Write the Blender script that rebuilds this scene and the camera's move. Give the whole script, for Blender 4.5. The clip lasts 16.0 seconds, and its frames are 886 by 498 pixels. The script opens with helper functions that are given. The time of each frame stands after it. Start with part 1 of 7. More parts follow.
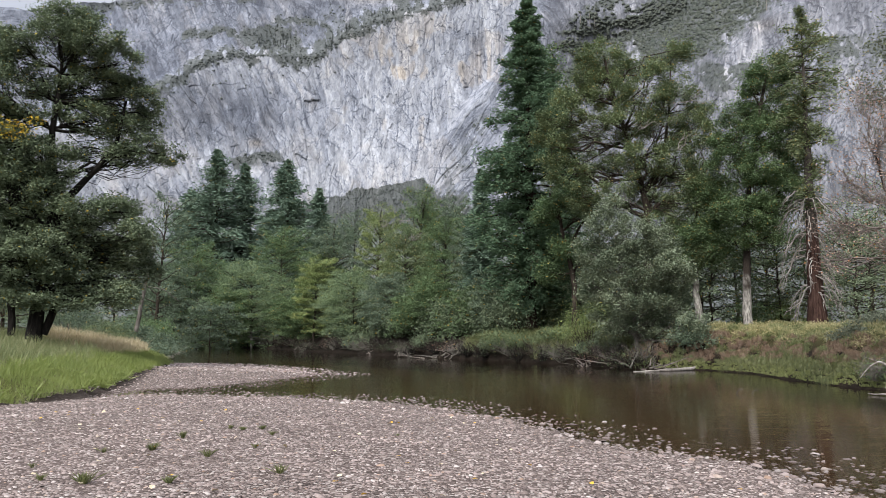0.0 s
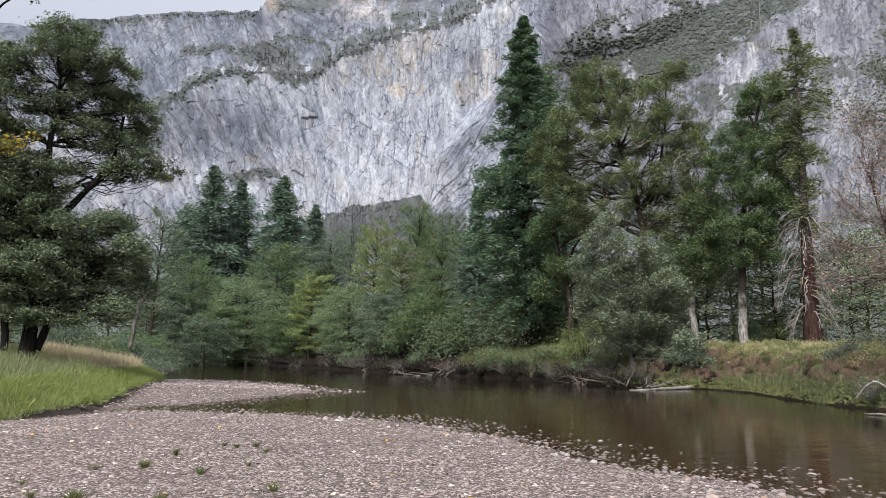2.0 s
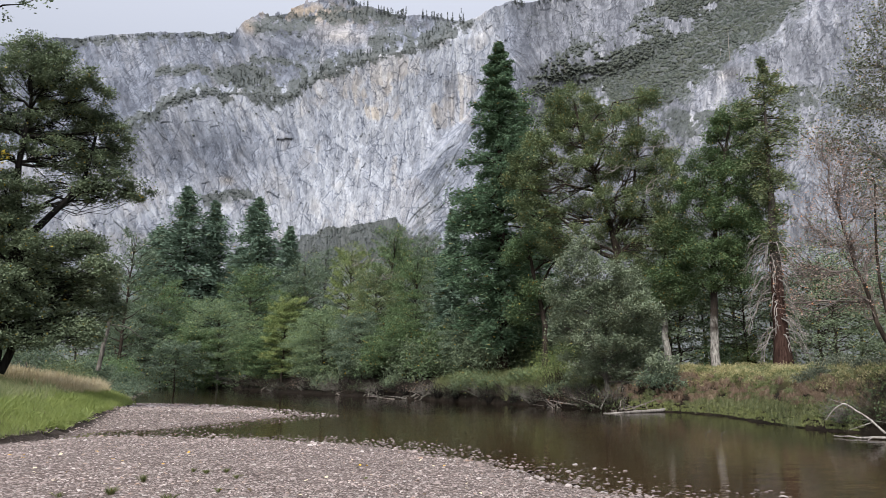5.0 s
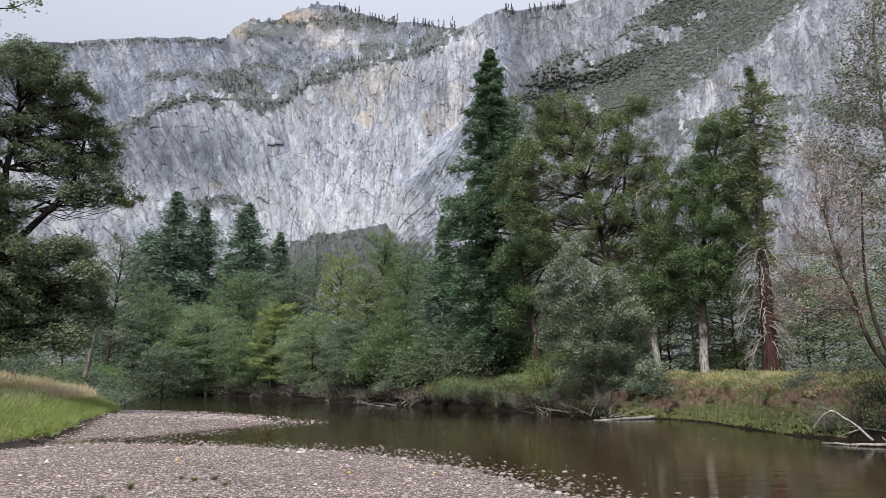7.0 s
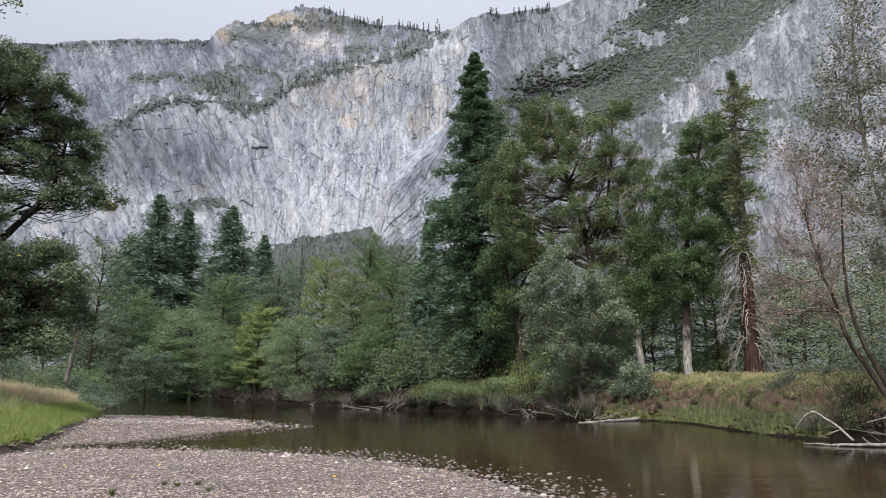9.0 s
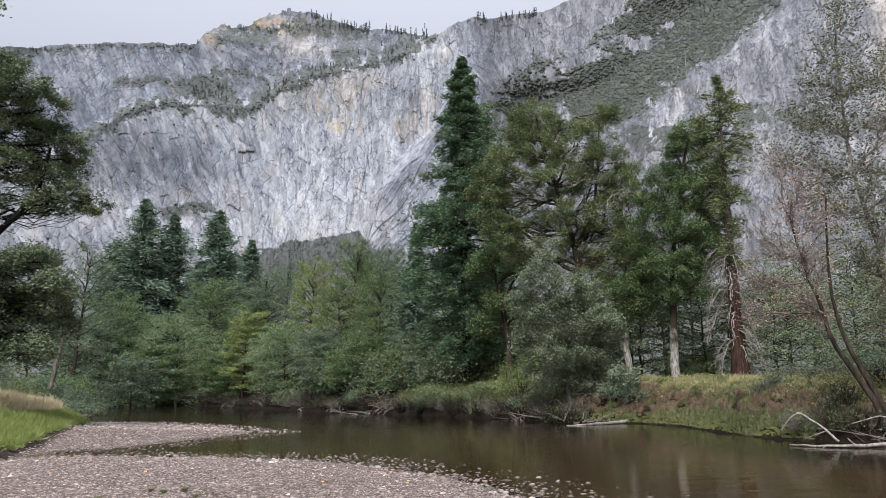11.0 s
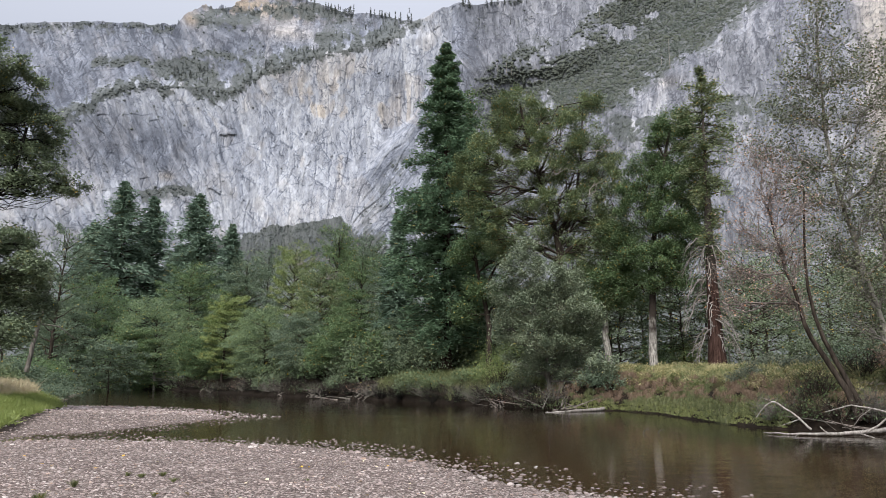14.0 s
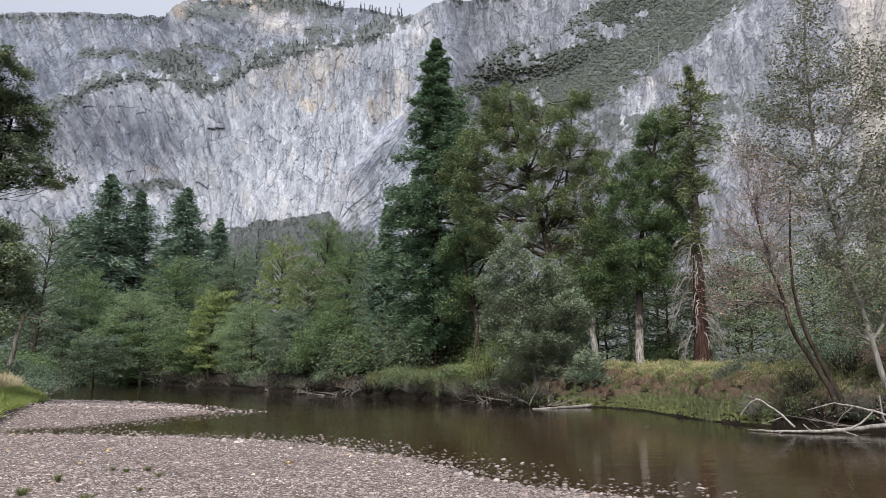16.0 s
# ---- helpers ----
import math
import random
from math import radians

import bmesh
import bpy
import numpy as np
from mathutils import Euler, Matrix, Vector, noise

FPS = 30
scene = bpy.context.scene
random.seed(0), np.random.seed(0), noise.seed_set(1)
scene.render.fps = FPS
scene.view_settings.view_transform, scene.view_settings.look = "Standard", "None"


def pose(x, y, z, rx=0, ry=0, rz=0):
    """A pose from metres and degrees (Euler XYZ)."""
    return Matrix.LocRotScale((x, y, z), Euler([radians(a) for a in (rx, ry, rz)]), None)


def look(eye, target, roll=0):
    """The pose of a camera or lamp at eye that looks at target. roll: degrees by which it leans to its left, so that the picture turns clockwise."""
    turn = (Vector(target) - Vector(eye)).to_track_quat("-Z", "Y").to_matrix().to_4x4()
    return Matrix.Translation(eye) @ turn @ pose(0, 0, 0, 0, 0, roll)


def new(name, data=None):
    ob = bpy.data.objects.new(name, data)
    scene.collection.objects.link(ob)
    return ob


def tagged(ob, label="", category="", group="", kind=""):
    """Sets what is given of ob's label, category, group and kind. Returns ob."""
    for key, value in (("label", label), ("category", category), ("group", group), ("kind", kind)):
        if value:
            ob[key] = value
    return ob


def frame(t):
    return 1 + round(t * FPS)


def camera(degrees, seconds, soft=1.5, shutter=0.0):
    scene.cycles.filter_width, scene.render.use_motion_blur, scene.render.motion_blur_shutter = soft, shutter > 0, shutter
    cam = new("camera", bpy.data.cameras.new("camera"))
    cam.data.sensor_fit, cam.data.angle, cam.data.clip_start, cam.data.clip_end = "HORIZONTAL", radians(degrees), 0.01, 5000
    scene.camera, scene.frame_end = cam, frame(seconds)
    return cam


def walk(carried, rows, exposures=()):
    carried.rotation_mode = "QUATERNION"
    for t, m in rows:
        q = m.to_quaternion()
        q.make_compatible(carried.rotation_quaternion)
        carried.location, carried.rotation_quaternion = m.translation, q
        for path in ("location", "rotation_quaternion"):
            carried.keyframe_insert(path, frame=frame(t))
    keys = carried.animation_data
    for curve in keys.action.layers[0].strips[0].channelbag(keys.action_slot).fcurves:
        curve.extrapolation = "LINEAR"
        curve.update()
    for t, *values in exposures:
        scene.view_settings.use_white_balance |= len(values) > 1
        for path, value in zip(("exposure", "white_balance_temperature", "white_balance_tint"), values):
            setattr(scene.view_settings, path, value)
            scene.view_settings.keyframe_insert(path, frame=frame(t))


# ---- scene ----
# The camera stands on the gravel bar and pans and tilts by hand: time, yaw, pitch, roll.
cam = camera(64.18, 16.0, soft=0.55)
EYE = Vector((0.0, 0.0, 2.1))
ROWS = [
    (0.0, -0.000, 7.100, -0.000),
    (0.5, -0.055, 7.517, -0.132),
    (1.0, -0.109, 7.871, -0.222),
    (1.5, -0.188, 8.202, -0.248),
    (2.0, -0.348, 8.487, -0.273),
    (2.5, -0.694, 8.844, -0.278),
    (3.0, -1.128, 9.245, -0.270),
    (3.5, -1.538, 9.593, -0.268),
    (4.0, -1.893, 9.868, -0.257),
    (6.5, -2.913, 10.778, -0.219),
    (7.0, -3.171, 10.856, -0.254),
    (7.5, -3.510, 10.884, -0.262),
    (8.0, -3.832, 10.892, -0.272),
    (8.5, -4.095, 10.961, -0.161),
    (9.0, -4.341, 11.094, 0.049),
    (9.5, -4.617, 11.213, 0.213),
    (12.0, -5.698, 11.446, 0.335),
    (12.5, -5.981, 11.203, 0.232),
    (13.0, -6.270, 10.895, 0.171),
    (13.5, -6.551, 10.574, 0.115),
    (14.0, -6.827, 10.343, -0.014),
    (14.5, -7.093, 10.212, -0.053),
    (15.0, -7.337, 10.150, -0.107),
    (15.5, -7.550, 10.097, -0.225),
    (16.0, -7.835, 10.032, -0.318),
]
walk(cam, [(t, pose(EYE.x, EYE.y, EYE.z, 90 + pitch, roll, yaw)) for t, yaw, pitch, roll in ROWS],
     exposures=((0.0, 0.72), (1.5, 0.72), (4.0, 0.66), (16.0, 0.66)))

# ---- light: soft grey sky, the sun behind thin cloud ----
world = bpy.data.worlds.new("sky")
scene.world = world
world.use_nodes = True
wn, wl = world.node_tree.nodes, world.node_tree.links
wn.clear()
SUN_EL, SUN_AZ = 48.0, 205.0      # degrees; azimuth clockwise from straight ahead
sky = wn.new("ShaderNodeTexSky")
sky.sky_type, sky.sun_disc = "NISHITA", False
sky.sun_elevation, sky.sun_rotation = radians(SUN_EL), radians(SUN_AZ)
sky.air_density, sky.dust_density, sky.ozone_density = 1.0, 2.5, 1.0
veil = wn.new("ShaderNodeMix")
veil.data_type = "RGBA"
veil.inputs["Factor"].default_value = 0.72
# an overcast sky grows brighter towards the zenith
dirn, sep, lum = wn.new("ShaderNodeTexCoord"), wn.new("ShaderNodeSeparateXYZ"), wn.new("ShaderNodeMath")
lum.operation = "MULTIPLY_ADD"
lum.inputs[1].default_value, lum.inputs[2].default_value = 1.6, 0.25
tone = wn.new("ShaderNodeMix")
tone.data_type, tone.blend_type = "RGBA", "MULTIPLY"
tone.inputs["Factor"].default_value = 1.0
tone.inputs["A"].default_value = (7.7, 7.95, 8.95, 1)
wl.new(dirn.outputs["Generated"], sep.inputs[0])
wl.new(sep.outputs["Z"], lum.inputs[0])
wl.new(lum.outputs[0], tone.inputs["B"])
wl.new(tone.outputs["Result"], veil.inputs["B"])
back = wn.new("ShaderNodeBackground")
back.inputs["Strength"].default_value = 0.0725
wout = wn.new("ShaderNodeOutputWorld")
wl.new(sky.outputs["Color"], veil.inputs["A"])
wl.new(veil.outputs["Result"], back.inputs["Color"])
wl.new(back.outputs[0], wout.inputs[0])
sun = new("sun", bpy.data.lights.new("sun", "SUN"))
sun.data.energy, sun.data.angle, sun.data.color = 2.9, radians(25), (1.0, 0.975, 0.95)
sd = Vector((math.sin(radians(SUN_AZ)) * math.cos(radians(SUN_EL)), math.cos(radians(SUN_AZ)) * math.cos(radians(SUN_EL)), math.sin(radians(SUN_EL))))
sun.matrix_world = look(sd * 50, (0, 0, 0))

# ---- materials ----
def shader(name):
    m = bpy.data.materials.new(name)
    m.use_nodes = True
    n = m.node_tree.nodes
    return m, n, m.node_tree.links, n["Principled BSDF"]


def coords(n, l, scale=(1, 1, 1), turn=(0, 0, 0)):
    c, mp = n.new("ShaderNodeTexCoord"), n.new("ShaderNodeMapping")
    mp.inputs["Scale"].default_value = scale
    mp.inputs["Rotation"].default_value = [radians(q) for q in turn]
    l.new(c.outputs["Object"], mp.inputs["Vector"])
    return mp.outputs["Vector"]


def tex_noise(n, l, vec, scale, detail=4.0, rough=0.55, distort=0.0):
    t = n.new("ShaderNodeTexNoise")
    t.inputs["Scale"].default_value, t.inputs["Detail"].default_value = scale, detail
    t.inputs["Roughness"].default_value, t.inputs["Distortion"].default_value = rough, distort
    l.new(vec, t.inputs["Vector"])
    return t.outputs["Fac"]


def ramp(n, l, fac, stops):
    r = n.new("ShaderNodeValToRGB")
    while len(r.color_ramp.elements) < len(stops):
        r.color_ramp.elements.new(0.5)
    for e, (p, c) in zip(r.color_ramp.elements, stops):
        e.position, e.color = p, (*c, 1) if len(c) == 3 else c
    l.new(fac, r.inputs["Fac"])
    return r.outputs["Color"]


def blend(n, l, fac, a, b, mode="MIX"):
    m = n.new("ShaderNodeMix")
    m.data_type, m.blend_type = "RGBA", mode
    for key, v in (("Factor", fac), ("A", a), ("B", b)):
        if isinstance(v, (int, float)):
            m.inputs[key].default_value = v
        elif isinstance(v, tuple):
            m.inputs[key].default_value = (*v, 1)
        else:
            l.new(v, m.inputs[key])
    return m.outputs["Result"]


def bump(n, l, height, strength, dist, normal=None):
    b = n.new("ShaderNodeBump")
    b.inputs["Strength"].default_value, b.inputs["Distance"].default_value = strength, dist
    l.new(height, b.inputs["Height"])
    if normal:
        l.new(normal, b.inputs["Normal"])
    return b.outputs["Normal"]


def grey(v):
    return (v, v, v)


def leaf_mat(name, dark, light, warm, warm_share=0.06, patch=0.35):
    """Leaves: each one its own tone, with patches of tone through the crown and a few turned ones."""
    m, n, l, p = shader(name)
    g = n.new("ShaderNodeNewGeometry")
    each = g.outputs["Random Per Island"]
    tone = ramp(n, l, tex_noise(n, l, coords(n, l), patch * 2.2, 4.0), [(0.38, grey(0.0)), (0.62, grey(1.0))])
    dark, light = (1.1 * dark[0], 1.1 * dark[1], 1.22 * dark[2]), (1.28 * light[0], 1.26 * light[1], 1.45 * light[2])
    base = blend(n, l, ramp(n, l, each, [(0.0, grey(0.18)), (1.0, grey(0.72))]), dark, light)
    base = blend(n, l, tone, blend(n, l, 0.5, base, tuple(0.9 * q for q in dark)), blend(n, l, 0.55, base, light))
    turned = ramp(n, l, each, [(1 - warm_share - 0.01, grey(0.0)), (1 - warm_share, grey(1.0))])
    base = blend(n, l, turned, base, warm)
    l.new(base, p.inputs["Base Color"])
    p.inputs["Roughness"].default_value = 0.75
    p.inputs["Specular IOR Level"].default_value = 0.12
    tr = n.new("ShaderNodeBsdfTranslucent")
    l.new(base, tr.inputs["Color"])
    mx = n.new("ShaderNodeMixShader")
    mx.inputs[0].default_value = 0.22
    l.new(p.outputs[0], mx.inputs[1]), l.new(tr.outputs[0], mx.inputs[2])
    l.new(mx.outputs[0], n["Material Output"].inputs[0])
    return m


def bark_mat(name, dark, light, stretch=0.18, scale=6.0, rel=0.05, upper=None, upper_z=3.6):
    m, n, l, p = shader(name)
    v = coords(n, l, (1, 1, stretch))
    a = tex_noise(n, l, v, scale, 6.0, 0.65, 0.4)
    b = tex_noise(n, l, coords(n, l), 0.7, 3.0)
    c = ramp(n, l, a, [(0.35, dark), (0.62, light)])
    c = blend(n, l, ramp(n, l, b, [(0.4, grey(0)), (0.7, grey(0.5))]), c, tuple(0.6 * q for q in dark))
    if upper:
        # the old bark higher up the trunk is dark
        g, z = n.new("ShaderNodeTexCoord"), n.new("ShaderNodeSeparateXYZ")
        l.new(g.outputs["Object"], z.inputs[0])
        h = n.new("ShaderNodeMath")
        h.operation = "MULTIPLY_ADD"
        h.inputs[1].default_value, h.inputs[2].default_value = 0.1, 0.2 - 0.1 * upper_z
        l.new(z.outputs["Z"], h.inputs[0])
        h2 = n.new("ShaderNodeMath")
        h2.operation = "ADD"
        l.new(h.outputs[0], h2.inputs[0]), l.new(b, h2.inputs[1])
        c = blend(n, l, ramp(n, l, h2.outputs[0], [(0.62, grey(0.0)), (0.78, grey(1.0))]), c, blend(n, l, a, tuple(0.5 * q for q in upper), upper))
    l.new(c, p.inputs["Base Color"])
    p.inputs["Roughness"].default_value, p.inputs["Specular IOR Level"].default_value = 0.95, 0.1
    l.new(bump(n, l, a, 0.8, rel), p.inputs["Normal"])
    return m


def plain_mat(name, a, b, scale=3.0, rough=0.85, rel=0.01):
    m, n, l, p = shader(name)
    f = tex_noise(n, l, coords(n, l), scale, 6.0, 0.6)
    l.new(ramp(n, l, f, [(0.3, a), (0.7, b)]), p.inputs["Base Color"])
    p.inputs["Roughness"].default_value = rough
    l.new(bump(n, l, f, 0.6, rel), p.inputs["Normal"])
    return m


def blade_mat(name, stops, patch=0.25):
    """Grass: tone by blade and by patch."""
    m, n, l, p = shader(name)
    g = n.new("ShaderNodeNewGeometry")
    f = n.new("ShaderNodeMath")
    f.operation = "MULTIPLY_ADD"
    f.inputs[1].default_value = 0.45
    l.new(g.outputs["Random Per Island"], f.inputs[0])
    s = n.new("ShaderNodeMath")
    s.operation = "MULTIPLY"
    s.inputs[1].default_value = 0.6
    l.new(tex_noise(n, l, coords(n, l), patch, 3.0), s.inputs[0])
    l.new(s.outputs[0], f.inputs[2])
    base = ramp(n, l, f.outputs[0], stops)
    l.new(base, p.inputs["Base Color"])
    p.inputs["Roughness"].default_value = 0.6
    tr = n.new("ShaderNodeBsdfTranslucent")
    l.new(base, tr.inputs["Color"])
    mx = n.new("ShaderNodeMixShader")
    mx.inputs[0].default_value = 0.3
    l.new(p.outputs[0], mx.inputs[1]), l.new(tr.outputs[0], mx.inputs[2])
    l.new(mx.outputs[0], n["Material Output"].inputs[0])
    return m


def stone_mat(name):
    m, n, l, p = shader(name)
    g, oi = n.new("ShaderNodeNewGeometry"), n.new("ShaderNodeObjectInfo")
    f = n.new("ShaderNodeMath")
    f.operation = "ADD"
    l.new(g.outputs["Random Per Island"], f.inputs[0]), l.new(oi.outputs["Random"], f.inputs[1])
    w = n.new("ShaderNodeMath")
    w.operation = "FRACT"
    l.new(f.outputs[0], w.inputs[0])
    c = ramp(n, l, w.outputs[0], [(0.0, (0.176, 0.139, 0.127)), (0.28, (0.272, 0.215, 0.195)), (0.55, (0.358, 0.289, 0.265)), (0.82, (0.428, 0.358, 0.334)), (0.94, (0.614, 0.561, 0.525)), (0.985, (0.395, 0.274, 0.205))])
    gr = tex_noise(n, l, coords(n, l), 45.0, 5.0, 0.7)
    c = blend(n, l, 0.45, c, ramp(n, l, gr, [(0.3, grey(0.25)), (0.7, grey(0.95))]), "MULTIPLY")
    c = blend(n, l, 0.8, c, ramp(n, l, tex_noise(n, l, coords(n, l), 0.5, 4.0, 0.6), [(0.35, (0.68, 0.64, 0.62)), (0.5, grey(1.0)), (0.68, (1.2, 1.17, 1.15))]), "MULTIPLY")
    # stones by the water are wet and dark
    z = n.new("ShaderNodeSeparateXYZ")
    l.new(g.outputs["Position"], z.inputs[0])
    c = blend(n, l, 1.0, c, ramp(n, l, z.outputs["Z"], [(0.0, grey(0.5)), (0.06, grey(1.0))]), "MULTIPLY")
    l.new(c, p.inputs["Base Color"])
    p.inputs["Roughness"].default_value = 0.8
    l.new(bump(n, l, gr, 0.4, 0.004), p.inputs["Normal"])
    return m


M_STONE = stone_mat("river stone")
M_BARK_DARK = bark_mat("dark furrowed bark", (0.018, 0.014, 0.011), (0.075, 0.06, 0.048))
M_BARK_BLACK = bark_mat("near-black bark", (0.006, 0.0055, 0.005), (0.028, 0.025, 0.022))
M_BARK_GREY = bark_mat("grey bark", (0.06, 0.055, 0.048), (0.22, 0.2, 0.175))
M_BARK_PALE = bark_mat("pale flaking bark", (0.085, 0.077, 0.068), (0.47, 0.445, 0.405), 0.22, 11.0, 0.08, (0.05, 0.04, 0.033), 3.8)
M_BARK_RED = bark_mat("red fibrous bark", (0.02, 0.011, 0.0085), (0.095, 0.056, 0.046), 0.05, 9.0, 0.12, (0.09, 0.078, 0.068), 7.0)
M_BARK_PINE = bark_mat("plated pine bark", (0.014, 0.01, 0.008), (0.066, 0.045, 0.036), 0.3, 4.0, 0.06)
M_BARK_TWIG = bark_mat("pinkish grey twigs", (0.12, 0.1, 0.09), (0.3, 0.26, 0.235))
M_BARK_SMOOTH = bark_mat("pale smooth bark", (0.14, 0.13, 0.115), (0.33, 0.31, 0.28))
M_DEADWOOD = bark_mat("bleached dead wood", (0.14, 0.125, 0.11), (0.4, 0.37, 0.34), 0.1, 12.0, 0.01)
M_LEAF_DARK = leaf_mat("dark cottonwood leaves", (0.044, 0.064, 0.036), (0.225, 0.28, 0.15), (0.500, 0.367, 0.049), 0.006)
M_LEAF_YELLOW = leaf_mat("turning yellow leaves", (0.174, 0.174, 0.029), (0.580, 0.435, 0.058), (0.600, 0.377, 0.043), 0.2)
M_LEAF_GREEN = leaf_mat("broad green leaves", (0.047, 0.078, 0.034), (0.159, 0.229, 0.095), (0.404, 0.302, 0.080), 0.02)
M_LEAF_ALDER = leaf_mat("soft green alder leaves", (0.072, 0.109, 0.053), (0.236, 0.313, 0.151), (0.42, 0.4, 0.11), 0.02, 0.2)
M_LEAF_LIME = leaf_mat("yellow green leaves", (0.072, 0.104, 0.032), (0.263, 0.326, 0.116), (0.35, 0.33, 0.12), 0.05, 0.2)
M_LEAF_OLIVE = leaf_mat("olive green leaves", (0.066, 0.092, 0.042), (0.212, 0.264, 0.119), (0.400, 0.283, 0.083), 0.025, 0.25)
M_LEAF_GREY = leaf_mat("grey green willow leaves", (0.058, 0.083, 0.051), (0.180, 0.236, 0.140), (0.36, 0.32, 0.12), 0.015)
M_LEAF_WILLOW = leaf_mat("silvery willow leaves", (0.07, 0.098, 0.055), (0.265, 0.312, 0.185), (0.25, 0.23, 0.1), 0.01)
M_LEAF_SAGE = leaf_mat("sage grey leaves", (0.075, 0.09, 0.055), (0.205, 0.228, 0.15), (0.3, 0.24, 0.12), 0.04)
M_LEAF_SPARSE = leaf_mat("thin autumn leaves", (0.068, 0.082, 0.044), (0.2, 0.222, 0.125), (0.4, 0.28, 0.12), 0.03)
M_LEAF_DRY = leaf_mat("dry brown leaves", (0.174, 0.123, 0.087), (0.435, 0.319, 0.232), (0.435, 0.217, 0.116), 0.1)
M_NEEDLE = leaf_mat("dark pine needles", (0.036, 0.070, 0.036), (0.132, 0.204, 0.106), (0.240, 0.192, 0.072), 0.01)
# blue-green needles, lightened to carry distance haze in the colour
M_NEEDLE_FAR = leaf_mat("haze-lightened blue green needles", (0.060, 0.100, 0.066), (0.172, 0.238, 0.152), (0.192, 0.173, 0.077), 0.01, 0.1)
M_NEEDLE_CEDAR = leaf_mat("yellow green cedar sprays", (0.07, 0.095, 0.045), (0.19, 0.225, 0.1), (0.290, 0.217, 0.072), 0.03)
M_GRASS_GREEN = blade_mat("lush sedge", [(0.15, (0.125, 0.162, 0.042)), (0.45, (0.205, 0.26, 0.066)), (0.8, (0.31, 0.36, 0.11))])
M_GRASS_MIX = blade_mat("meadow grass", [(0.15, (0.08, 0.112, 0.042)), (0.45, (0.175, 0.215, 0.085)), (0.8, (0.36, 0.35, 0.19))])
M_GRASS_BANK = blade_mat("coarse waterside grass", [(0.15, (0.05, 0.059, 0.026)), (0.45, (0.12, 0.142, 0.052)), (0.8, (0.24, 0.245, 0.111))])
M_GRASS_LIME = blade_mat("yellow green herbs", [(0.15, (0.055, 0.067, 0.026)), (0.45, (0.13, 0.152, 0.055)), (0.8, (0.25, 0.265, 0.111))])
M_GRASS_EDGE = blade_mat("bright waterline sedge", [(0.15, (0.1, 0.118, 0.039)), (0.45, (0.2, 0.23, 0.078)), (0.8, (0.34, 0.353, 0.156))])
M_GRASS_STRAW = blade_mat("straw grass", [(0.15, (0.34, 0.28, 0.165)), (0.5, (0.6, 0.51, 0.32)), (0.85, (0.8, 0.71, 0.51))])
M_GRASS_RUST = blade_mat("rusty dry stems", [(0.15, (0.085, 0.055, 0.038)), (0.5, (0.215, 0.142, 0.098)), (0.85, (0.4, 0.305, 0.2))])
M_GRASS_GOLD = blade_mat("yellowing bank herbs", [(0.15, (0.146, 0.162, 0.065)), (0.5, (0.336, 0.319, 0.15)), (0.85, (0.68, 0.59, 0.33))])

# ---- mesh tools ----


class Geo:
    """Gathers vertices and faces for one mesh."""

    def __init__(self):
        self.v, self.f, self.n = [], [], 0

    def add(self, verts, faces):
        verts = np.asarray(verts, dtype=float).reshape(-1, 3)
        self.v.append(verts)
        self.f.append(np.asarray(faces, dtype=int) + self.n)
        self.n += len(verts)

    def mesh(self, name, smooth=False):
        me = bpy.data.meshes.new(name)
        v = np.concatenate(self.v)
        sizes = np.concatenate([np.full(len(f), f.shape[1]) for f in self.f])
        loops = np.concatenate([f.ravel() for f in self.f])
        me.vertices.add(len(v)), me.loops.add(len(loops)), me.polygons.add(len(sizes))
        me.vertices.foreach_set("co", v.ravel())
        me.loops.foreach_set("vertex_index", loops)
        me.polygons.foreach_set("loop_start", np.concatenate([[0], np.cumsum(sizes)[:-1]]))
        me.polygons.foreach_set("use_smooth", np.full(len(sizes), smooth))
        me.update(calc_edges=True)
        me.validate()
        return me


def part(name, geo, material, parent=None, label="", smooth=False):
    me = geo.mesh(name, smooth)
    me.materials.append(material)
    ob = new(name, me)
    if parent:
        ob.parent = parent
    return tagged(ob, label)


def thing(name, place, label, category, group="", kind=""):
    ob = new(name)
    ob.location = place
    return tagged(ob, label, category, group, kind)


def tube(geo, pts, radii, sides=6):
    pts = np.asarray(pts, dtype=float)
    radii = np.broadcast_to(np.asarray(radii, dtype=float), (len(pts),))
    tang = np.gradient(pts, axis=0)
    tang /= np.linalg.norm(tang, axis=1)[:, None] + 1e-9
    ref = np.where(np.abs(tang[:, 2:3]) > 0.9, np.array([[1.0, 0, 0]]), np.array([[0, 0, 1.0]]))
    ref = np.broadcast_to(ref[len(ref) // 2], tang.shape)
    a = np.cross(tang, ref)
    a /= np.linalg.norm(a, axis=1)[:, None] + 1e-9
    b = np.cross(tang, a)
    ang = np.arange(sides) * 2 * np.pi / sides
    ring = (a[:, None] * np.cos(ang)[None, :, None] + b[:, None] * np.sin(ang)[None, :, None]) * radii[:, None, None] + pts[:, None]
    k, s = np.meshgrid(np.arange(len(pts) - 1), np.arange(sides), indexing="ij")
    s2 = (s + 1) % sides
    geo.add(ring, np.stack([k * sides + s, (k + 1) * sides + s, (k + 1) * sides + s2, k * sides + s2], -1).reshape(-1, 4))


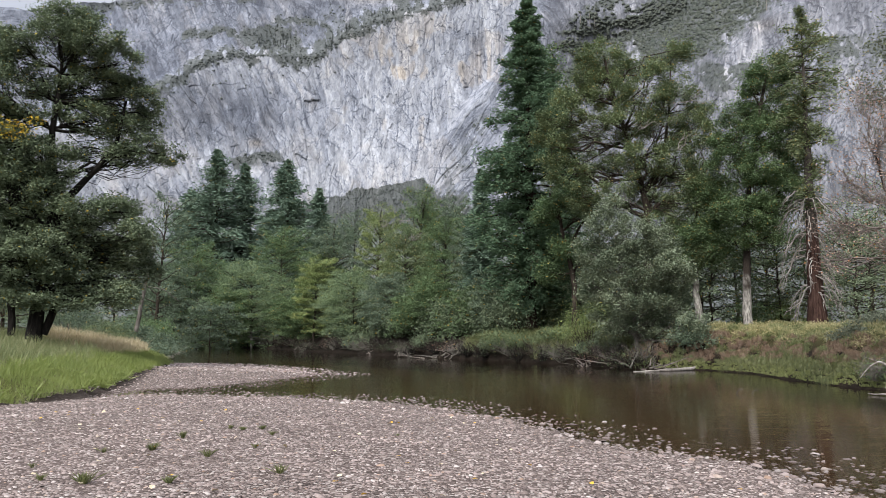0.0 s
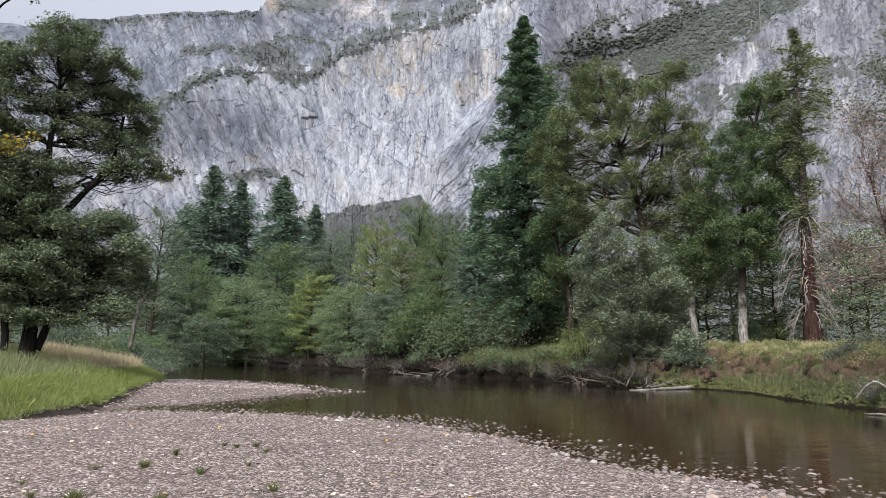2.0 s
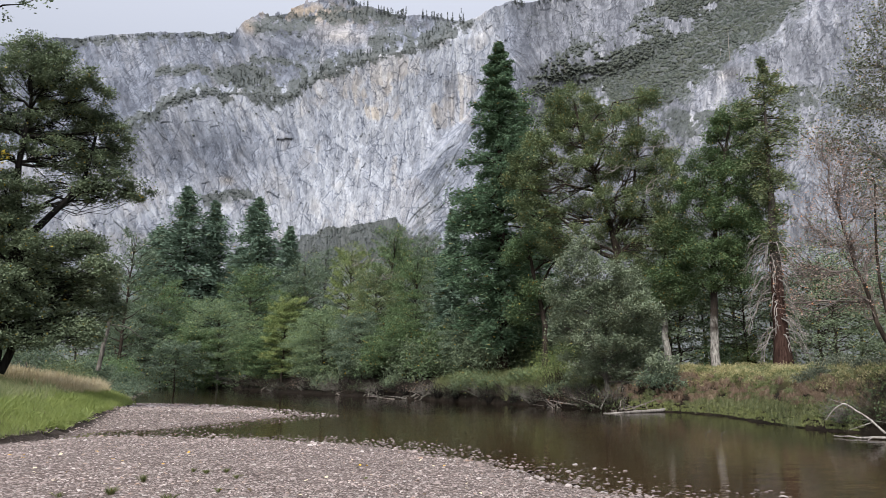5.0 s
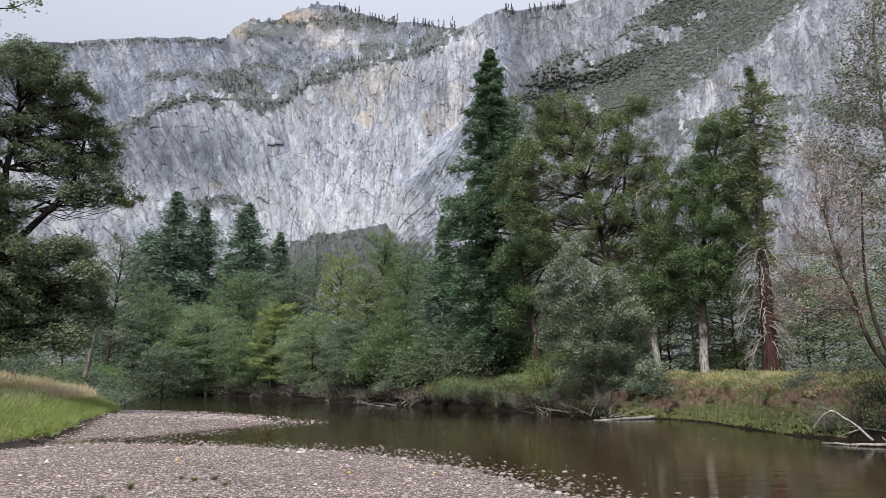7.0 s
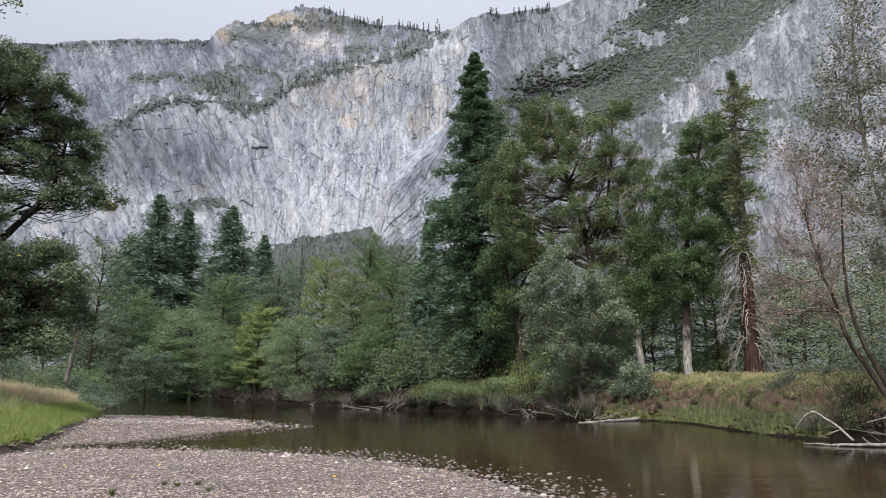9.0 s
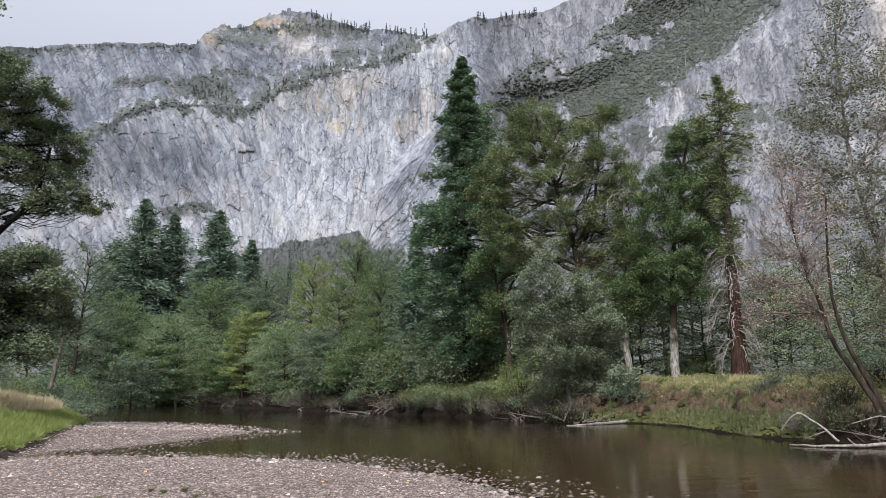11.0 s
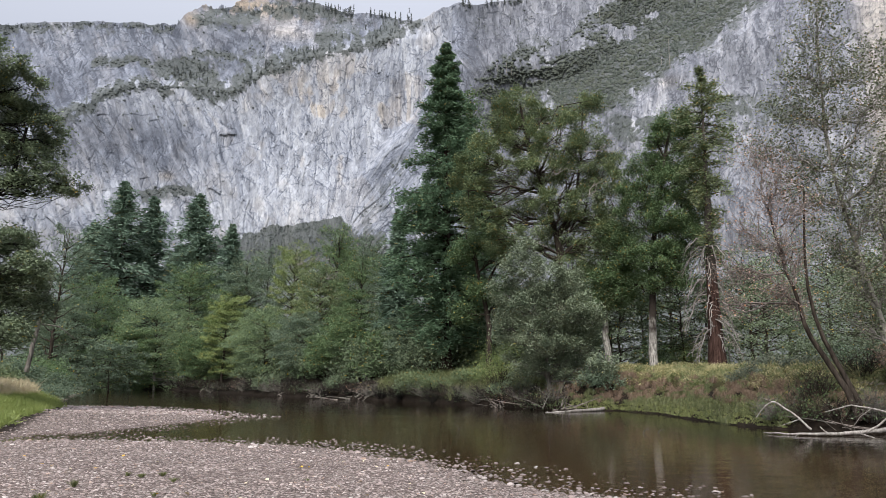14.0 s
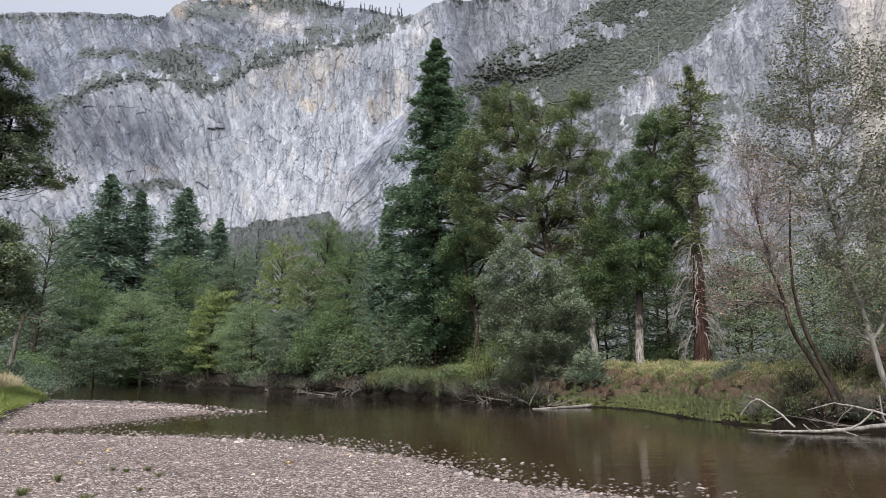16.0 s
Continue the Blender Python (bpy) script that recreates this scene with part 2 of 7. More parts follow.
def bent(rng, a, b, n=5, wob=0.06, sag=0.0):
    """A crooked line from a to b."""
    a, b = np.asarray(a, float), np.asarray(b, float)
    t = np.linspace(0, 1, n)[:, None]
    p = a + (b - a) * t
    size = np.linalg.norm(b - a)
    w = rng.normal(0, wob * size, (n, 3)) * np.sin(np.pi * t)
    p += w
    p[:, 2] -= (sag * size * np.sin(np.pi * t))[:, 0]
    return p


def unit(rng, n):
    d = rng.normal(size=(n, 3))
    return d / np.linalg.norm(d, axis=1)[:, None]


def add_leaves(geo, rng, c, length, width, axis=None, droop=0.0, flat=0.0, tri=False):
    """Folded four-cornered leaves at the centres c. flat: how far they lie level, face up."""
    n = len(c)
    if n == 0:
        return
    ax = unit(rng, n) if axis is None else axis + 0.35 * rng.normal(size=(n, 3))
    ax[:, 2] = ax[:, 2] * (1 - 0.6 * flat) - droop
    ax /= np.linalg.norm(ax, axis=1)[:, None] + 1e-9
    side = np.cross(ax, unit(rng, n) + [0, 0, 1.6 * flat])
    side /= np.linalg.norm(side, axis=1)[:, None] + 1e-9
    up = np.cross(ax, side)
    s = rng.uniform(0.65, 1.3, (n, 1))
    L, W = length * s, width * s
    if tri:
        geo.add(np.stack([c - ax * L / 2 - side * W / 2, c - ax * L / 2 + side * W / 2, c + ax * L / 2], 1), np.arange(3 * n).reshape(n, 3))
        return
    v = np.stack([c - ax * L / 2, c + side * W / 2 + up * W * 0.15, c + ax * L / 2, c - side * W / 2 + up * W * 0.15], 1)
    geo.add(v, np.arange(4 * n).reshape(n, 4))


def polyline_distance(px, py, line):
    """Distance from points to a broken line, and the side (positive: to the right of its run)."""
    best, side = np.full(px.shape, 1e9), np.zeros(px.shape)
    for (x0, y0), (x1, y1) in zip(line[:-1], line[1:]):
        dx, dy = x1 - x0, y1 - y0
        t = np.clip(((px - x0) * dx + (py - y0) * dy) / (dx * dx + dy * dy), 0, 1)
        ex, ey = px - (x0 + t * dx), py - (y0 + t * dy)
        d = np.hypot(ex, ey)
        s = np.sign(dy * (px - x0) - dx * (py - y0))
        near = d < best
        best, side = np.where(near, d, best), np.where(near, s, side)
    return best, side


def inside(px, py, poly):
    r = np.zeros(px.shape, bool)
    for (x0, y0), (x1, y1) in zip(poly, poly[1:] + poly[:1]):
        hit = ((y0 > py) != (y1 > py)) & (px < (x1 - x0) * (py - y0) / ((y1 - y0) or 1e-9) + x0)
        r ^= hit
    return r


def smooth01(t):
    t = np.clip(t, 0, 1)
    return t * t * (3 - 2 * t)


def value_noise(x, y, seed=0):
    """Smooth noise in 0..1 over a plane."""
    xi, yi = np.floor(x).astype(int), np.floor(y).astype(int)
    fx, fy = smooth01(x - xi), smooth01(y - yi)

    def h(a, b):
        q = (a * 374761393 + b * 668265263 + seed * 974711) & 0xFFFFFFFF
        q = ((q ^ (q >> 13)) * 1274126177) & 0xFFFFFFFF
        return ((q ^ (q >> 16)) & 0xFFFF) / 65535.0
    return (h(xi, yi) * (1 - fx) + h(xi + 1, yi) * fx) * (1 - fy) + (h(xi, yi + 1) * (1 - fx) + h(xi + 1, yi + 1) * fx) * fy


def facets(x, y, seed=0):
    """Broken slabs: each cell of a jittered net is a plane of its own tilt and height. Returns the relief and the distance to the joint."""
    xi, yi = np.floor(x).astype(int), np.floor(y).astype(int)
    best, second, val = np.full(x.shape, 9.0), np.full(x.shape, 9.0), np.zeros(x.shape)

    def h(a, b, k):
        q = (a * 374761393 + b * 668265263 + (seed * 31 + k) * 974711) & 0xFFFFFFFF
        q = ((q ^ (q >> 13)) * 1274126177) & 0xFFFFFFFF
        return ((q ^ (q >> 16)) & 0xFFFF) / 65535.0
    for i in (-1, 0, 1):
        for j in (-1, 0, 1):
            a, b = xi + i, yi + j
            dx, dy = x - (a + h(a, b, 1)), y - (b + h(a, b, 2))
            d = np.abs(dx) * 0.7 + np.hypot(dx, dy) * 0.5
            v = 0.45 * (h(a, b, 3) - 0.5) + dx * (h(a, b, 4) - 0.5) * 1.3 + dy * (h(a, b, 5) - 0.5) * 1.3
            near = d < best
            second = np.where(near, best, np.minimum(second, d))
            val, best = np.where(near, v, val), np.where(near, d, best)
    return val, second - best


def fractal(x, y, octaves=5, gain=0.5, seed=0):
    total, amp, norm = 0.0, 1.0, 0.0
    for o in range(octaves):
        total = total + amp * value_noise(x * 2 ** o, y * 2 ** o, seed + o)
        norm += amp
        amp *= gain
    return total / norm

# ---- the valley floor: gravel bar, river bed, meadow bank, cut bank ----
FAR = [(-400, 330), (-150, 215), (-58, 166), (-30, 129), (-21, 109), (-11.7, 91), (-5.6, 79.5), (0.4, 70.5), (4.6, 64.5), (8.2, 58), (11, 52), (12.8, 47.3), (16.9, 45.3), (17.8, 41), (17.1, 35), (17.0, 31), (17.4, 28.6), (18.6, 27.0), (20.5, 25.8), (23, 21), (25, 10), (30, -30), (60, -120)]
NEAR = [(-400, 260), (-120, 172), (-60, 138), (-36, 97), (-25, 64), (-22, 57), (-16.5, 54.4), (-11.6, 48.5), (-6.7, 40.5), (-9.2, 33), (-10.3, 29.6), (-11.7, 29.9), (-12.5, 28.2), (-12.5, 25.0), (-11.9, 24.6), (-11.0, 26.0), (-9.1, 26.2), (-6.9, 25.1), (-5.6, 24.9), (-3.4, 23.8), (-1.9, 23.2), (-0.4, 21.6), (1, 19.1), (2, 18.2), (2.6, 15.7), (3.4, 13.8), (4.9, 12.3), (5.3, 10.4), (5.8, 7), (7, 0), (12, -30), (40, -120)]
RIVER = FAR + NEAR[::-1]
GRASS = [(-300, 235), (-120, 174), (-60, 140), (-37, 98), (-26, 66), (-22.2, 57), (-18.0, 47), (-15.2, 36), (-13.5, 30), (-12.5, 25), (-12.3, 20.5), (-13.5, 14), (-18, 4), (-24, -12), (-40, -60), (-80, -200)]
MEADOW = GRASS + [(-4000, -200), (-4000, 235)]


def ground_height(x, y):
    x, y = np.asarray(x, float), np.asarray(y, float)
    wet = inside(x, y, RIVER)
    df, _ = polyline_distance(x, y, FAR)
    dn, _ = polyline_distance(x, y, NEAR)
    dg, side = polyline_distance(x, y, GRASS)
    far_side = df < dn
    meadow = inside(x, y, MEADOW) & ~far_side
    bed = -(np.minimum(0.05 * dn ** 0.9, 0.9) + 0.05 * smooth01(dn / 0.3)) * (dn < df) - np.minimum(0.25 * df, 0.9) * (dn >= df)
    bar = 0.02 + 0.045 * np.minimum(dn, 14) ** 0.95
    lift = 0.2 + 0.55 * smooth01(dg / 2.0) + 1.25 * smooth01((dg - 1.0) / 9)
    near_top = 1.75 + 0.45 * smooth01((y - 22) / 30) - 0.6 * smooth01((y - 55) / 25)
    cut = 0.2 * smooth01((y - 50) / 10)
    bank = 0.1 + (0.35 + cut) * smooth01(df / 0.35) + (near_top - cut) * smooth01((df - 0.2) / 4.2) ** 0.7
    land = np.where(far_side, bank, np.where(meadow, np.maximum(bar, lift), bar))
    z = np.where(wet, bed, land)
    rough = (fractal(x * 0.8, y * 0.8, 4, 0.5, 3) - 0.5)
    return z + rough * np.where(wet, 0.1, np.where(far_side, 0.7 * smooth01(df / 2) + 0.1, np.where(meadow, 0.4, 0.06)))


def spread(dense, lo, hi, step, reach):
    inner = np.arange(lo, hi + step / 2, step)
    grow, d, w = [], dense, step
    while d < reach:
        w *= 1.13
        d += w
        grow.append(d)
    g = np.array(grow) - dense
    return np.concatenate([lo - g[::-1], inner, hi + g])


gx, gy = spread(0, -28, 26, 0.36, 3500), spread(0, 4, 60, 0.36, 3500)
GX, GY = np.meshgrid(gx, gy, indexing="ij")
GZ = ground_height(GX, GY)
ni, nj = GX.shape
k, s = np.meshgrid(np.arange(ni - 1), np.arange(nj - 1), indexing="ij")
geo = Geo()
geo.add(np.stack([GX, GY, GZ], -1), np.stack([k * nj + s, (k + 1) * nj + s, (k + 1) * nj + s + 1, k * nj + s + 1], -1).reshape(-1, 4))


def ground_material():
    m, n, l, p = shader("gravel, silt and turf")
    v = coords(n, l)
    vo = n.new("ShaderNodeTexVoronoi")
    vo.inputs["Scale"].default_value = 19.0
    l.new(v, vo.inputs["Vector"])
    ve = n.new("ShaderNodeTexVoronoi")
    ve.feature = "DISTANCE_TO_EDGE"
    ve.inputs["Scale"].default_value = 19.0
    l.new(v, ve.inputs["Vector"])
    sep = n.new("ShaderNodeSeparateColor")
    l.new(vo.outputs["Color"], sep.inputs[0])
    peb = ramp(n, l, sep.outputs[0], [(0.0, (0.069, 0.054, 0.048)), (0.4, (0.167, 0.13, 0.117)), (0.75, (0.27, 0.221, 0.202)), (0.95, (0.46, 0.408, 0.374))])
    gap = ramp(n, l, ve.outputs["Distance"], [(0.0, grey(0.15)), (0.16, grey(1.0))])
    peb = blend(n, l, 1.0, peb, gap, "MULTIPLY")
    big = tex_noise(n, l, v, 0.25, 5.0, 0.6)
    peb = blend(n, l, ramp(n, l, big, [(0.35, grey(0.0)), (0.7, grey(0.4))]), peb, (0.17, 0.132, 0.118))
    # turf and leaf litter where grass grows; dark silt below the waterline
    at = n.new("ShaderNodeAttribute")
    at.attribute_name = "turf"
    turf = ramp(n, l, tex_noise(n, l, v, 1.2, 6.0, 0.65), [(0.3, (0.05, 0.045, 0.022)), (0.55, (0.1, 0.095, 0.04)), (0.75, (0.17, 0.14, 0.075))])
    c = blend(n, l, at.outputs["Fac"], peb, turf)
    wet = n.new("ShaderNodeAttribute")
    wet.attribute_name = "silt"
    bed = blend(n, l, ramp(n, l, big, [(0.3, grey(0.35)), (0.7, grey(0.85))]), peb, (0.09, 0.071, 0.044))
    c = blend(n, l, wet.outputs["Fac"], c, bed)
    # dark bank mud, blackened further to carry shade under the bank and trees
    mud_shade = n.new("ShaderNodeAttribute")
    mud_shade.attribute_name = "mud_shade"
    c = blend(n, l, mud_shade.outputs["Fac"], c, ramp(n, l, tex_noise(n, l, v, 2.5, 6.0, 0.7), [(0.35, (0.006, 0.0045, 0.0035)), (0.65, (0.024, 0.018, 0.013))]))
    l.new(c, p.inputs["Base Color"])
    p.inputs["Roughness"].default_value = 0.95
    p.inputs["Specular IOR Level"].default_value = 0.1
    l.new(bump(n, l, ve.outputs["Distance"], 0.9, 0.025), p.inputs["Normal"])
    return m


ground = part("ground", geo, ground_material(), None, "", True)
tagged(ground, "pinkish grey river gravel with turf banks and silty river bed", "ground", "", "structure")
fx, fy = GX.ravel(), GY.ravel()
dF, _ = polyline_distance(fx, fy, FAR)
dN, _ = polyline_distance(fx, fy, NEAR)
dG, sG = polyline_distance(fx, fy, GRASS)
wetm = inside(fx, fy, RIVER)
turf = np.where(wetm, 0, np.where(dF < dN, smooth01(dF / 1.0), np.where(inside(fx, fy, MEADOW), smooth01(dG / 0.8), 0)))
silt = np.where(wetm, smooth01((-GZ.ravel()) / 0.12), 0.55 * (1 - smooth01(GZ.ravel() / 0.05)))
mud_shade = np.where(dF < dN, 1 - smooth01((dF - 1.6 - 3.5 * (fy > 60)) / 1.5), np.where(fy < 60, 0.9 * (1 - smooth01((dG - 0.15) / 0.5)), 0))
for key, val in (("turf", turf), ("silt", silt), ("mud_shade", mud_shade)):
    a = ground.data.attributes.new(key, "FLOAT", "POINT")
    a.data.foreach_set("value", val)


def gz(x, y):
    return float(ground_height(np.array([x]), np.array([y]))[0])


# the river's surface
def water_material():
    m, n, l, p = shader("still brown river water")
    n.remove(p)
    tint = n.new("ShaderNodeBsdfTransparent")
    tint.inputs["Color"].default_value = (0.74, 0.6, 0.43, 1)
    body = n.new("ShaderNodeBsdfDiffuse")
    body.inputs["Color"].default_value = (0.072, 0.058, 0.039, 1)
    inner = n.new("ShaderNodeMixShader")
    inner.inputs[0].default_value = 0.2
    l.new(tint.outputs[0], inner.inputs[1]), l.new(body.outputs[0], inner.inputs[2])
    gl = n.new("ShaderNodeBsdfGlossy")
    gl.inputs["Roughness"].default_value = 0.04
    fr = n.new("ShaderNodeFresnel")
    fr.inputs["IOR"].default_value = 1.33
    v = coords(n, l, (0.5, 1.4, 1))
    f1, f2 = tex_noise(n, l, v, 1.3, 3.0, 0.5), tex_noise(n, l, v, 7.0, 3.0, 0.5)
    nb = bump(n, l, f2, 0.05, 0.05, bump(n, l, f1, 0.06, 0.2))
    l.new(nb, gl.inputs["Normal"]), l.new(nb, fr.inputs["Normal"])
    mx = n.new("ShaderNodeMixShader")
    l.new(fr.outputs[0], mx.inputs[0]), l.new(inner.outputs[0], mx.inputs[1]), l.new(gl.outputs[0], mx.inputs[2])
    l.new(mx.outputs[0], n["Material Output"].inputs[0])
    return m


geo = Geo()
wx, wy = np.linspace(-420, 80, 60), np.linspace(-130, 340, 60)
WX, WY = np.meshgrid(wx, wy, indexing="ij")
k, s = np.meshgrid(np.arange(59), np.arange(59), indexing="ij")
geo.add(np.stack([WX, WY, np.zeros_like(WX)], -1), np.stack([k * 60 + s, (k + 1) * 60 + s, (k + 1) * 60 + s + 1, k * 60 + s + 1], -1).reshape(-1, 4))
tagged(part("water", geo, water_material(), None, "", True), "still dark brown shallow river with soft reflections", "river", "", "structure")

# ---- the granite wall across the valley: bearing in degrees, slope of sight ----
RIDGE = [(-60, 0.30), (-31, 0.415), (-28, 0.437), (-24.8, 0.454), (-21.9, 0.471), (-18.3, 0.482), (-15.4, 0.492), (-14.8, 0.511), (-13.6, 0.527), (-11.8, 0.531), (-9.9, 0.551), (-8, 0.567), (-6.6, 0.567), (-4.1, 0.556), (-1.6, 0.545), (0.4, 0.547), (2.8, 0.54), (4.3, 0.536), (5.6, 0.546), (6.8, 0.559), (8.3, 0.567), (9.8, 0.564), (11.8, 0.567), (14.2, 0.568), (20, 0.61), (30, 0.64), (45, 0.66), (65, 0.5)]
LEDGE = [(-60, 0.2), (-26.5, 0.268), (-22.9, 0.329), (-21.3, 0.356), (-19.6, 0.38), (-17.8, 0.396), (-14.4, 0.4), (-10.5, 0.405), (-8.5, 0.435), (-5.9, 0.463), (-2.6, 0.478), (0, 0.493), (2.3, 0.508), (4.6, 0.534), (6, 0.55), (9, 0.6), (65, 0.8)]
FOREST = [(24.37, 0.64), (36.5, 0.64), (32.9, 0.512), (30.1, 0.483), (28.7, 0.46), (25.8, 0.437), (23.3, 0.406), (21.8, 0.386), (18.8, 0.371), (16.2, 0.365), (12.0, 0.36), (8.7, 0.37), (10.06, 0.457), (13.28, 0.487), (16.45, 0.503), (18.81, 0.53), (21.15, 0.554), (21.87, 0.573)]
GULLY = [(36.5, 0.66), (32.9, 0.512), (30.1, 0.483), (28.7, 0.46), (25.8, 0.437), (23.3, 0.406), (21.8, 0.386), (19.8, 0.29), (17.8, 0.192), (16, 0.0)]
TOE = [(7.6, 0.5), (6.3, 0.444), (4.5, 0.379), (1.9, 0.337), (0.1, 0.285), (-0.8, 0.233), (-1.3, 0.19), (-1.6, 0.0)]
TALUS = [(-15, 0.15), (-10.8, 0.184), (-9.4, 0.195), (-6.7, 0.21), (-4.2, 0.219), (-1.6, 0.224), (-1.2, 0.216), (-0.2, 0.196), (1.1, 0.184), (4, 0.15), (4, 0.0), (-15, 0.0)]
DEG = 1 / 57.3          # slope of sight that spans one degree


def table(line, x):
    return np.interp(x, [p[0] for p in line], [p[1] for p in line])


def scaled(line):
    return [(a, e / DEG) for a, e in line]


def band(az, v, line, width):
    """How near a place lies to a line on the wall: 1 on it, 0 beyond its width."""
    d, _ = polyline_distance(az, v, scaled(line))
    return np.exp(-(d / width) ** 2)


def blob(az, e, a, b, w, h):
    return np.exp(-(((az - a) / w) ** 2 + ((e - b) / h) ** 2))


def cell_value(x, y, seed):
    """A value for each broken slab, the same all over it."""
    xi, yi = np.floor(x).astype(int), np.floor(y).astype(int)
    best, val = np.full(x.shape, 9.0), np.zeros(x.shape)

    def h(a, b, k):
        q = (a * 374761393 + b * 668265263 + (seed * 31 + k) * 974711) & 0xFFFFFFFF
        q = ((q ^ (q >> 13)) * 1274126177) & 0xFFFFFFFF
        return ((q ^ (q >> 16)) & 0xFFFF) / 65535.0
    for i in (-1, 0, 1):
        for j in (-1, 0, 1):
            a, b = xi + i, yi + j
            dx, dy = x - (a + h(a, b, 1)), y - (b + h(a, b, 2))
            d = np.abs(dx) * 0.7 + np.hypot(dx, dy) * 0.5
            val = np.where(d < best, h(a, b, 6), val)
            best = np.minimum(best, d)
    return val


def rock_frame(az, e):
    """The wall's grain: upright in the middle, leaning in the west and in the eastern toe."""
    v = e / DEG
    d, _ = polyline_distance(az, v, scaled(TOE))
    east = smooth01(0.5 + np.where(az > table([(q[1], q[0]) for q in TOE[::-1]], e), d, -d) / 0.8)
    lean = 0.42 * (1 - smooth01((az + 14) / 8)) - 0.75 * east * (1 - smooth01((e - 0.42) / 0.08)) * (1 - smooth01((az - 7) / 5))
    warp = fractal(az * 0.45, v * 0.35, 2, 0.5, 11) - 0.5
    warp2 = fractal(az * 1.7, v * 1.2, 3, 0.55, 14) - 0.5
    u = az + lean * (v - 17) + 0.8 * warp + 0.05 * warp2
    return u, v + 0.8 * (fractal(az * 0.6, v * 0.6, 3, 0.5, 12) - 0.5), v, east


def wall_radius(az, e):
    """How far the rock stands at a bearing and slope of sight."""
    led = table(LEDGE, az)
    u, w, v, east = rock_frame(az, e)
    r = 1150 + 250 * smooth01(e / 0.16) + 60 * smooth01((e - 0.16) / 0.25)
    r = r + 25 * smooth01((e - led) / 0.03) + 70 * np.clip((e - led) / 0.1, 0, 1.7)
    r = r + 200 * smooth01((e - 0.505) / 0.02) * blob(az, e, -8, 0.55, 7, 0.2)
    r = r - 70 * east * (1 - smooth01((e - 0.45) / 0.1)) + 600 * np.maximum(e - 0.34, 0) * smooth01((az - 8) / 8)
    d, _ = polyline_distance(az, v, scaled(GULLY))
    dome = np.where(az > table([(q[1], q[0]) for q in GULLY[::-1]], e), d, -d)
    r = r - 130 * smooth01(0.5 + dome / 2.4) * smooth01((az - 14) / 4)
    ft = inside(az, v, scaled(FOREST))
    df, _ = polyline_distance(az, v, scaled(FOREST + FOREST[:1]))
    r = r + np.where(ft, 60 * smooth01(df / 6), 0)
    # slabs, flakes and joints
    big, jb = facets(u * 0.5, w * 0.22, 1)
    mid, jm = facets(u * 1.5, w * 0.62, 2)
    small, js = facets(u * 3.6, w * 1.6, 3)
    tiny, jt = facets(u * 8.5, w * 4.2, 4)
    calm = 1 - 0.6 * smooth01((e - led) / 0.03) - 0.3 * smooth01((az - 8) / 6) * (e < led)
    return r + calm * (3.2 * big + 2.4 * mid + 0.9 * small + 0.2 * tiny)


BANDS = [  # line, half width in degrees, share of cover
    ([(-23.2, 0.323), (-21.3, 0.354), (-19.6, 0.379), (-17.8, 0.396), (-15.8, 0.394), (-14.4, 0.405), (-12.1, 0.394), (-10.2, 0.408)], 0.42, 0.95),
    ([(-20.9, 0.415), (-18.4, 0.43), (-16, 0.428), (-13.8, 0.455), (-11.3, 0.455), (-8.9, 0.44)], 0.3, 0.8),
    ([(-15.4, 0.418), (-13.2, 0.43), (-12.4, 0.412)], 0.75, 1.0),
    ([(-10, 0.42), (-8.5, 0.44), (-7, 0.452), (-5.9, 0.466), (-4, 0.474)], 0.55, 1.0),
    ([(-4, 0.477), (-2.6, 0.482), (0, 0.496), (2.3, 0.511), (4.4, 0.533)], 0.5, 0.85),
    ([(-3.6, 0.5), (-1, 0.505), (1.6, 0.516), (3.4, 0.53)], 0.75, 0.7),
    ([(-13.5, 0.51), (-10.5, 0.518), (-7, 0.54), (-4, 0.541), (-1.8, 0.539)], 0.55, 0.85),
    ([(-30, 0.42), (-24.8, 0.448), (-21.9, 0.464), (-18.3, 0.476), (-15.4, 0.485)], 0.35, 0.6),
    ([(-11.5, 0.452), (-9, 0.465), (-7.5, 0.47)], 0.6, 0.45),
    ([(-16.6, 0.242), (-14.9, 0.25), (-13.7, 0.249)], 0.4, 0.95),
    ([(21.3, 0.357), (22.5, 0.345), (23.8, 0.353)], 0.7, 0.9), ([(28.6, 0.374), (31, 0.36), (34, 0.35)], 0.8, 0.8),
    ([(3.4, 0.31), (1.8, 0.26), (0.4, 0.212)], 0.7, 0.35), ([(-1, 0.2), (1.5, 0.19)], 0.7, 0.8),
    ([(-21, 0.34), (-17, 0.35), (-14, 0.36)], 0.8, 0.16), ([(8.5, 0.545), (11.5, 0.52), (14.5, 0.53)], 0.8, 0.25),
]
BARE = [(18.3, 0.489, 1.5, 0.011), (16.6, 0.48, 1.5, 0.009), (14.6, 0.463, 1.6, 0.008), (22.3, 0.498, 1.3, 0.012), (20.4, 0.51, 1.4, 0.008), (17.0, 0.512, 1.0, 0.01), (11.3, 0.45, 1.2, 0.006), (14.5, 0.435, 0.9, 0.006), (12.4, 0.428, 1.4, 0.007), (10.0, 0.4, 1.2, 0.01), (24.6, 0.52, 0.7, 0.006), (15.6, 0.4, 0.6, 0.02)]


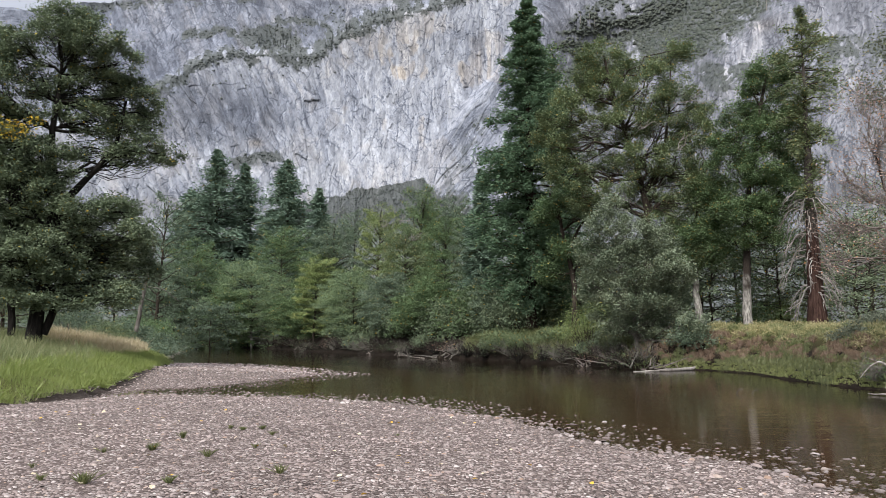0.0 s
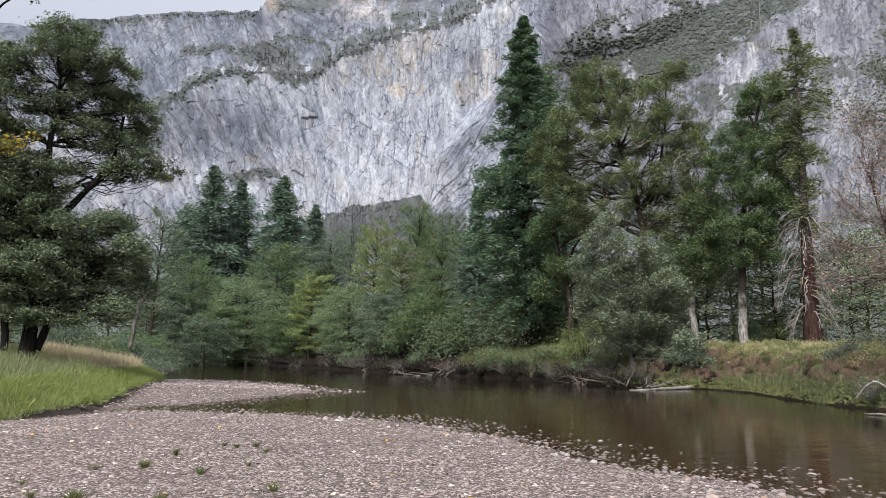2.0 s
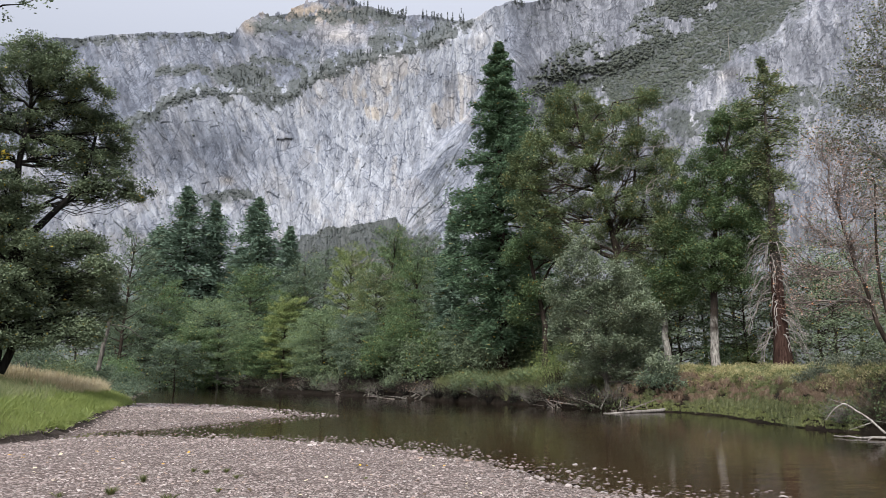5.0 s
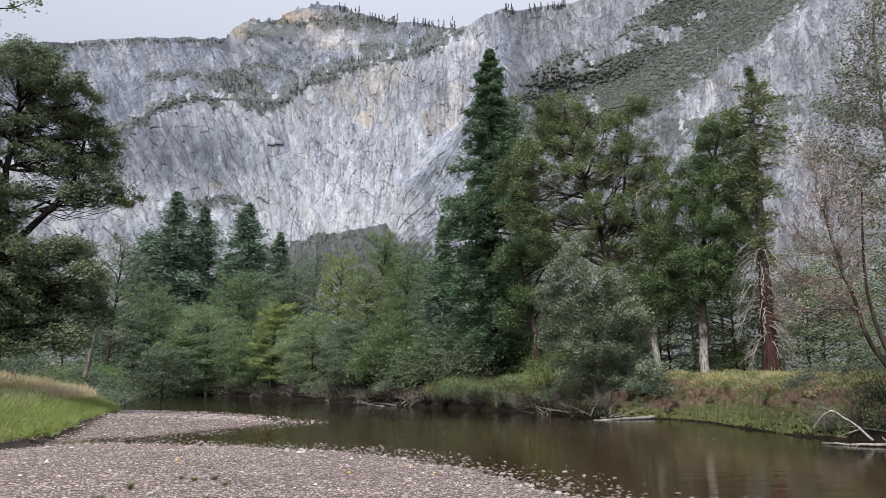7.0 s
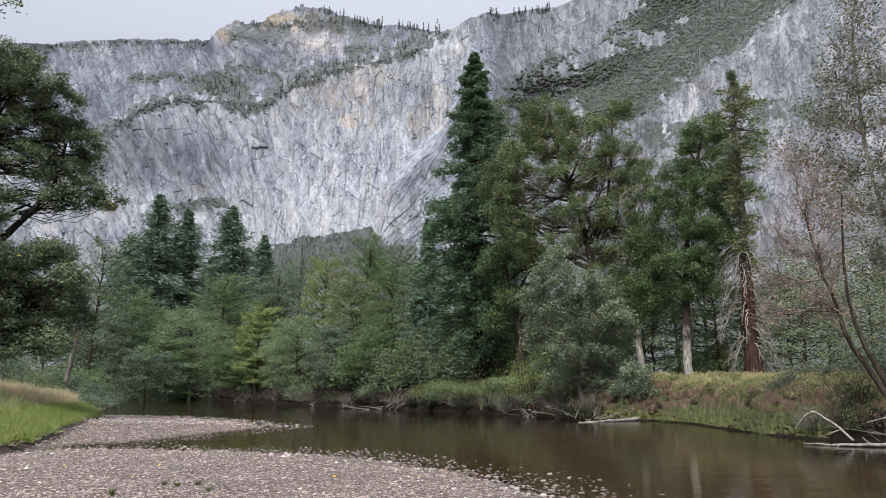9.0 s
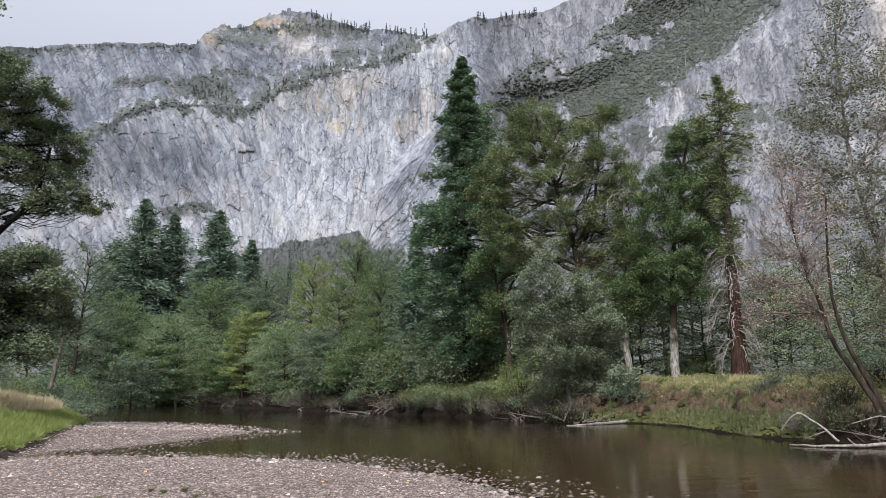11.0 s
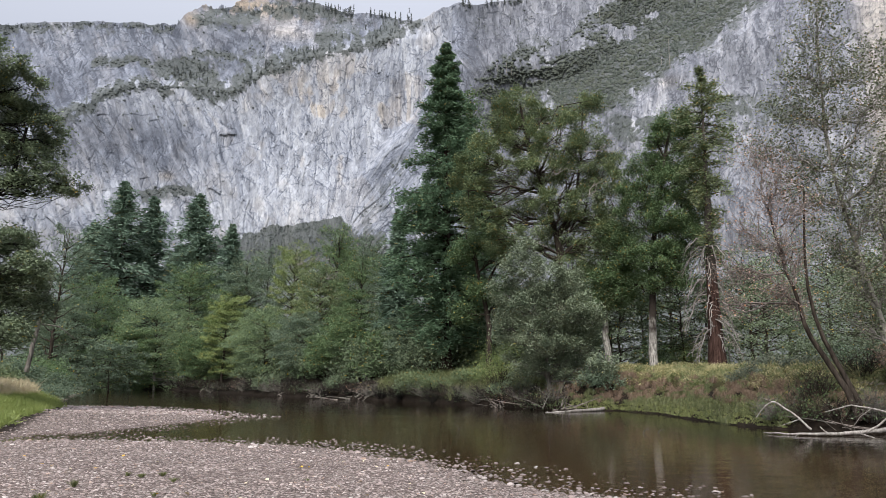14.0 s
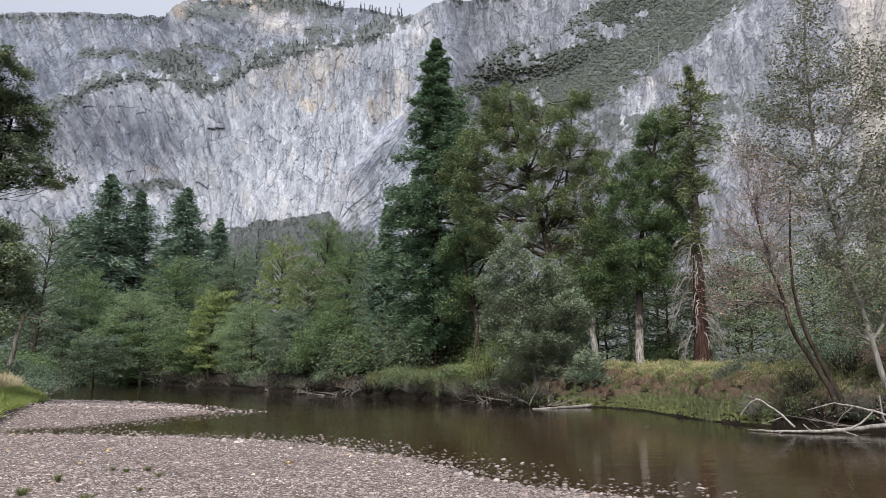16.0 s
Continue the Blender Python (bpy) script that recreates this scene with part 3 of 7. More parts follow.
def leafage(az, e):
    """Share of the rock that scrub and trees cover."""
    v = e / DEG
    az, v = az + 0.7 * (fractal(az * 1.5, v * 1.5, 3, 0.6, 64) - 0.5), v + 1.1 * (fractal(az * 1.2, v * 1.2, 4, 0.6, 65) - 0.5)
    e = v * DEG
    q = fractal(az * 1.9, v * 1.9, 4, 0.6, 61)
    total = np.zeros(np.shape(az))
    for line, wide, share in BANDS:
        total = np.maximum(total, 0.88 * share * band(az, v, line, 1.6 * wide))
    ft = inside(az, v, scaled(FOREST))
    df, _ = polyline_distance(az, v, scaled(FOREST + FOREST[:1]))
    fo = np.where(ft, 0.55 + 0.65 * smooth01(df / 1.6), 0.42 * (1 - smooth01(df / 1.2)))
    fo = fo - 1.9 * sum(blob(az, e, *s) for s in BARE) * (0.45 + 0.9 * smooth01((fractal(az * 3, v * 3, 3, 0.6, 68) - 0.4) / 0.2))
    ta = np.where(inside(az, v, scaled(TALUS)), 1.2, 0)
    foot = smooth01((0.15 - e) / 0.04) * 1.2
    total = np.maximum.reduce([total, fo, ta, foot])
    return np.clip(total * smooth01((q - 0.56 + 0.4 * total) / 0.14), 0, 1)


az = np.concatenate([np.linspace(-52, -31, 50)[:-1], np.linspace(-31, 43, 1150), np.linspace(43, 56, 40)[1:]])
rows = np.concatenate([np.linspace(0.0, 0.3, 14)[:-1], np.linspace(0.3, 1.0, 350), 1.0 + np.linspace(0.02, 0.2, 8)])
AZ, ST = np.meshgrid(az, rows, indexing="ij")
peak = blob(AZ, AZ * 0, -10, 0, 5, 1)
TOP = table(RIDGE, AZ) + 0.008 * (fractal(AZ * 1.1, AZ * 0 + 5, 5, 0.55, 81) - 0.5) + 0.009 * peak * (cell_value(AZ * 2.2, AZ * 0 + 3.0, 8) - 0.5)
E = np.minimum(ST, 1.0) * TOP
RR = wall_radius(AZ, E) + 900 * np.maximum(ST - 1.0, 0) / 0.2
E = np.where(ST > 1.0, TOP * RR[:, 362:363] / RR - 0.03 * (ST - 1.0) / 0.2, E)
VEG = leafage(AZ, E)
A = np.radians(AZ)
geo = Geo()
ni, nj = AZ.shape
k, s = np.meshgrid(np.arange(ni - 1), np.arange(nj - 1), indexing="ij")
geo.add(np.stack([RR * np.sin(A), RR * np.cos(A), 2.1 + RR * E - 3 * (ST < 0.004)], -1), np.stack([k * nj + s, (k + 1) * nj + s, (k + 1) * nj + s + 1, k * nj + s + 1], -1).reshape(-1, 4))


def tilted(n, l, size, turn=0.0):
    """Place in metres over the size of a grain, leaned over by a turn in the plane of the wall."""
    c, mp = n.new("ShaderNodeTexCoord"), n.new("ShaderNodeMapping")
    mp.vector_type = "TEXTURE"
    mp.inputs["Scale"].default_value = size
    mp.inputs["Rotation"].default_value = (0, radians(turn), 0)
    l.new(c.outputs["Object"], mp.inputs["Vector"])
    return mp.outputs["Vector"]


def granite_material():
    m, n, l, p = shader("weathered granite wall")

    def layer(name):
        a_ = n.new("ShaderNodeAttribute")
        a_.attribute_name = name
        return a_.outputs["Fac"]
    f1 = tex_noise(n, l, tilted(n, l, (9, 9, 20), 10), 1.5, 8.0, 0.75, 0.0)
    f2 = tex_noise(n, l, tilted(n, l, (3.4, 3.4, 8), -12), 1.0, 3.0, 0.65, 0.0)
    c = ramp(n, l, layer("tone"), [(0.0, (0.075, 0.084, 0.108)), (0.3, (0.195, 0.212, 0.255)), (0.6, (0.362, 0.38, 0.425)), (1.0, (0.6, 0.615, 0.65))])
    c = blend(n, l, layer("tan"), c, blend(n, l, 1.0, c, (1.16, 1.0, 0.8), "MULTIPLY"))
    c = blend(n, l, layer("ochre"), c, blend(n, l, f1, (0.2, 0.16, 0.12), (0.5, 0.41, 0.31)))
    c = blend(n, l, 0.3, c, ramp(n, l, f1, [(0.34, grey(0.62)), (0.47, grey(0.98)), (0.6, grey(1.2))]), "MULTIPLY")
    c = blend(n, l, 0.25, c, ramp(n, l, f2, [(0.34, grey(0.6)), (0.47, grey(1.0)), (0.62, grey(1.22))]), "MULTIPLY")
    # angular joints: thin dark seams between slabs, each slab a tone of its own
    for size_, turn_, seam_, deep_ in (((13, 13, 40), -8, 0.03, 0.7), ((6, 6, 15), 14, 0.04, 0.75)):
        vec = tilted(n, l, size_, turn_)
        ed, ce = n.new("ShaderNodeTexVoronoi"), n.new("ShaderNodeTexVoronoi")
        ed.feature = "DISTANCE_TO_EDGE"
        for q in (ed, ce):
            q.inputs["Scale"].default_value = 1.0
            l.new(vec, q.inputs["Vector"])
        tone = n.new("ShaderNodeSeparateColor")
        l.new(ce.outputs["Color"], tone.inputs[0])
        c = blend(n, l, 1.0, c, ramp(n, l, tone.outputs[0], [(0.0, grey(0.84)), (0.5, grey(1.0)), (1.0, grey(1.14))]), "MULTIPLY")
        worn = tex_noise(n, l, tilted(n, l, tuple(3.0 * q for q in size_), turn_), 1.0, 4.0, 0.6)
        seam = blend(n, l, 1.0, ramp(n, l, ed.outputs["Distance"], [(0.0, grey(1.0)), (seam_, grey(0.0))]), ramp(n, l, worn, [(0.46, grey(0.0)), (0.56, grey(1.0))]), "MULTIPLY")
        c = blend(n, l, seam, c, blend(n, l, 1.0, c, grey(deep_), "MULTIPLY"))
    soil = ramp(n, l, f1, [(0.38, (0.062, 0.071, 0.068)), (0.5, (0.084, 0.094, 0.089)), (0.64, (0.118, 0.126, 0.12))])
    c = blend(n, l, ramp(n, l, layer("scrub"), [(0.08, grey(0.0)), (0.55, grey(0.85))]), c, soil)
    l.new(c, p.inputs["Base Color"])
    p.inputs["Roughness"].default_value = 0.9
    p.inputs["Specular IOR Level"].default_value = 0.2
    l.new(bump(n, l, f1, 0.5, 2.2, bump(n, l, f2, 0.5, 0.9)), p.inputs["Normal"])
    return m


def rock_tones(az, e):
    """How pale the rock is, how tan, and how ochre."""
    u, w, v, east = rock_frame(az, e)
    led = table(LEDGE, az)
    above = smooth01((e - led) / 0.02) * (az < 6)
    # Zone tones: darkened above the ledge against its extra skylight; darker in the east.
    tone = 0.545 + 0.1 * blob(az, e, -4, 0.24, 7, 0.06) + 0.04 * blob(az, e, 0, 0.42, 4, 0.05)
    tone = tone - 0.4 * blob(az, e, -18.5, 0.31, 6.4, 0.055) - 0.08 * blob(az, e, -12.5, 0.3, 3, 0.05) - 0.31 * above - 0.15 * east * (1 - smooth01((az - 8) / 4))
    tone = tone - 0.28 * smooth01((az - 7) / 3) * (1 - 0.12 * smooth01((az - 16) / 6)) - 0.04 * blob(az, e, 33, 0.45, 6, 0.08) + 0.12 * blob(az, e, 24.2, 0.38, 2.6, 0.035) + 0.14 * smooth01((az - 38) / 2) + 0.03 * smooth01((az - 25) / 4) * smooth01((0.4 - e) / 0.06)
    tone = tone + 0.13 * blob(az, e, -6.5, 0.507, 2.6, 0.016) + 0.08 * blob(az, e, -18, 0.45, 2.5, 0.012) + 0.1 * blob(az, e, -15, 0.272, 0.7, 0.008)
    # each slab its own tone, then joints, then water streaks
    for f, k, amp in ((0.5, 0.22, 0.1), (1.5, 0.62, 0.14), (3.6, 1.6, 0.12), (8.5, 4.2, 0.07)):
        tone = tone + amp * (1 + 0.35 * above) * (cell_value(u * f, w * k, {0.5: 1, 1.5: 2, 3.6: 3, 8.5: 4}[f]) - 0.5)
    rough = fractal(az * 1.3, v * 0.9, 4, 0.6, 95)
    for f, k, seed, width, depth, need in ((0.5, 0.22, 1, 0.018, 0.24, 0.34), (1.5, 0.62, 2, 0.04, 0.24, 0.47), (3.6, 1.6, 3, 0.08, 0.22, 0.53), (2.4, 0.35, 5, 0.04, 0.22, 0.53)):
        _, j = facets(u * f, w * k, seed)
        tone = tone - depth * (1 - smooth01(j / width)) * smooth01((rough - need + 0.12 * (fractal(az * 4, v * 4, 2, 0.5, 96 + seed) - 0.5)) / 0.08)
    streak = 0.55 * value_noise(u * 3.2 + 0.3 * np.sin(v), v * 0.16, 21) + 0.45 * value_noise(u * 9.0, v * 0.3, 22)
    where = 0.25 + 0.9 * blob(az, e, 3.6, 0.43, 2.2, 0.06) + 0.55 * blob(az, e, -11, 0.35, 4, 0.035) + 0.5 * blob(az, e, 0.8, 0.3, 1.2, 0.05) + 0.5 * blob(az, e, 24.2, 0.38, 3, 0.04) + 0.35 * blob(az, e, -6.5, 0.5, 3, 0.02)
    tone = tone - 0.2 * np.clip(where, 0, 1.1) * smooth01((streak - 0.5) / 0.14) * smooth01((led + 0.02 - e) / 0.02 + (az > 5) + blob(az, e, -6.5, 0.5, 3, 0.02))
    tone = tone + 0.11 * np.clip(where, 0, 1) * smooth01((0.42 - streak) / 0.1) * (1 - above)
    tone = tone - 0.06 * smooth01((fractal(u * 1.1, v * 0.7, 5, 0.65, 97) - 0.5) / 0.1) + 0.05 * smooth01((fractal(u * 2.5, v * 1.2, 4, 0.65, 98) - 0.52) / 0.08)
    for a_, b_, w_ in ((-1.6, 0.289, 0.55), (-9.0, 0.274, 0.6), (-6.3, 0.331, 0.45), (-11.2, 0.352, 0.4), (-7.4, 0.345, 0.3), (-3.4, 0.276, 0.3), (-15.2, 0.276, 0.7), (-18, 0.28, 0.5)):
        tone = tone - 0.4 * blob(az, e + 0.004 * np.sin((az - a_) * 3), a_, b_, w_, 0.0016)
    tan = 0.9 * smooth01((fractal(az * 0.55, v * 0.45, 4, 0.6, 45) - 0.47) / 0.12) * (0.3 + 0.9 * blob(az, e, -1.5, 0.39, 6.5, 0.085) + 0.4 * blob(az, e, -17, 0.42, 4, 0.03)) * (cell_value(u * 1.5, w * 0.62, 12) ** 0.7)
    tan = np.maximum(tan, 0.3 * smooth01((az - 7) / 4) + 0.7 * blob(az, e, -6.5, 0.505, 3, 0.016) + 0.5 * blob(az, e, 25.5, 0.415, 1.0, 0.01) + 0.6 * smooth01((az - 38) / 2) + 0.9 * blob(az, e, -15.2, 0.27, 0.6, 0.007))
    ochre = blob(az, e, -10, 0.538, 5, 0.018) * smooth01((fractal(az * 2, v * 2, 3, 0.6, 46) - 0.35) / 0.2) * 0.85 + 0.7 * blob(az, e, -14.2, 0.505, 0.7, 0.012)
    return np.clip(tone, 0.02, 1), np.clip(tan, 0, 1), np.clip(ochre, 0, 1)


def joint_lines(rng, count, spread_, long, steep, depth):
    """Crooked joints over the wall: places along them and how far they darken the tone."""
    out_a, out_v, out_d = [], [], []
    a0, v0 = rng.uniform(-31, 43, count), rng.uniform(9, 34, count)
    u_, _, _, east_ = rock_frame(a0, v0 * DEG)
    lean_ = 0.42 * (1 - smooth01((a0 + 14) / 8)) - 0.75 * east_ * (1 - smooth01((a0 - 7) / 5))
    for a, v, k, n_ in zip(a0, v0, lean_, rng.uniform(0, 1, count)):
        size = long[0] + (long[1] - long[0]) * n_ ** 2.2
        turn = steep + (math.atan(-k) if steep > 1 else 0) + rng.normal(0, spread_)
        m_ = max(4, int(size / 0.028))
        kink = np.where(rng.uniform(0, 1, m_) < 0.07, rng.normal(0, 0.8, m_), 0)
        bend = np.cumsum(kink) - np.cumsum(np.roll(kink, 9))
        step = size / m_
        out_a.append(a + np.cumsum(np.cos(turn + bend)) * step)
        out_v.append(v - np.cumsum(np.sin(turn + bend)) * step)
        out_d.append(depth * rng.uniform(0.4, 1.0) * np.sin(np.linspace(0.25, np.pi - 0.1, m_)) ** 0.5)
    return np.concatenate(out_a), np.concatenate(out_v), np.concatenate(out_d)


def stamp(grid, a, v, d):
    """Presses values into the cells of the wall that lie at these places, shared over neighbours."""
    top = table(RIDGE, a)
    i, j = (a + 31) / 74 * 1149 + 49, 13 + (v * DEG / top - 0.3) / 0.7 * 349
    ok_ = (i > 50) & (i < 1195) & (j > 14) & (j < 359)
    i, j, d = i[ok_], j[ok_], d[ok_]
    for p in (0, 1):
        for q in (0, 1):
            fi, fj = np.floor(i).astype(int) + p, np.floor(j).astype(int) + q
            w_ = np.clip(1.1 - np.abs(i - fi), 0, 1) * np.clip(1.1 - np.abs(j - fj), 0, 1)
            np.maximum.at(grid, (fi, fj), d * w_)


rng = np.random.default_rng(77)
# Dark joints carry groove shade in the tone, with a painted lit edge alongside.
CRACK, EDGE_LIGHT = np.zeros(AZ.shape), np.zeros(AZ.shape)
# The last, level set paints the shade of small overhangs.
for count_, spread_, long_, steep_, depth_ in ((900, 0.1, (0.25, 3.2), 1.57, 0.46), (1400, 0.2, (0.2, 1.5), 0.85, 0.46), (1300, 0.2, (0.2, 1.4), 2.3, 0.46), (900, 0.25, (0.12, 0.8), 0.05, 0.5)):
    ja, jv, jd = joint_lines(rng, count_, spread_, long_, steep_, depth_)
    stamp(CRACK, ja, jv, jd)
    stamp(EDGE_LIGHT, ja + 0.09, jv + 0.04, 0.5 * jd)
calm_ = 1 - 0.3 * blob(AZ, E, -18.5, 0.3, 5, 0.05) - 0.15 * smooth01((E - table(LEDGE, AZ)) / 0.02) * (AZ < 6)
cliff = tagged(part("granite_cliff", geo, granite_material(), None, "", True), "towering pale grey granite cliff with dark streaks and scrubby ledges", "cliff", "", "structure")
TONE, TAN, OCHRE = rock_tones(AZ, E)
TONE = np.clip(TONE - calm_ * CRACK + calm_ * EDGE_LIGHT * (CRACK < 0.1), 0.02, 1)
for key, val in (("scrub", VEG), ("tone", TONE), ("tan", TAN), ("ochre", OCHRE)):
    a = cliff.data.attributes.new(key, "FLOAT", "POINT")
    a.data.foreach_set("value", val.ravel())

# trees and scrub on the wall: ragged rounded crowns
def far_mat(name, dark, light):
    """Far foliage: a tone for each crown, mottled with finer patches."""
    m, n, l, p = shader(name)
    g = n.new("ShaderNodeNewGeometry")
    base = blend(n, l, g.outputs["Random Per Island"], dark, light)
    base = blend(n, l, 0.7, base, ramp(n, l, tex_noise(n, l, coords(n, l), 0.35, 3.0, 0.6), [(0.38, grey(0.78)), (0.62, grey(1.2))]), "MULTIPLY")
    base = blend(n, l, 0.35, base, ramp(n, l, tex_noise(n, l, coords(n, l), 0.02, 3.0, 0.6), [(0.36, (0.75, 0.8, 0.9)), (0.64, (1.2, 1.15, 1.0))]), "MULTIPLY")
    l.new(base, p.inputs["Base Color"])
    p.inputs["Roughness"].default_value = 0.85
    p.inputs["Specular IOR Level"].default_value = 0.1
    return m


def far_crowns(geo, rng, foot, wide, tall):
    """Lumpy domes of a few facets with ragged sprigs, one on each foot."""
    n = len(foot)
    sides, rings = 5, ((1.05, -0.7), (1.0, 0.05), (0.62, 0.65))
    turn = rng.uniform(0, 6.28, n)
    vs = []
    for q, (rr, zz) in enumerate(rings):
        a = turn[:, None] + (np.arange(sides) + 0.5 * (q % 2))[None] * 2 * np.pi / sides
        w = wide[:, None] * rr * rng.uniform(0.7, 1.3, (n, sides))
        vs.append(np.stack([np.cos(a) * w, np.sin(a) * w, tall[:, None] * (zz + rng.normal(0, 0.07, (n, sides)))], -1))
    top = np.stack([rng.normal(0, 0.15, n) * wide, rng.normal(0, 0.15, n) * wide, tall * rng.uniform(0.95, 1.15, n)], 1)[:, None]
    v = np.concatenate(vs + [top], 1) + foot[:, None]
    f, last = [], len(rings) * sides
    for q in range(len(rings) - 1):
        for i in range(sides):
            a, b = q * sides + i, q * sides + (i + 1) % sides
            f += [(a, b, b + sides), (a, b + sides, a + sides)]
    f += [(last - sides + i, last - sides + (i + 1) % sides, last) for i in range(sides)]
    geo.add(v, (np.array(f)[None] + (np.arange(n) * v.shape[1])[:, None, None]).reshape(-1, 3))


def on_wall(a, e, out=0.0):
    r = wall_radius(a, e) - out
    return np.stack([r * np.sin(np.radians(a)), r * np.cos(np.radians(a)), 2.1 + r * e], 1)


# Distance haze is put into these colours: paler and bluer than near leaves.
M_CANOPY = far_mat("haze-tinted oak canopy", (0.08, 0.093, 0.082), (0.112, 0.125, 0.107))
M_SCRUB = far_mat("haze-tinted evergreen scrub", (0.095, 0.108, 0.105), (0.13, 0.145, 0.137))
M_CONIFER_FAR = far_mat("haze-tinted far conifers", (0.115, 0.13, 0.132), (0.18, 0.196, 0.19))
rng = np.random.default_rng(5)
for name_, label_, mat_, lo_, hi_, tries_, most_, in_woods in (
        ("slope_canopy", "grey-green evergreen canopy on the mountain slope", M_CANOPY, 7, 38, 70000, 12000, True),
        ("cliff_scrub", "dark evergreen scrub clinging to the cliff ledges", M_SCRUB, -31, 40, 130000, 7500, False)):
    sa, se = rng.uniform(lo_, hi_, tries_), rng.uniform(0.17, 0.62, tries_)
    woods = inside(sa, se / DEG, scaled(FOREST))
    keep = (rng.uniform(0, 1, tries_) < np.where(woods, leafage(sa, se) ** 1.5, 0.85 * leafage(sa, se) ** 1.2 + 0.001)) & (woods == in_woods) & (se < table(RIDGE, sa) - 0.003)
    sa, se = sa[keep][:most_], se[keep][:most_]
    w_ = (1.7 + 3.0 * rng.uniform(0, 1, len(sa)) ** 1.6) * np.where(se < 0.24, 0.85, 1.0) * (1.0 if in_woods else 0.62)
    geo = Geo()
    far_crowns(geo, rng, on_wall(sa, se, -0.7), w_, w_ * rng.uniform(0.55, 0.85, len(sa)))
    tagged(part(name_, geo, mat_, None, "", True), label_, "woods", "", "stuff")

# conifers on the skyline, the ledges and the slopes; bare snags among them
geo = Geo()
crest = rng.choice([-5.6, -4.6, -3.2, -2.6, -2.2, -1.2, 0.6, 1.6, 3.0, 3.8, 9.0, 11.0, 12.6, 13.6], 130) + rng.normal(0, 0.35, 130)
low = rng.uniform(-30, -15, 110)
ta = np.concatenate([crest, low, rng.uniform(8, 34, 70), rng.uniform(-15.4, -12.4, 26), rng.uniform(-10, -4, 34), rng.uniform(-3, 4, 40), rng.uniform(-13, -2, 40)])
te = np.concatenate([table(RIDGE, ta[:240]) - 0.002 - rng.uniform(0, 0.006, 240), rng.uniform(0.38, 0.56, 70), rng.uniform(0.408, 0.43, 26), table(LEDGE, ta[336:370]) + rng.uniform(0, 0.012, 34), table(LEDGE, ta[370:410]) + rng.uniform(0.0, 0.03, 40), table([(-13, 0.51), (-7, 0.538), (-2, 0.538)], ta[410:]) + rng.uniform(-0.004, 0.01, 40)])
th = np.concatenate([7 + 20 * rng.uniform(0, 1, 130) ** 1.3, 3 + 6 * rng.uniform(0, 1, 110) ** 2, rng.uniform(10, 22, 70), rng.uniform(10, 22, 26), rng.uniform(8, 18, 34), rng.uniform(7, 16, 40), rng.uniform(7, 16, 40)])
ok = (leafage(ta, te) > 0.2) | (np.arange(len(ta)) < 240)
for a_, e_, h_ in zip(ta[ok], te[ok], th[ok]):
    base = on_wall(np.array([a_]), np.array([e_]), 2.0)[0] - [0, 0, 1.5]
    n_ = 42
    t_ = rng.uniform(0.15, 1, n_)
    an = rng.uniform(0, 2 * np.pi, n_)
    ra = h_ * 0.2 * (1.05 - t_) * rng.uniform(0.3, 1.0, n_)
    c_ = base + np.stack([np.cos(an) * ra, np.sin(an) * ra, t_ * h_], 1)
    out = np.stack([np.cos(an), np.sin(an), np.full(n_, -0.3)], 1)
    add_leaves(geo, rng, c_, 0.6 + h_ * 0.12, 0.5 + h_ * 0.06, out, 0.0, 0.0, True)
    tube(geo, [base, base + [0, 0, h_]], [h_ * 0.014, 0.05], 3)
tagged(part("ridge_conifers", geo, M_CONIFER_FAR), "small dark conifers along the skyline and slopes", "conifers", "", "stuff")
for a_, e_, h_, r_ in ((25.75, 0.436, 60, 0.9), (25.1, 0.441, 32, 0.5), (11.55, 0.455, 22, 0.6), (12.3, 0.452, 22, 0.5), (20.3, 0.53, 30, 0.6), (12.7, 0.449, 18, 0.45)):
    base = on_wall(np.array([a_]), np.array([e_]), 6.0)[0]
    g = Geo()
    tube(g, bent(rng, base - [0, 0, 3], base + [0, 0, h_], 5, 0.008), np.linspace(r_, r_ * 0.35, 5), 5)
    tagged(part("snag", g, M_DEADWOOD, None, "", True), "bare bleached dead conifer on the wooded slope", "dead tree", "snags on the slope")

# ---- trees ----
def tree_base(name, x, y, label, category="tree", group="", z=None):
    return thing(name, (x, y, (gz(x, y) if z is None else z) - 0.15), label, category, group)


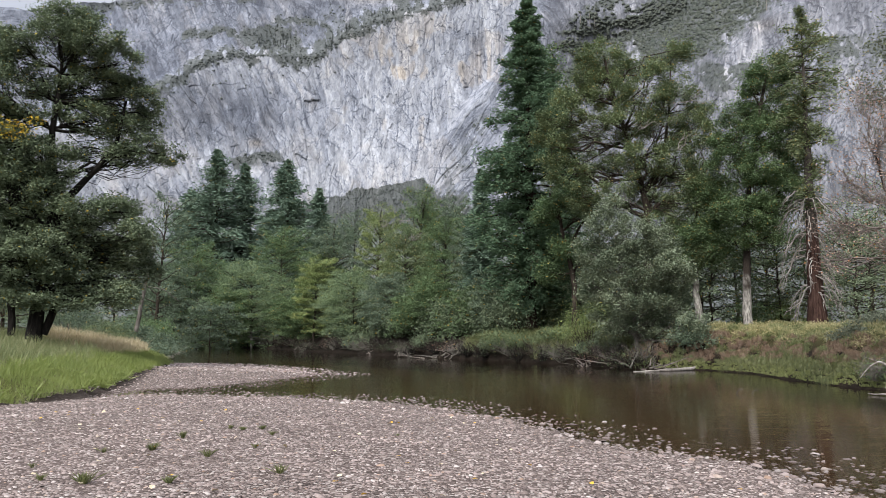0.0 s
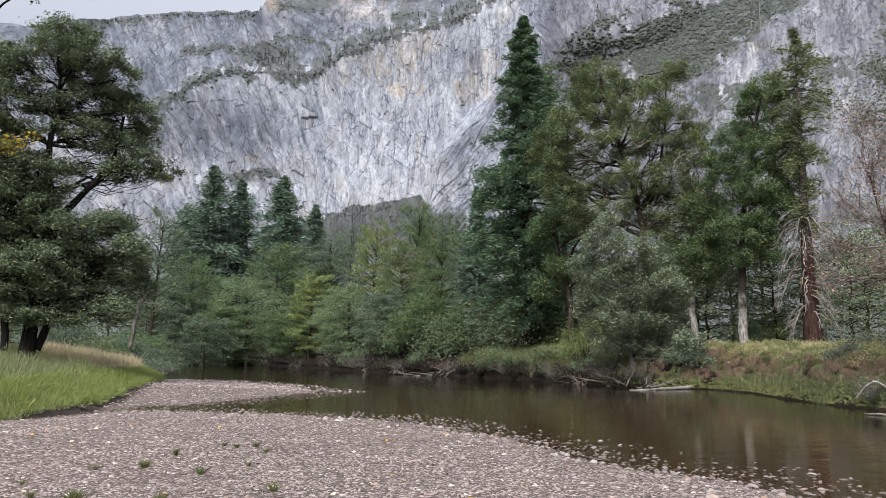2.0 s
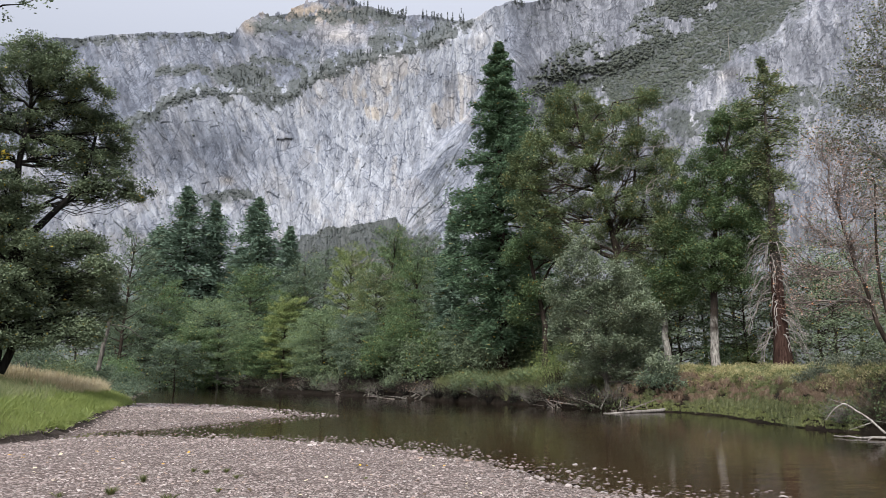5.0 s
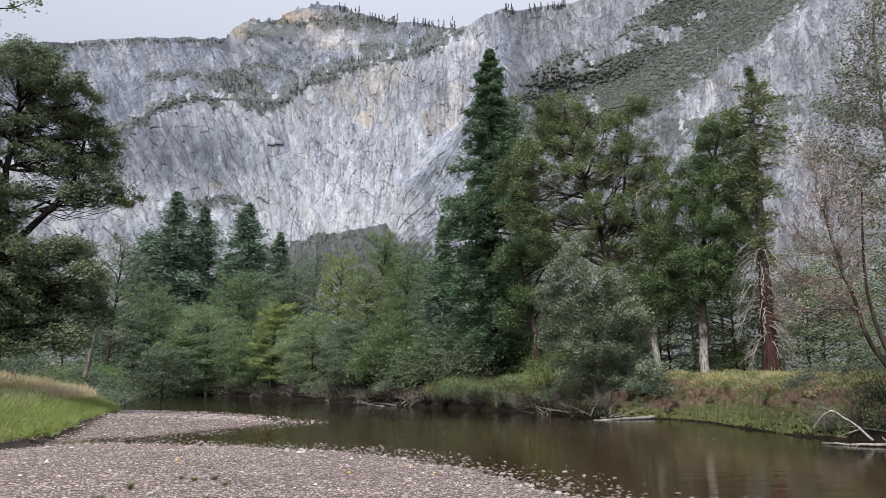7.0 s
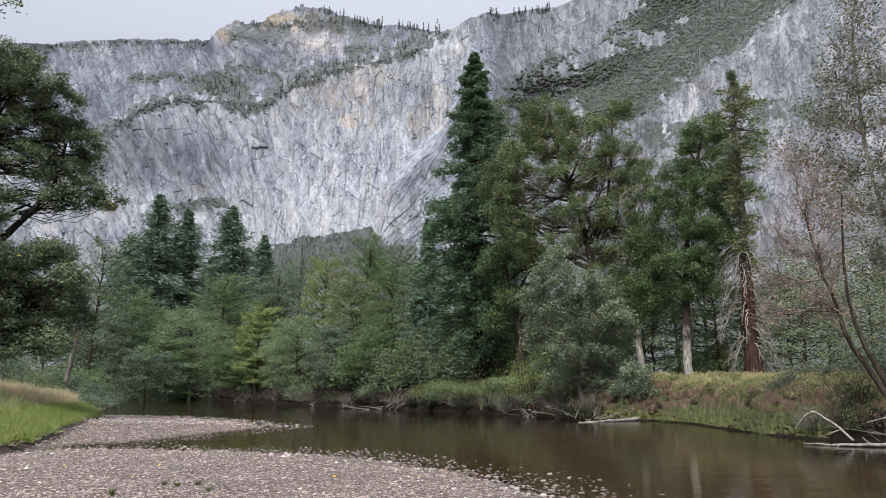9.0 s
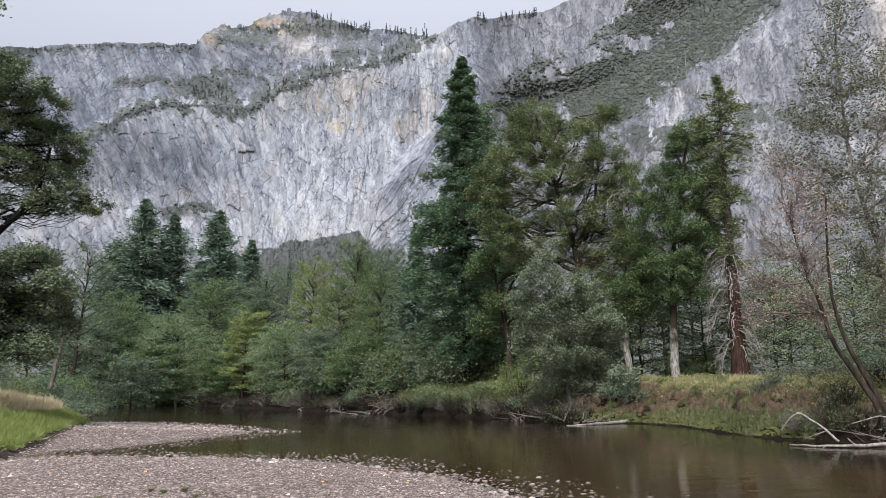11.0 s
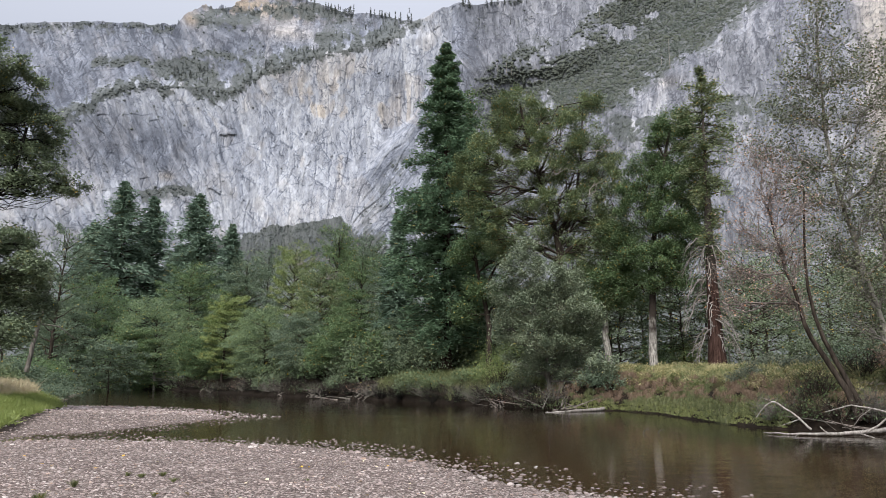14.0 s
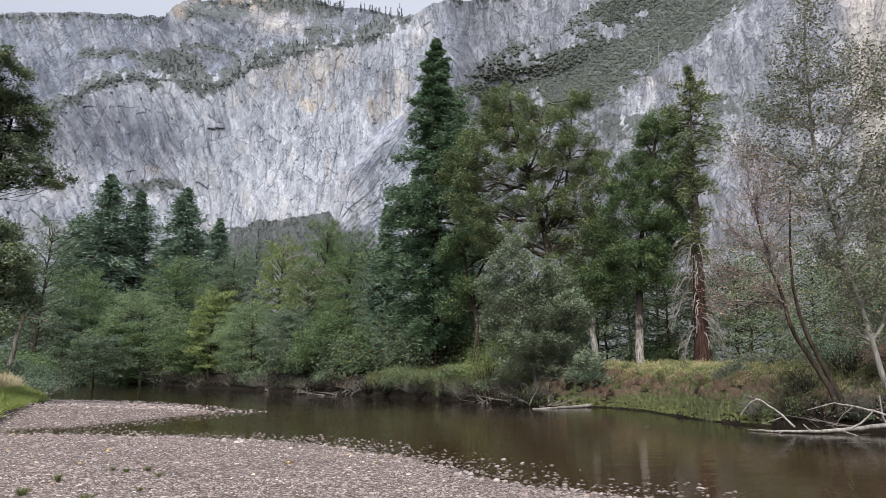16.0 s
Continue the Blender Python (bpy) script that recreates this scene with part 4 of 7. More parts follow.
def broadleaf(name, x, y, label, lobes, trunk, leaf, bark, clumps=90, per=70, size=0.2, spread_=0.55, seed=1, group="", wood_r=0.3, shell=0.45, z=None, category="tree", flat=0.75, trunk_mat=None, turned=(), tri=False, boles=(), tall=1.0):
    """A tree from its trunk line and the lobes of its crown (centre and radii, from the base)."""
    rng = np.random.default_rng(seed)
    root = tree_base(name, x, y, label, category, group, z)
    trunk = np.array(trunk, float)
    tt = np.linspace(0, 1, len(trunk))
    fine = np.linspace(0, 1, 14)
    line = np.stack([np.interp(fine, tt, trunk[:, i]) for i in range(3)], 1)
    line[1:-1, :2] += rng.normal(0, wood_r * 0.16, (12, 2))
    tg = Geo()
    rad = wood_r * (1.0 - 0.72 * fine)
    rad[0] *= 1.2
    tube(tg, line, rad, 9)
    leaves, twigs, limbs = Geo(), Geo(), []
    vol = np.array([l[3] * l[4] * l[5] for l in lobes]) ** 0.6
    counts = np.maximum(3, (clumps * vol / vol.sum()).astype(int))
    for (cx, cy, cz, rx, ry, rz), cnt in zip(lobes, counts):
        rz = rz * tall
        c = np.array([cx, cy, cz])
        wood = Geo()
        limbs.append(wood)
        dist = np.linalg.norm(line - (c - [0, 0, rz * 1.1]), axis=1) + 0.4 * np.maximum(line[:, 2] - cz, 0)
        j = int(np.argmin(dist[2:])) + 2
        r0 = max(0.03, min(rad[j] * 0.75, 0.05 + 0.035 * max(rx, rz)))
        limb = bent(rng, line[j], c, 6, 0.07)
        tube(wood, limb, np.linspace(r0, r0 * 0.4, 6), 6)
        d = unit(rng, cnt)
        q = c + d * rng.uniform(shell, 1.0, (cnt, 1)) ** 0.6 * [rx, ry, rz]
        for w in q:
            a = limb[rng.integers(1, 6)]
            tube(twigs, bent(rng, a, w, 4, 0.09, 0.12), np.linspace(r0 * 0.32, 0.008, 4), 4)
        rep = np.repeat(np.arange(cnt), rng.integers(int(per * 0.5), int(per * 1.5), cnt))
        sc = rng.uniform(0.6, 1.35, cnt)[rep][:, None]
        o = rng.normal(0, spread_, (len(rep), 3)) * [1, 1, flat] * sc
        add_leaves(leaves, rng, q[rep] + o, size, size * 0.62, None, 0.15, 0.75, tri)
    part("trunk", tg, trunk_mat or bark, root, "", True)
    for pts, r0, r1 in boles:
        pts = np.array(pts, float)
        u = np.linspace(0, 1, 10)
        q = np.stack([np.interp(u, np.linspace(0, 1, len(pts)), pts[:, i]) for i in range(3)], 1)
        q[1:-1] += rng.normal(0, r0 * 0.2, (8, 3))
        wood = Geo()
        tube(wood, q, np.linspace(r0, r1, 10), 8)
        part("bole", wood, trunk_mat or bark, root, "", True)
    for wood in limbs:
        part("limb", wood, bark, root, "", True)
    tagged(part("branchwork", twigs, bark, root, "", True), kind="stuff")
    part("crown", leaves, leaf, root)
    for (cx, cy, cz, rx, ry, rz) in turned:
        g = Geo()
        k = int(190 * rx * rz)
        add_leaves(g, rng, np.array([cx, cy, cz]) + unit(rng, k) * rng.uniform(0.1, 1, (k, 1)) ** 0.5 * [rx, ry, rz], size, size * 0.62, None, 0.15, 0.6)
        part("turned_foliage", g, M_LEAF_YELLOW, root, "yellow autumn leaves")
    return root


def layered_tree(name, x, y, label, h, r, base, leaf, bark, boughs=70, per=420, size=0.25, seed=1, group="", z=None, category="tree", wood_r=None, lift=0.0):
    """A tree whose leaves lie in flattened sprays, bough over bough, with dark gaps between."""
    rng = np.random.default_rng(seed)
    root = tree_base(name, x, y, label, category, group, z)
    t = np.linspace(0, 1, 9)
    sway = rng.normal(0, 0.03 * h, 2)
    line = np.stack([sway[0] * t ** 1.5, sway[1] * t ** 1.5, -0.3 + (0.9 * h + 0.3) * t], 1)
    line[1:-1, :2] += rng.normal(0, 0.06, (7, 2))
    wood_r = wood_r or 0.011 * h + 0.03
    tg, wood, green = Geo(), Geo(), Geo()
    tube(tg, line, wood_r * (1.1 - t), 7)
    skew = rng.normal(0, 0.12, 3)
    for i in range(boughs):
        f = ((i + rng.uniform(0, 1)) / boughs) ** 0.8
        a = i * 2.4 + rng.normal(0, 0.5)
        reach = r * math.sin(math.pi * (0.2 + 0.71 * f)) ** 0.5 * rng.uniform(0.65, 1.15) * (1 + skew[0] * math.cos(a + 3 * skew[1]) + 0.15 * math.sin(2 * a + 9 * skew[2]))
        zz = base + (h - base) * f * 0.97
        d = np.array([math.cos(a), math.sin(a), 0.0])
        o = np.array([np.interp(zz * 0.85, line[:, 2], line[:, q]) for q in range(3)])
        o[2] = max(0.5, zz * 0.85)
        tip = np.array([o[0], o[1], 0]) + d * reach + [0, 0, zz + rng.normal(0.1, 0.25) - 0.12 * reach * (1 - f) + lift * reach]
        bough = bent(rng, o, tip, 5, 0.05, -0.08)
        tube(wood, bough, np.linspace(0.012 * h * (1.1 - 0.6 * f) * 0.35 + 0.01, 0.008, 5), 4)
        m = int(per * (0.35 + 0.65 * reach / r) * rng.uniform(0.7, 1.3))
        u = rng.uniform(0.35 if f < 0.85 else 0.0, 1.06, m) ** 0.8
        p = np.stack([np.interp(u, np.linspace(0, 1, 5), bough[:, q]) for q in range(3)], 1)
        across = np.array([-d[1], d[0], 0])
        wide = 0.34 * reach * np.sin(np.pi * np.clip(u * 0.8 + 0.1, 0, 1)) + 0.06 * r
        off = rng.normal(0, 0.6, m) * wide
        p = p + across * off[:, None] + rng.normal(0, [0.02 * r, 0.02 * r, 0.035 * r], (m, 3)) - [0, 0, 1] * (0.12 * np.abs(off) + 0.1 * r * np.maximum(u - 0.75, 0))[:, None]
        add_leaves(green, rng, p, size, size * 0.62, None, 0.15, 0.5, True)
    part("trunk", tg, bark, root, "", True)
    tagged(part("branchwork", wood, bark, root, "", True), kind="stuff")
    part("crown", green, leaf, root)
    return root


def conifer(name, x, y, label, h, r, base, leaf, bark, whorls=34, per_whorl=7, spray=26, size=0.5, seed=1, group="", wood_r=0.4, droop=0.12, z=None, power=0.8, ragged=0.25, dead=0.0, lean=(0, 0), width=0.28, fuzz=1.0, inner=0.18, taper=0.8, profile=None):
    """A conifer: whorls of boughs with hanging sprays of needles."""
    rng = np.random.default_rng(seed)
    root = tree_base(name, x, y, label, "conifer", group, z)
    t = np.linspace(0, 1, 12)
    line = np.stack([lean[0] * t ** 2, lean[1] * t ** 2, -0.3 + (h + 0.3) * t], 1)
    line[1:-1, :2] += rng.normal(0, 0.05, (10, 2))
    tg = Geo()
    rad = wood_r * (1 - t) ** taper + 0.02
    rad[0] *= 1.3
    tube(tg, line, rad, 10)
    boughs, green = Geo(), Geo()
    for i in range(whorls * per_whorl):
        for f in [(i + rng.uniform(0, 3)) / (whorls * per_whorl)]:
            zz = base + (h * 0.985 - base) * min(f, 1)
            reach = r * (max(1 - f, 0) ** power * (0.55 + 0.45 * min(1, f * 5 + 0.35)) + 0.035)
            if profile:
                reach = float(np.interp(zz / h, [q[0] for q in profile], [q[1] for q in profile]))
            c = np.array([np.interp(zz, line[:, 2], line[:, 0]), np.interp(zz, line[:, 2], line[:, 1]), zz])
            a = rng.uniform(0, 2 * math.pi)
            ln = reach * rng.uniform(1 - 2 * ragged, 1.0 + 0.6 * ragged)
            if ln < 0.1 or rng.uniform() < 0.06:
                continue
            rise = 0.45 * f - 0.15 + rng.normal(0, 0.12)
            tip = c + np.array([math.cos(a) * ln, math.sin(a) * ln, ln * (rise - droop)])
            bough = bent(rng, c, tip, 5, 0.04, -0.07)
            tube(boughs, bough, np.linspace(0.02 + 0.018 * ln, 0.008, 5), 4)
            m = max(6, int(spray * (0.35 + 0.65 * ln / r)))
            u = rng.uniform(inner, 1.04, m) ** 0.75
            p = np.stack([np.interp(u, np.linspace(0, 1, 5), bough[:, q]) for q in range(3)], 1)
            across = np.array([-math.sin(a), math.cos(a), 0])
            off = rng.normal(0, 1, (m, 1)) * (0.08 + 0.16 * ln * (1.1 - u)[:, None])
            p = p + across * off + rng.normal(0, fuzz * (0.1 + 0.045 * ln), (m, 3))
            ax = np.array([math.cos(a), math.sin(a), 0.05])[None] + across * np.sign(off) * 0.5 + rng.normal(0, 0.35, (m, 3))
            add_leaves(green, rng, p, size, size * width, ax, 0.1, 0.3, True)
    part("trunk", tg, bark, root, "", True)
    tagged(part("branchwork", boughs, bark, root, "", True), kind="stuff")
    part("crown", green, leaf, root)
    return root


# the tall dark pine at the water and its company
conifer("ponderosa_pine", 8.44, 68.0, "tall dark green pine with dense layered boughs above the river", 34.4, 5.2, 2.6, M_NEEDLE, M_BARK_PINE, 50, 11, 300, 0.36, 11, "", 0.55, 0.08, None, 0.8, 0.42, width=0.34, fuzz=0.9, profile=[(0, 2.4), (0.1, 3.4), (0.2, 4.4), (0.33, 5.3), (0.45, 4.9), (0.6, 3.9), (0.75, 2.8), (0.88, 1.6), (0.96, 0.7), (1, 0.2)])
conifer("young_pine", 4.3, 79.5, "slender grey green pine beside a taller pine", 19.5, 3.0, 4.0, M_NEEDLE_FAR, M_BARK_PINE, 32, 9, 70, 0.6, 12, "", 0.25)
for i, (x, y, h, r) in enumerate([(-57.5, 176, 48, 8.5), (-52.4, 183, 46, 6.5), (-38.3, 171, 44, 6.8), (-32.4, 182, 39, 4.2), (-65, 179, 38, 7.5), (-46, 186, 34, 6)]):
    conifer("far_conifer", x, y, "tall blue-green conifer behind the riverside trees", h, r * 1.6, 5, M_NEEDLE_FAR, M_BARK_PINE, 46, 10, 76, 1.0, 30 + i, "far conifers", 0.6, 0.1, None, 0.72, 0.42, fuzz=1.8, width=0.36)

# riverside trees up the far bank
ROW = [
    (-36.1, 134.2, 17.7, 7.3, 1.3, M_LEAF_ALDER, "rounded light green alder at the water's edge"),
    (-49.0, 141.8, 23.2, 7.2, 1.3, M_LEAF_GREEN, "tall soft green cottonwood behind the alders"),
    (-51.9, 136.5, 17.8, 6.4, 1.3, M_LEAF_GREY, "soft grey-green tree at the river bend"),
    (-39.6, 131.2, 12.6, 4.4, 1.3, M_LEAF_GREEN, "dark green riverside alder with low boughs"),
    (-20.4, 112.2, 13.9, 3.3, 1.3, M_LEAF_LIME, "yellow-green young cottonwood on the bank"),
    (-18.5, 118.6, 20.9, 5.3, 1.3, M_LEAF_GREY, "grey-green cottonwood on the far bank"),
    (-10.6, 112.5, 22.3, 4.2, 1.3, M_LEAF_LIME, "yellowing cottonwood above the bank"),
    (-5.3, 96.8, 15.9, 3.9, 1.3, M_LEAF_OLIVE, "olive cottonwood with bare twigs on the bank"),
    (-4.9, 107.9, 24.6, 4.3, 1.3, M_LEAF_GREEN, "dark green cottonwood with some bare twigs"),
    (0.1, 88.0, 16.1, 3.7, 1.3, M_LEAF_GREEN, "dense dark green tree on the bank"),
    (3.9, 82.9, 15.3, 2.8, 1.3, M_LEAF_GREY, "grey-green tree beside a tall pine"),
    (-12.6, 100.2, 10.3, 4.7, 1.3, M_LEAF_ALDER, "green alder with low layered boughs"),
    (-6.4, 89.8, 8.4, 3.6, 1.3, M_LEAF_GREY, "grey-green willow hanging over the water"),
    (-1.6, 81.0, 6.8, 2.9, 1.3, M_LEAF_GREEN, "low dark green tree over the bank"),
    (-24.8, 119.5, 8.4, 3.9, 1.3, M_LEAF_GREEN, "dark green alder at the river bend"),
    (5.0, 73.8, 7.2, 2.1, 1.3, M_LEAF_GREY, "low grey-green willow at the bank"),
    (-36.1, 157.9, 25.8, 7.1, 1.3, M_LEAF_GREEN, "dark green tree behind the alders"),
    (-17.1, 134.9, 25.4, 5.2, 1.3, M_LEAF_GREY, "soft grey-green tree behind the bank"),
    (-56.8, 138.8, 13.7, 6.0, 1.3, M_LEAF_GREY, "grey-green tree at the river bend"),
    (-1.7, 122.0, 24.5, 4.1, 1.3, M_LEAF_GREEN, "dark green tree behind the bank"),
    (2.5, 112.0, 24.0, 3.6, 1.3, M_LEAF_GREY, "grey-green tree behind a tall pine"),
    (-20.2, 123.4, 16.5, 4.0, 1.3, M_LEAF_GREEN, "dark green tree between the cottonwoods"),
]
for i, (x, y, h, r, b, leaf, label) in enumerate(ROW):
    layered_tree("riverside_tree", x, y, label, h, r * 1.12, b, leaf, M_BARK_PALE if i == 0 else M_BARK_DARK, 80, 400, 0.0015 * y + 0.03, 100 + i, "trees along the far bank")

# woods beyond the meadow and the right bank
WOOD = [(-51, 110, 14, 6.5, M_LEAF_GREY), (-43.4, 107, 25, 5, M_LEAF_GREY), (-62, 118, 16, 7, M_LEAF_GREY), (-75, 125, 20, 8, M_LEAF_GREEN), (-40, 122, 9, 5, M_LEAF_GREY), (-60, 100, 9, 5, M_LEAF_GREY),
        (13.5, 76, 22, 5, M_LEAF_GREEN), (24, 74, 16, 6, M_LEAF_GREEN), (33, 72, 17, 6, M_LEAF_DARK), (40, 62, 15, 6, M_LEAF_DARK), (46, 55, 15, 6, M_LEAF_GREEN), (30, 58, 9, 4.5, M_LEAF_DARK), (37, 47, 8, 4.5, M_LEAF_DARK), (42, 42, 9, 5, M_LEAF_GREEN), (46, 36, 10, 5, M_LEAF_DARK), (23, 63, 12, 5, M_LEAF_DARK), (19, 68, 11, 5, M_LEAF_GREEN), (27.5, 66, 11, 5, M_LEAF_DARK), (35, 58, 11, 5, M_LEAF_DARK), (42, 50, 11, 5, M_LEAF_GREEN), (16, 63, 8, 4, M_LEAF_DARK), (9.5, 92, 14, 5, M_LEAF_GREEN), (15, 86, 14, 5, M_LEAF_GREEN), (6, 84, 8, 4, M_LEAF_GREEN), (0, 95, 10, 6, M_LEAF_GREEN), (-6, 113, 11, 6, M_LEAF_GREEN), (10.5, 80, 8, 5, M_LEAF_GREEN), (3, 78.5, 6, 3.6, M_LEAF_DARK), (13.5, 69, 7, 4, M_LEAF_DARK), (17.5, 62, 7, 3.6, M_LEAF_DARK), (22, 58, 9, 4, M_LEAF_DARK), (26.5, 55.5, 9, 4, M_LEAF_GREEN), (31, 53, 10, 4.5, M_LEAF_DARK), (36, 50.5, 10, 4.5, M_LEAF_DARK), (29.5, 48.5, 7, 3.4, M_LEAF_DARK), (33.5, 43, 8, 4, M_LEAF_DARK), (38, 41, 8, 4, M_LEAF_GREEN), (-29.5, 47.5, 9, 4.5, M_LEAF_DARK), (-34, 49, 11, 5, M_LEAF_DARK), (-36, 56, 12, 5.5, M_LEAF_DARK), (-44, 66, 15, 6, M_LEAF_DARK)]
for i, (x, y, h, r, leaf) in enumerate(WOOD):
    layered_tree("woodland_tree", x, y, "dense green woodland tree behind the bank", h, r * 1.1, 0.8, leaf, M_BARK_DARK, 44, 165, 0.0026 * y + 0.035, 200 + i, "woodland trees")

# cottonwoods on the cut bank
broadleaf("cottonwood", 16.3, 56.0, "large spreading cottonwood with forked crown on the bank",
          [(-2.8, 2, 23, 2.1, 1.9, 1.5), (-4.2, 1.2, 21.8, 1.4, 1.3, 1.2), (-1, 1.1, 21.5, 1.6, 1.5, 1), (2.2, 0.1, 22.3, 1.5, 1.3, 1), (3.3, -1.1, 22.9, 0.8, 1, 0.5), (1.1, -0.5, 21.1, 1.2, 1, 0.6), (-2.8, 1, 19.9, 2.1, 1.9, 1), (-5.2, 1.1, 20, 1.4, 1.3, 0.8), (-0.1, -1.1, 19, 2.1, 1.9, 1.1), (2.5, -1.3, 19.2, 1.6, 1.5, 0.9), (4.2, -0.9, 18.3, 1.2, 1, 0.7), (-6.6, 0.3, 17.6, 1.8, 1.6, 1.5), (-7.4, 0.6, 15.1, 1.5, 1.4, 1.3), (-4.8, 1.5, 16.5, 1.9, 1.7, 1.2), (-1.6, -0.4, 16.8, 2.3, 2.1, 1), (1.5, -0.4, 16.6, 2.1, 1.9, 1), (3.6, -1.3, 16, 1.8, 1.6, 1.1), (-6.2, 1, 13.1, 1.9, 1.7, 1.1), (-3, 2.4, 13.9, 2.1, 1.9, 1), (-0.3, -0.9, 13.8, 2.1, 1.9, 1.2), (2.3, -1, 13.7, 2.1, 1.9, 1.2), (4.1, -2, 13.6, 1.4, 1.3, 1.2), (4.4, -1.2, 11.2, 1.3, 1.2, 1.2), (-4.9, 0.7, 11, 1.6, 1.5, 0.9), (-2.2, 0.2, 11, 1.6, 1.5, 0.8), (0.9, 0.4, 11.2, 1.9, 1.7, 1.2), (3, -1.5, 10.8, 1.8, 1.6, 1.3), (1.2, -0.3, 8.6, 1.6, 1.5, 1), (3.7, -0.4, 8.5, 1.3, 1.2, 1.2), (2.8, -1.7, 6.2, 1.4, 1.3, 1)],
          [(0.1, -0, -0.8), (0.1, -0.1, 4.9), (0.1, -0, 10.5), (-0.4, 0.1, 12.9), (-1.3, 0.3, 15.8), (-2.4, 0.6, 20.4), (-2.8, 0.7, 23)], M_LEAF_OLIVE, M_BARK_DARK, 640, 270, 0.14, 0.3, 41, "", 0.34, shell=0.4, flat=0.85, tall=1.45, z=2.6, tri=True, boles=(([(0.1, -0.1, 9.1), (-1.1, 0.3, 9.8), (-2.6, 0.7, 11.3), (-4.2, 1, 12.8), (-6.2, 1.4, 15.6)], 0.2, 0.07), ([(0, -0, 11.4), (1.4, -0.5, 13.8), (2, -0.6, 17.6), (2.3, -0.7, 22)], 0.18, 0.05)))
broadleaf("bank_willow", 13.4, 49.2, "bushy grey-green willow leaning over the water",
          [(-2, -0.9, 8.5, 1.3, 1.2, 1.1), (-0.3, -1.1, 7.6, 1.6, 1.5, 1.1), (1.5, -0.4, 7.2, 1.5, 1.4, 1), (-3, 0.4, 6.5, 1.3, 1.2, 1.1), (-1.3, -0.9, 5.6, 1.8, 1.6, 1.2), (0.7, -1.2, 5.4, 1.8, 1.6, 1.1), (2.4, -1.8, 5.4, 1.3, 1.2, 1), (-2.7, 0, 4.1, 1.4, 1.3, 1.1), (-0.8, -1.5, 3.5, 1.8, 1.6, 1.2), (1.2, -0.4, 3.3, 1.6, 1.5, 1.1), (2.6, -0.6, 2.9, 1.2, 1.1, 1.1), (-1.8, 0.9, 1.7, 1.4, 1.3, 0.9), (0, 0.1, 1.5, 1.6, 1.5, 0.9), (1.8, 0, 1.3, 1.6, 1.5, 1), (3.3, -2.2, 1.5, 1, 1, 0.8), (-1.4, -0.4, 9.9, 0.6, 1, 0.7)],
          [(0, 0, -0.3), (-0.2, 0, 2), (0.3, 0, 5.5)], M_LEAF_WILLOW, M_BARK_GREY, 380, 200, 0.14, 0.27, 42, "", 0.16, z=1.6, flat=0.8, tall=1.15, tri=True)
broadleaf("pale_trunk_cottonwood", 19.8, 54.5, "slim tree with a pale grey trunk on the bank",
          [(0.3, -0.2, 10.6, 1.3, 1.2, 1.1), (1, -0.9, 8.5, 1.2, 1, 1.1), (-0.4, -0.8, 7.4, 1.3, 1.2, 1.1), (0.8, -1, 6, 1.1, 1, 1), (-0.8, -0.3, 5.3, 1.1, 1, 0.8)],
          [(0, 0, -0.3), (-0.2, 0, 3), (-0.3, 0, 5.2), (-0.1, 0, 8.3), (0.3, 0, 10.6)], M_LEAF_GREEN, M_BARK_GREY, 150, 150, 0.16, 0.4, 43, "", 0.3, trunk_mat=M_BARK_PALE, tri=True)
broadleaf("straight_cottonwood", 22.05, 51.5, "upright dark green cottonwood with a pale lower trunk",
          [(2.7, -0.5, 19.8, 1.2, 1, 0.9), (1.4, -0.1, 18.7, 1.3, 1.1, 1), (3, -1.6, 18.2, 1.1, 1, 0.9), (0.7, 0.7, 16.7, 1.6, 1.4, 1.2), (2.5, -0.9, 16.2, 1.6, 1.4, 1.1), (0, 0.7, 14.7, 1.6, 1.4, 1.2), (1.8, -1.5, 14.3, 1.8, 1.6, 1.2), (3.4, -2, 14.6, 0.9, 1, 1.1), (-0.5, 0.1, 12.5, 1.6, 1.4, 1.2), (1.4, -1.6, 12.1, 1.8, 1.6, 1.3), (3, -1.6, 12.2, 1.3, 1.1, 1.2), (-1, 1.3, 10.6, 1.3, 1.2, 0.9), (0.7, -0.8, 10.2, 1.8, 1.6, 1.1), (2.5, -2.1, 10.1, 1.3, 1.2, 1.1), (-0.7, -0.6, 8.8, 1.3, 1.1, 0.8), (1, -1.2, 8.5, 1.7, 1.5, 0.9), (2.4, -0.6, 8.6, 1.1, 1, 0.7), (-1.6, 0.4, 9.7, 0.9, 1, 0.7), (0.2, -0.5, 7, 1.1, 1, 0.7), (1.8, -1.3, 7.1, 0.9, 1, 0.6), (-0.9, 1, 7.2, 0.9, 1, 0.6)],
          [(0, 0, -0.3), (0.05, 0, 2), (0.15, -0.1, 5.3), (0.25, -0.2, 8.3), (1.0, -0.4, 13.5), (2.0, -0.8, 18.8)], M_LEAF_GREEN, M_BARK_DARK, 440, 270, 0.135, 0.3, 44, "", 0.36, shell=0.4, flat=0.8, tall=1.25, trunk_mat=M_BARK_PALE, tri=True)
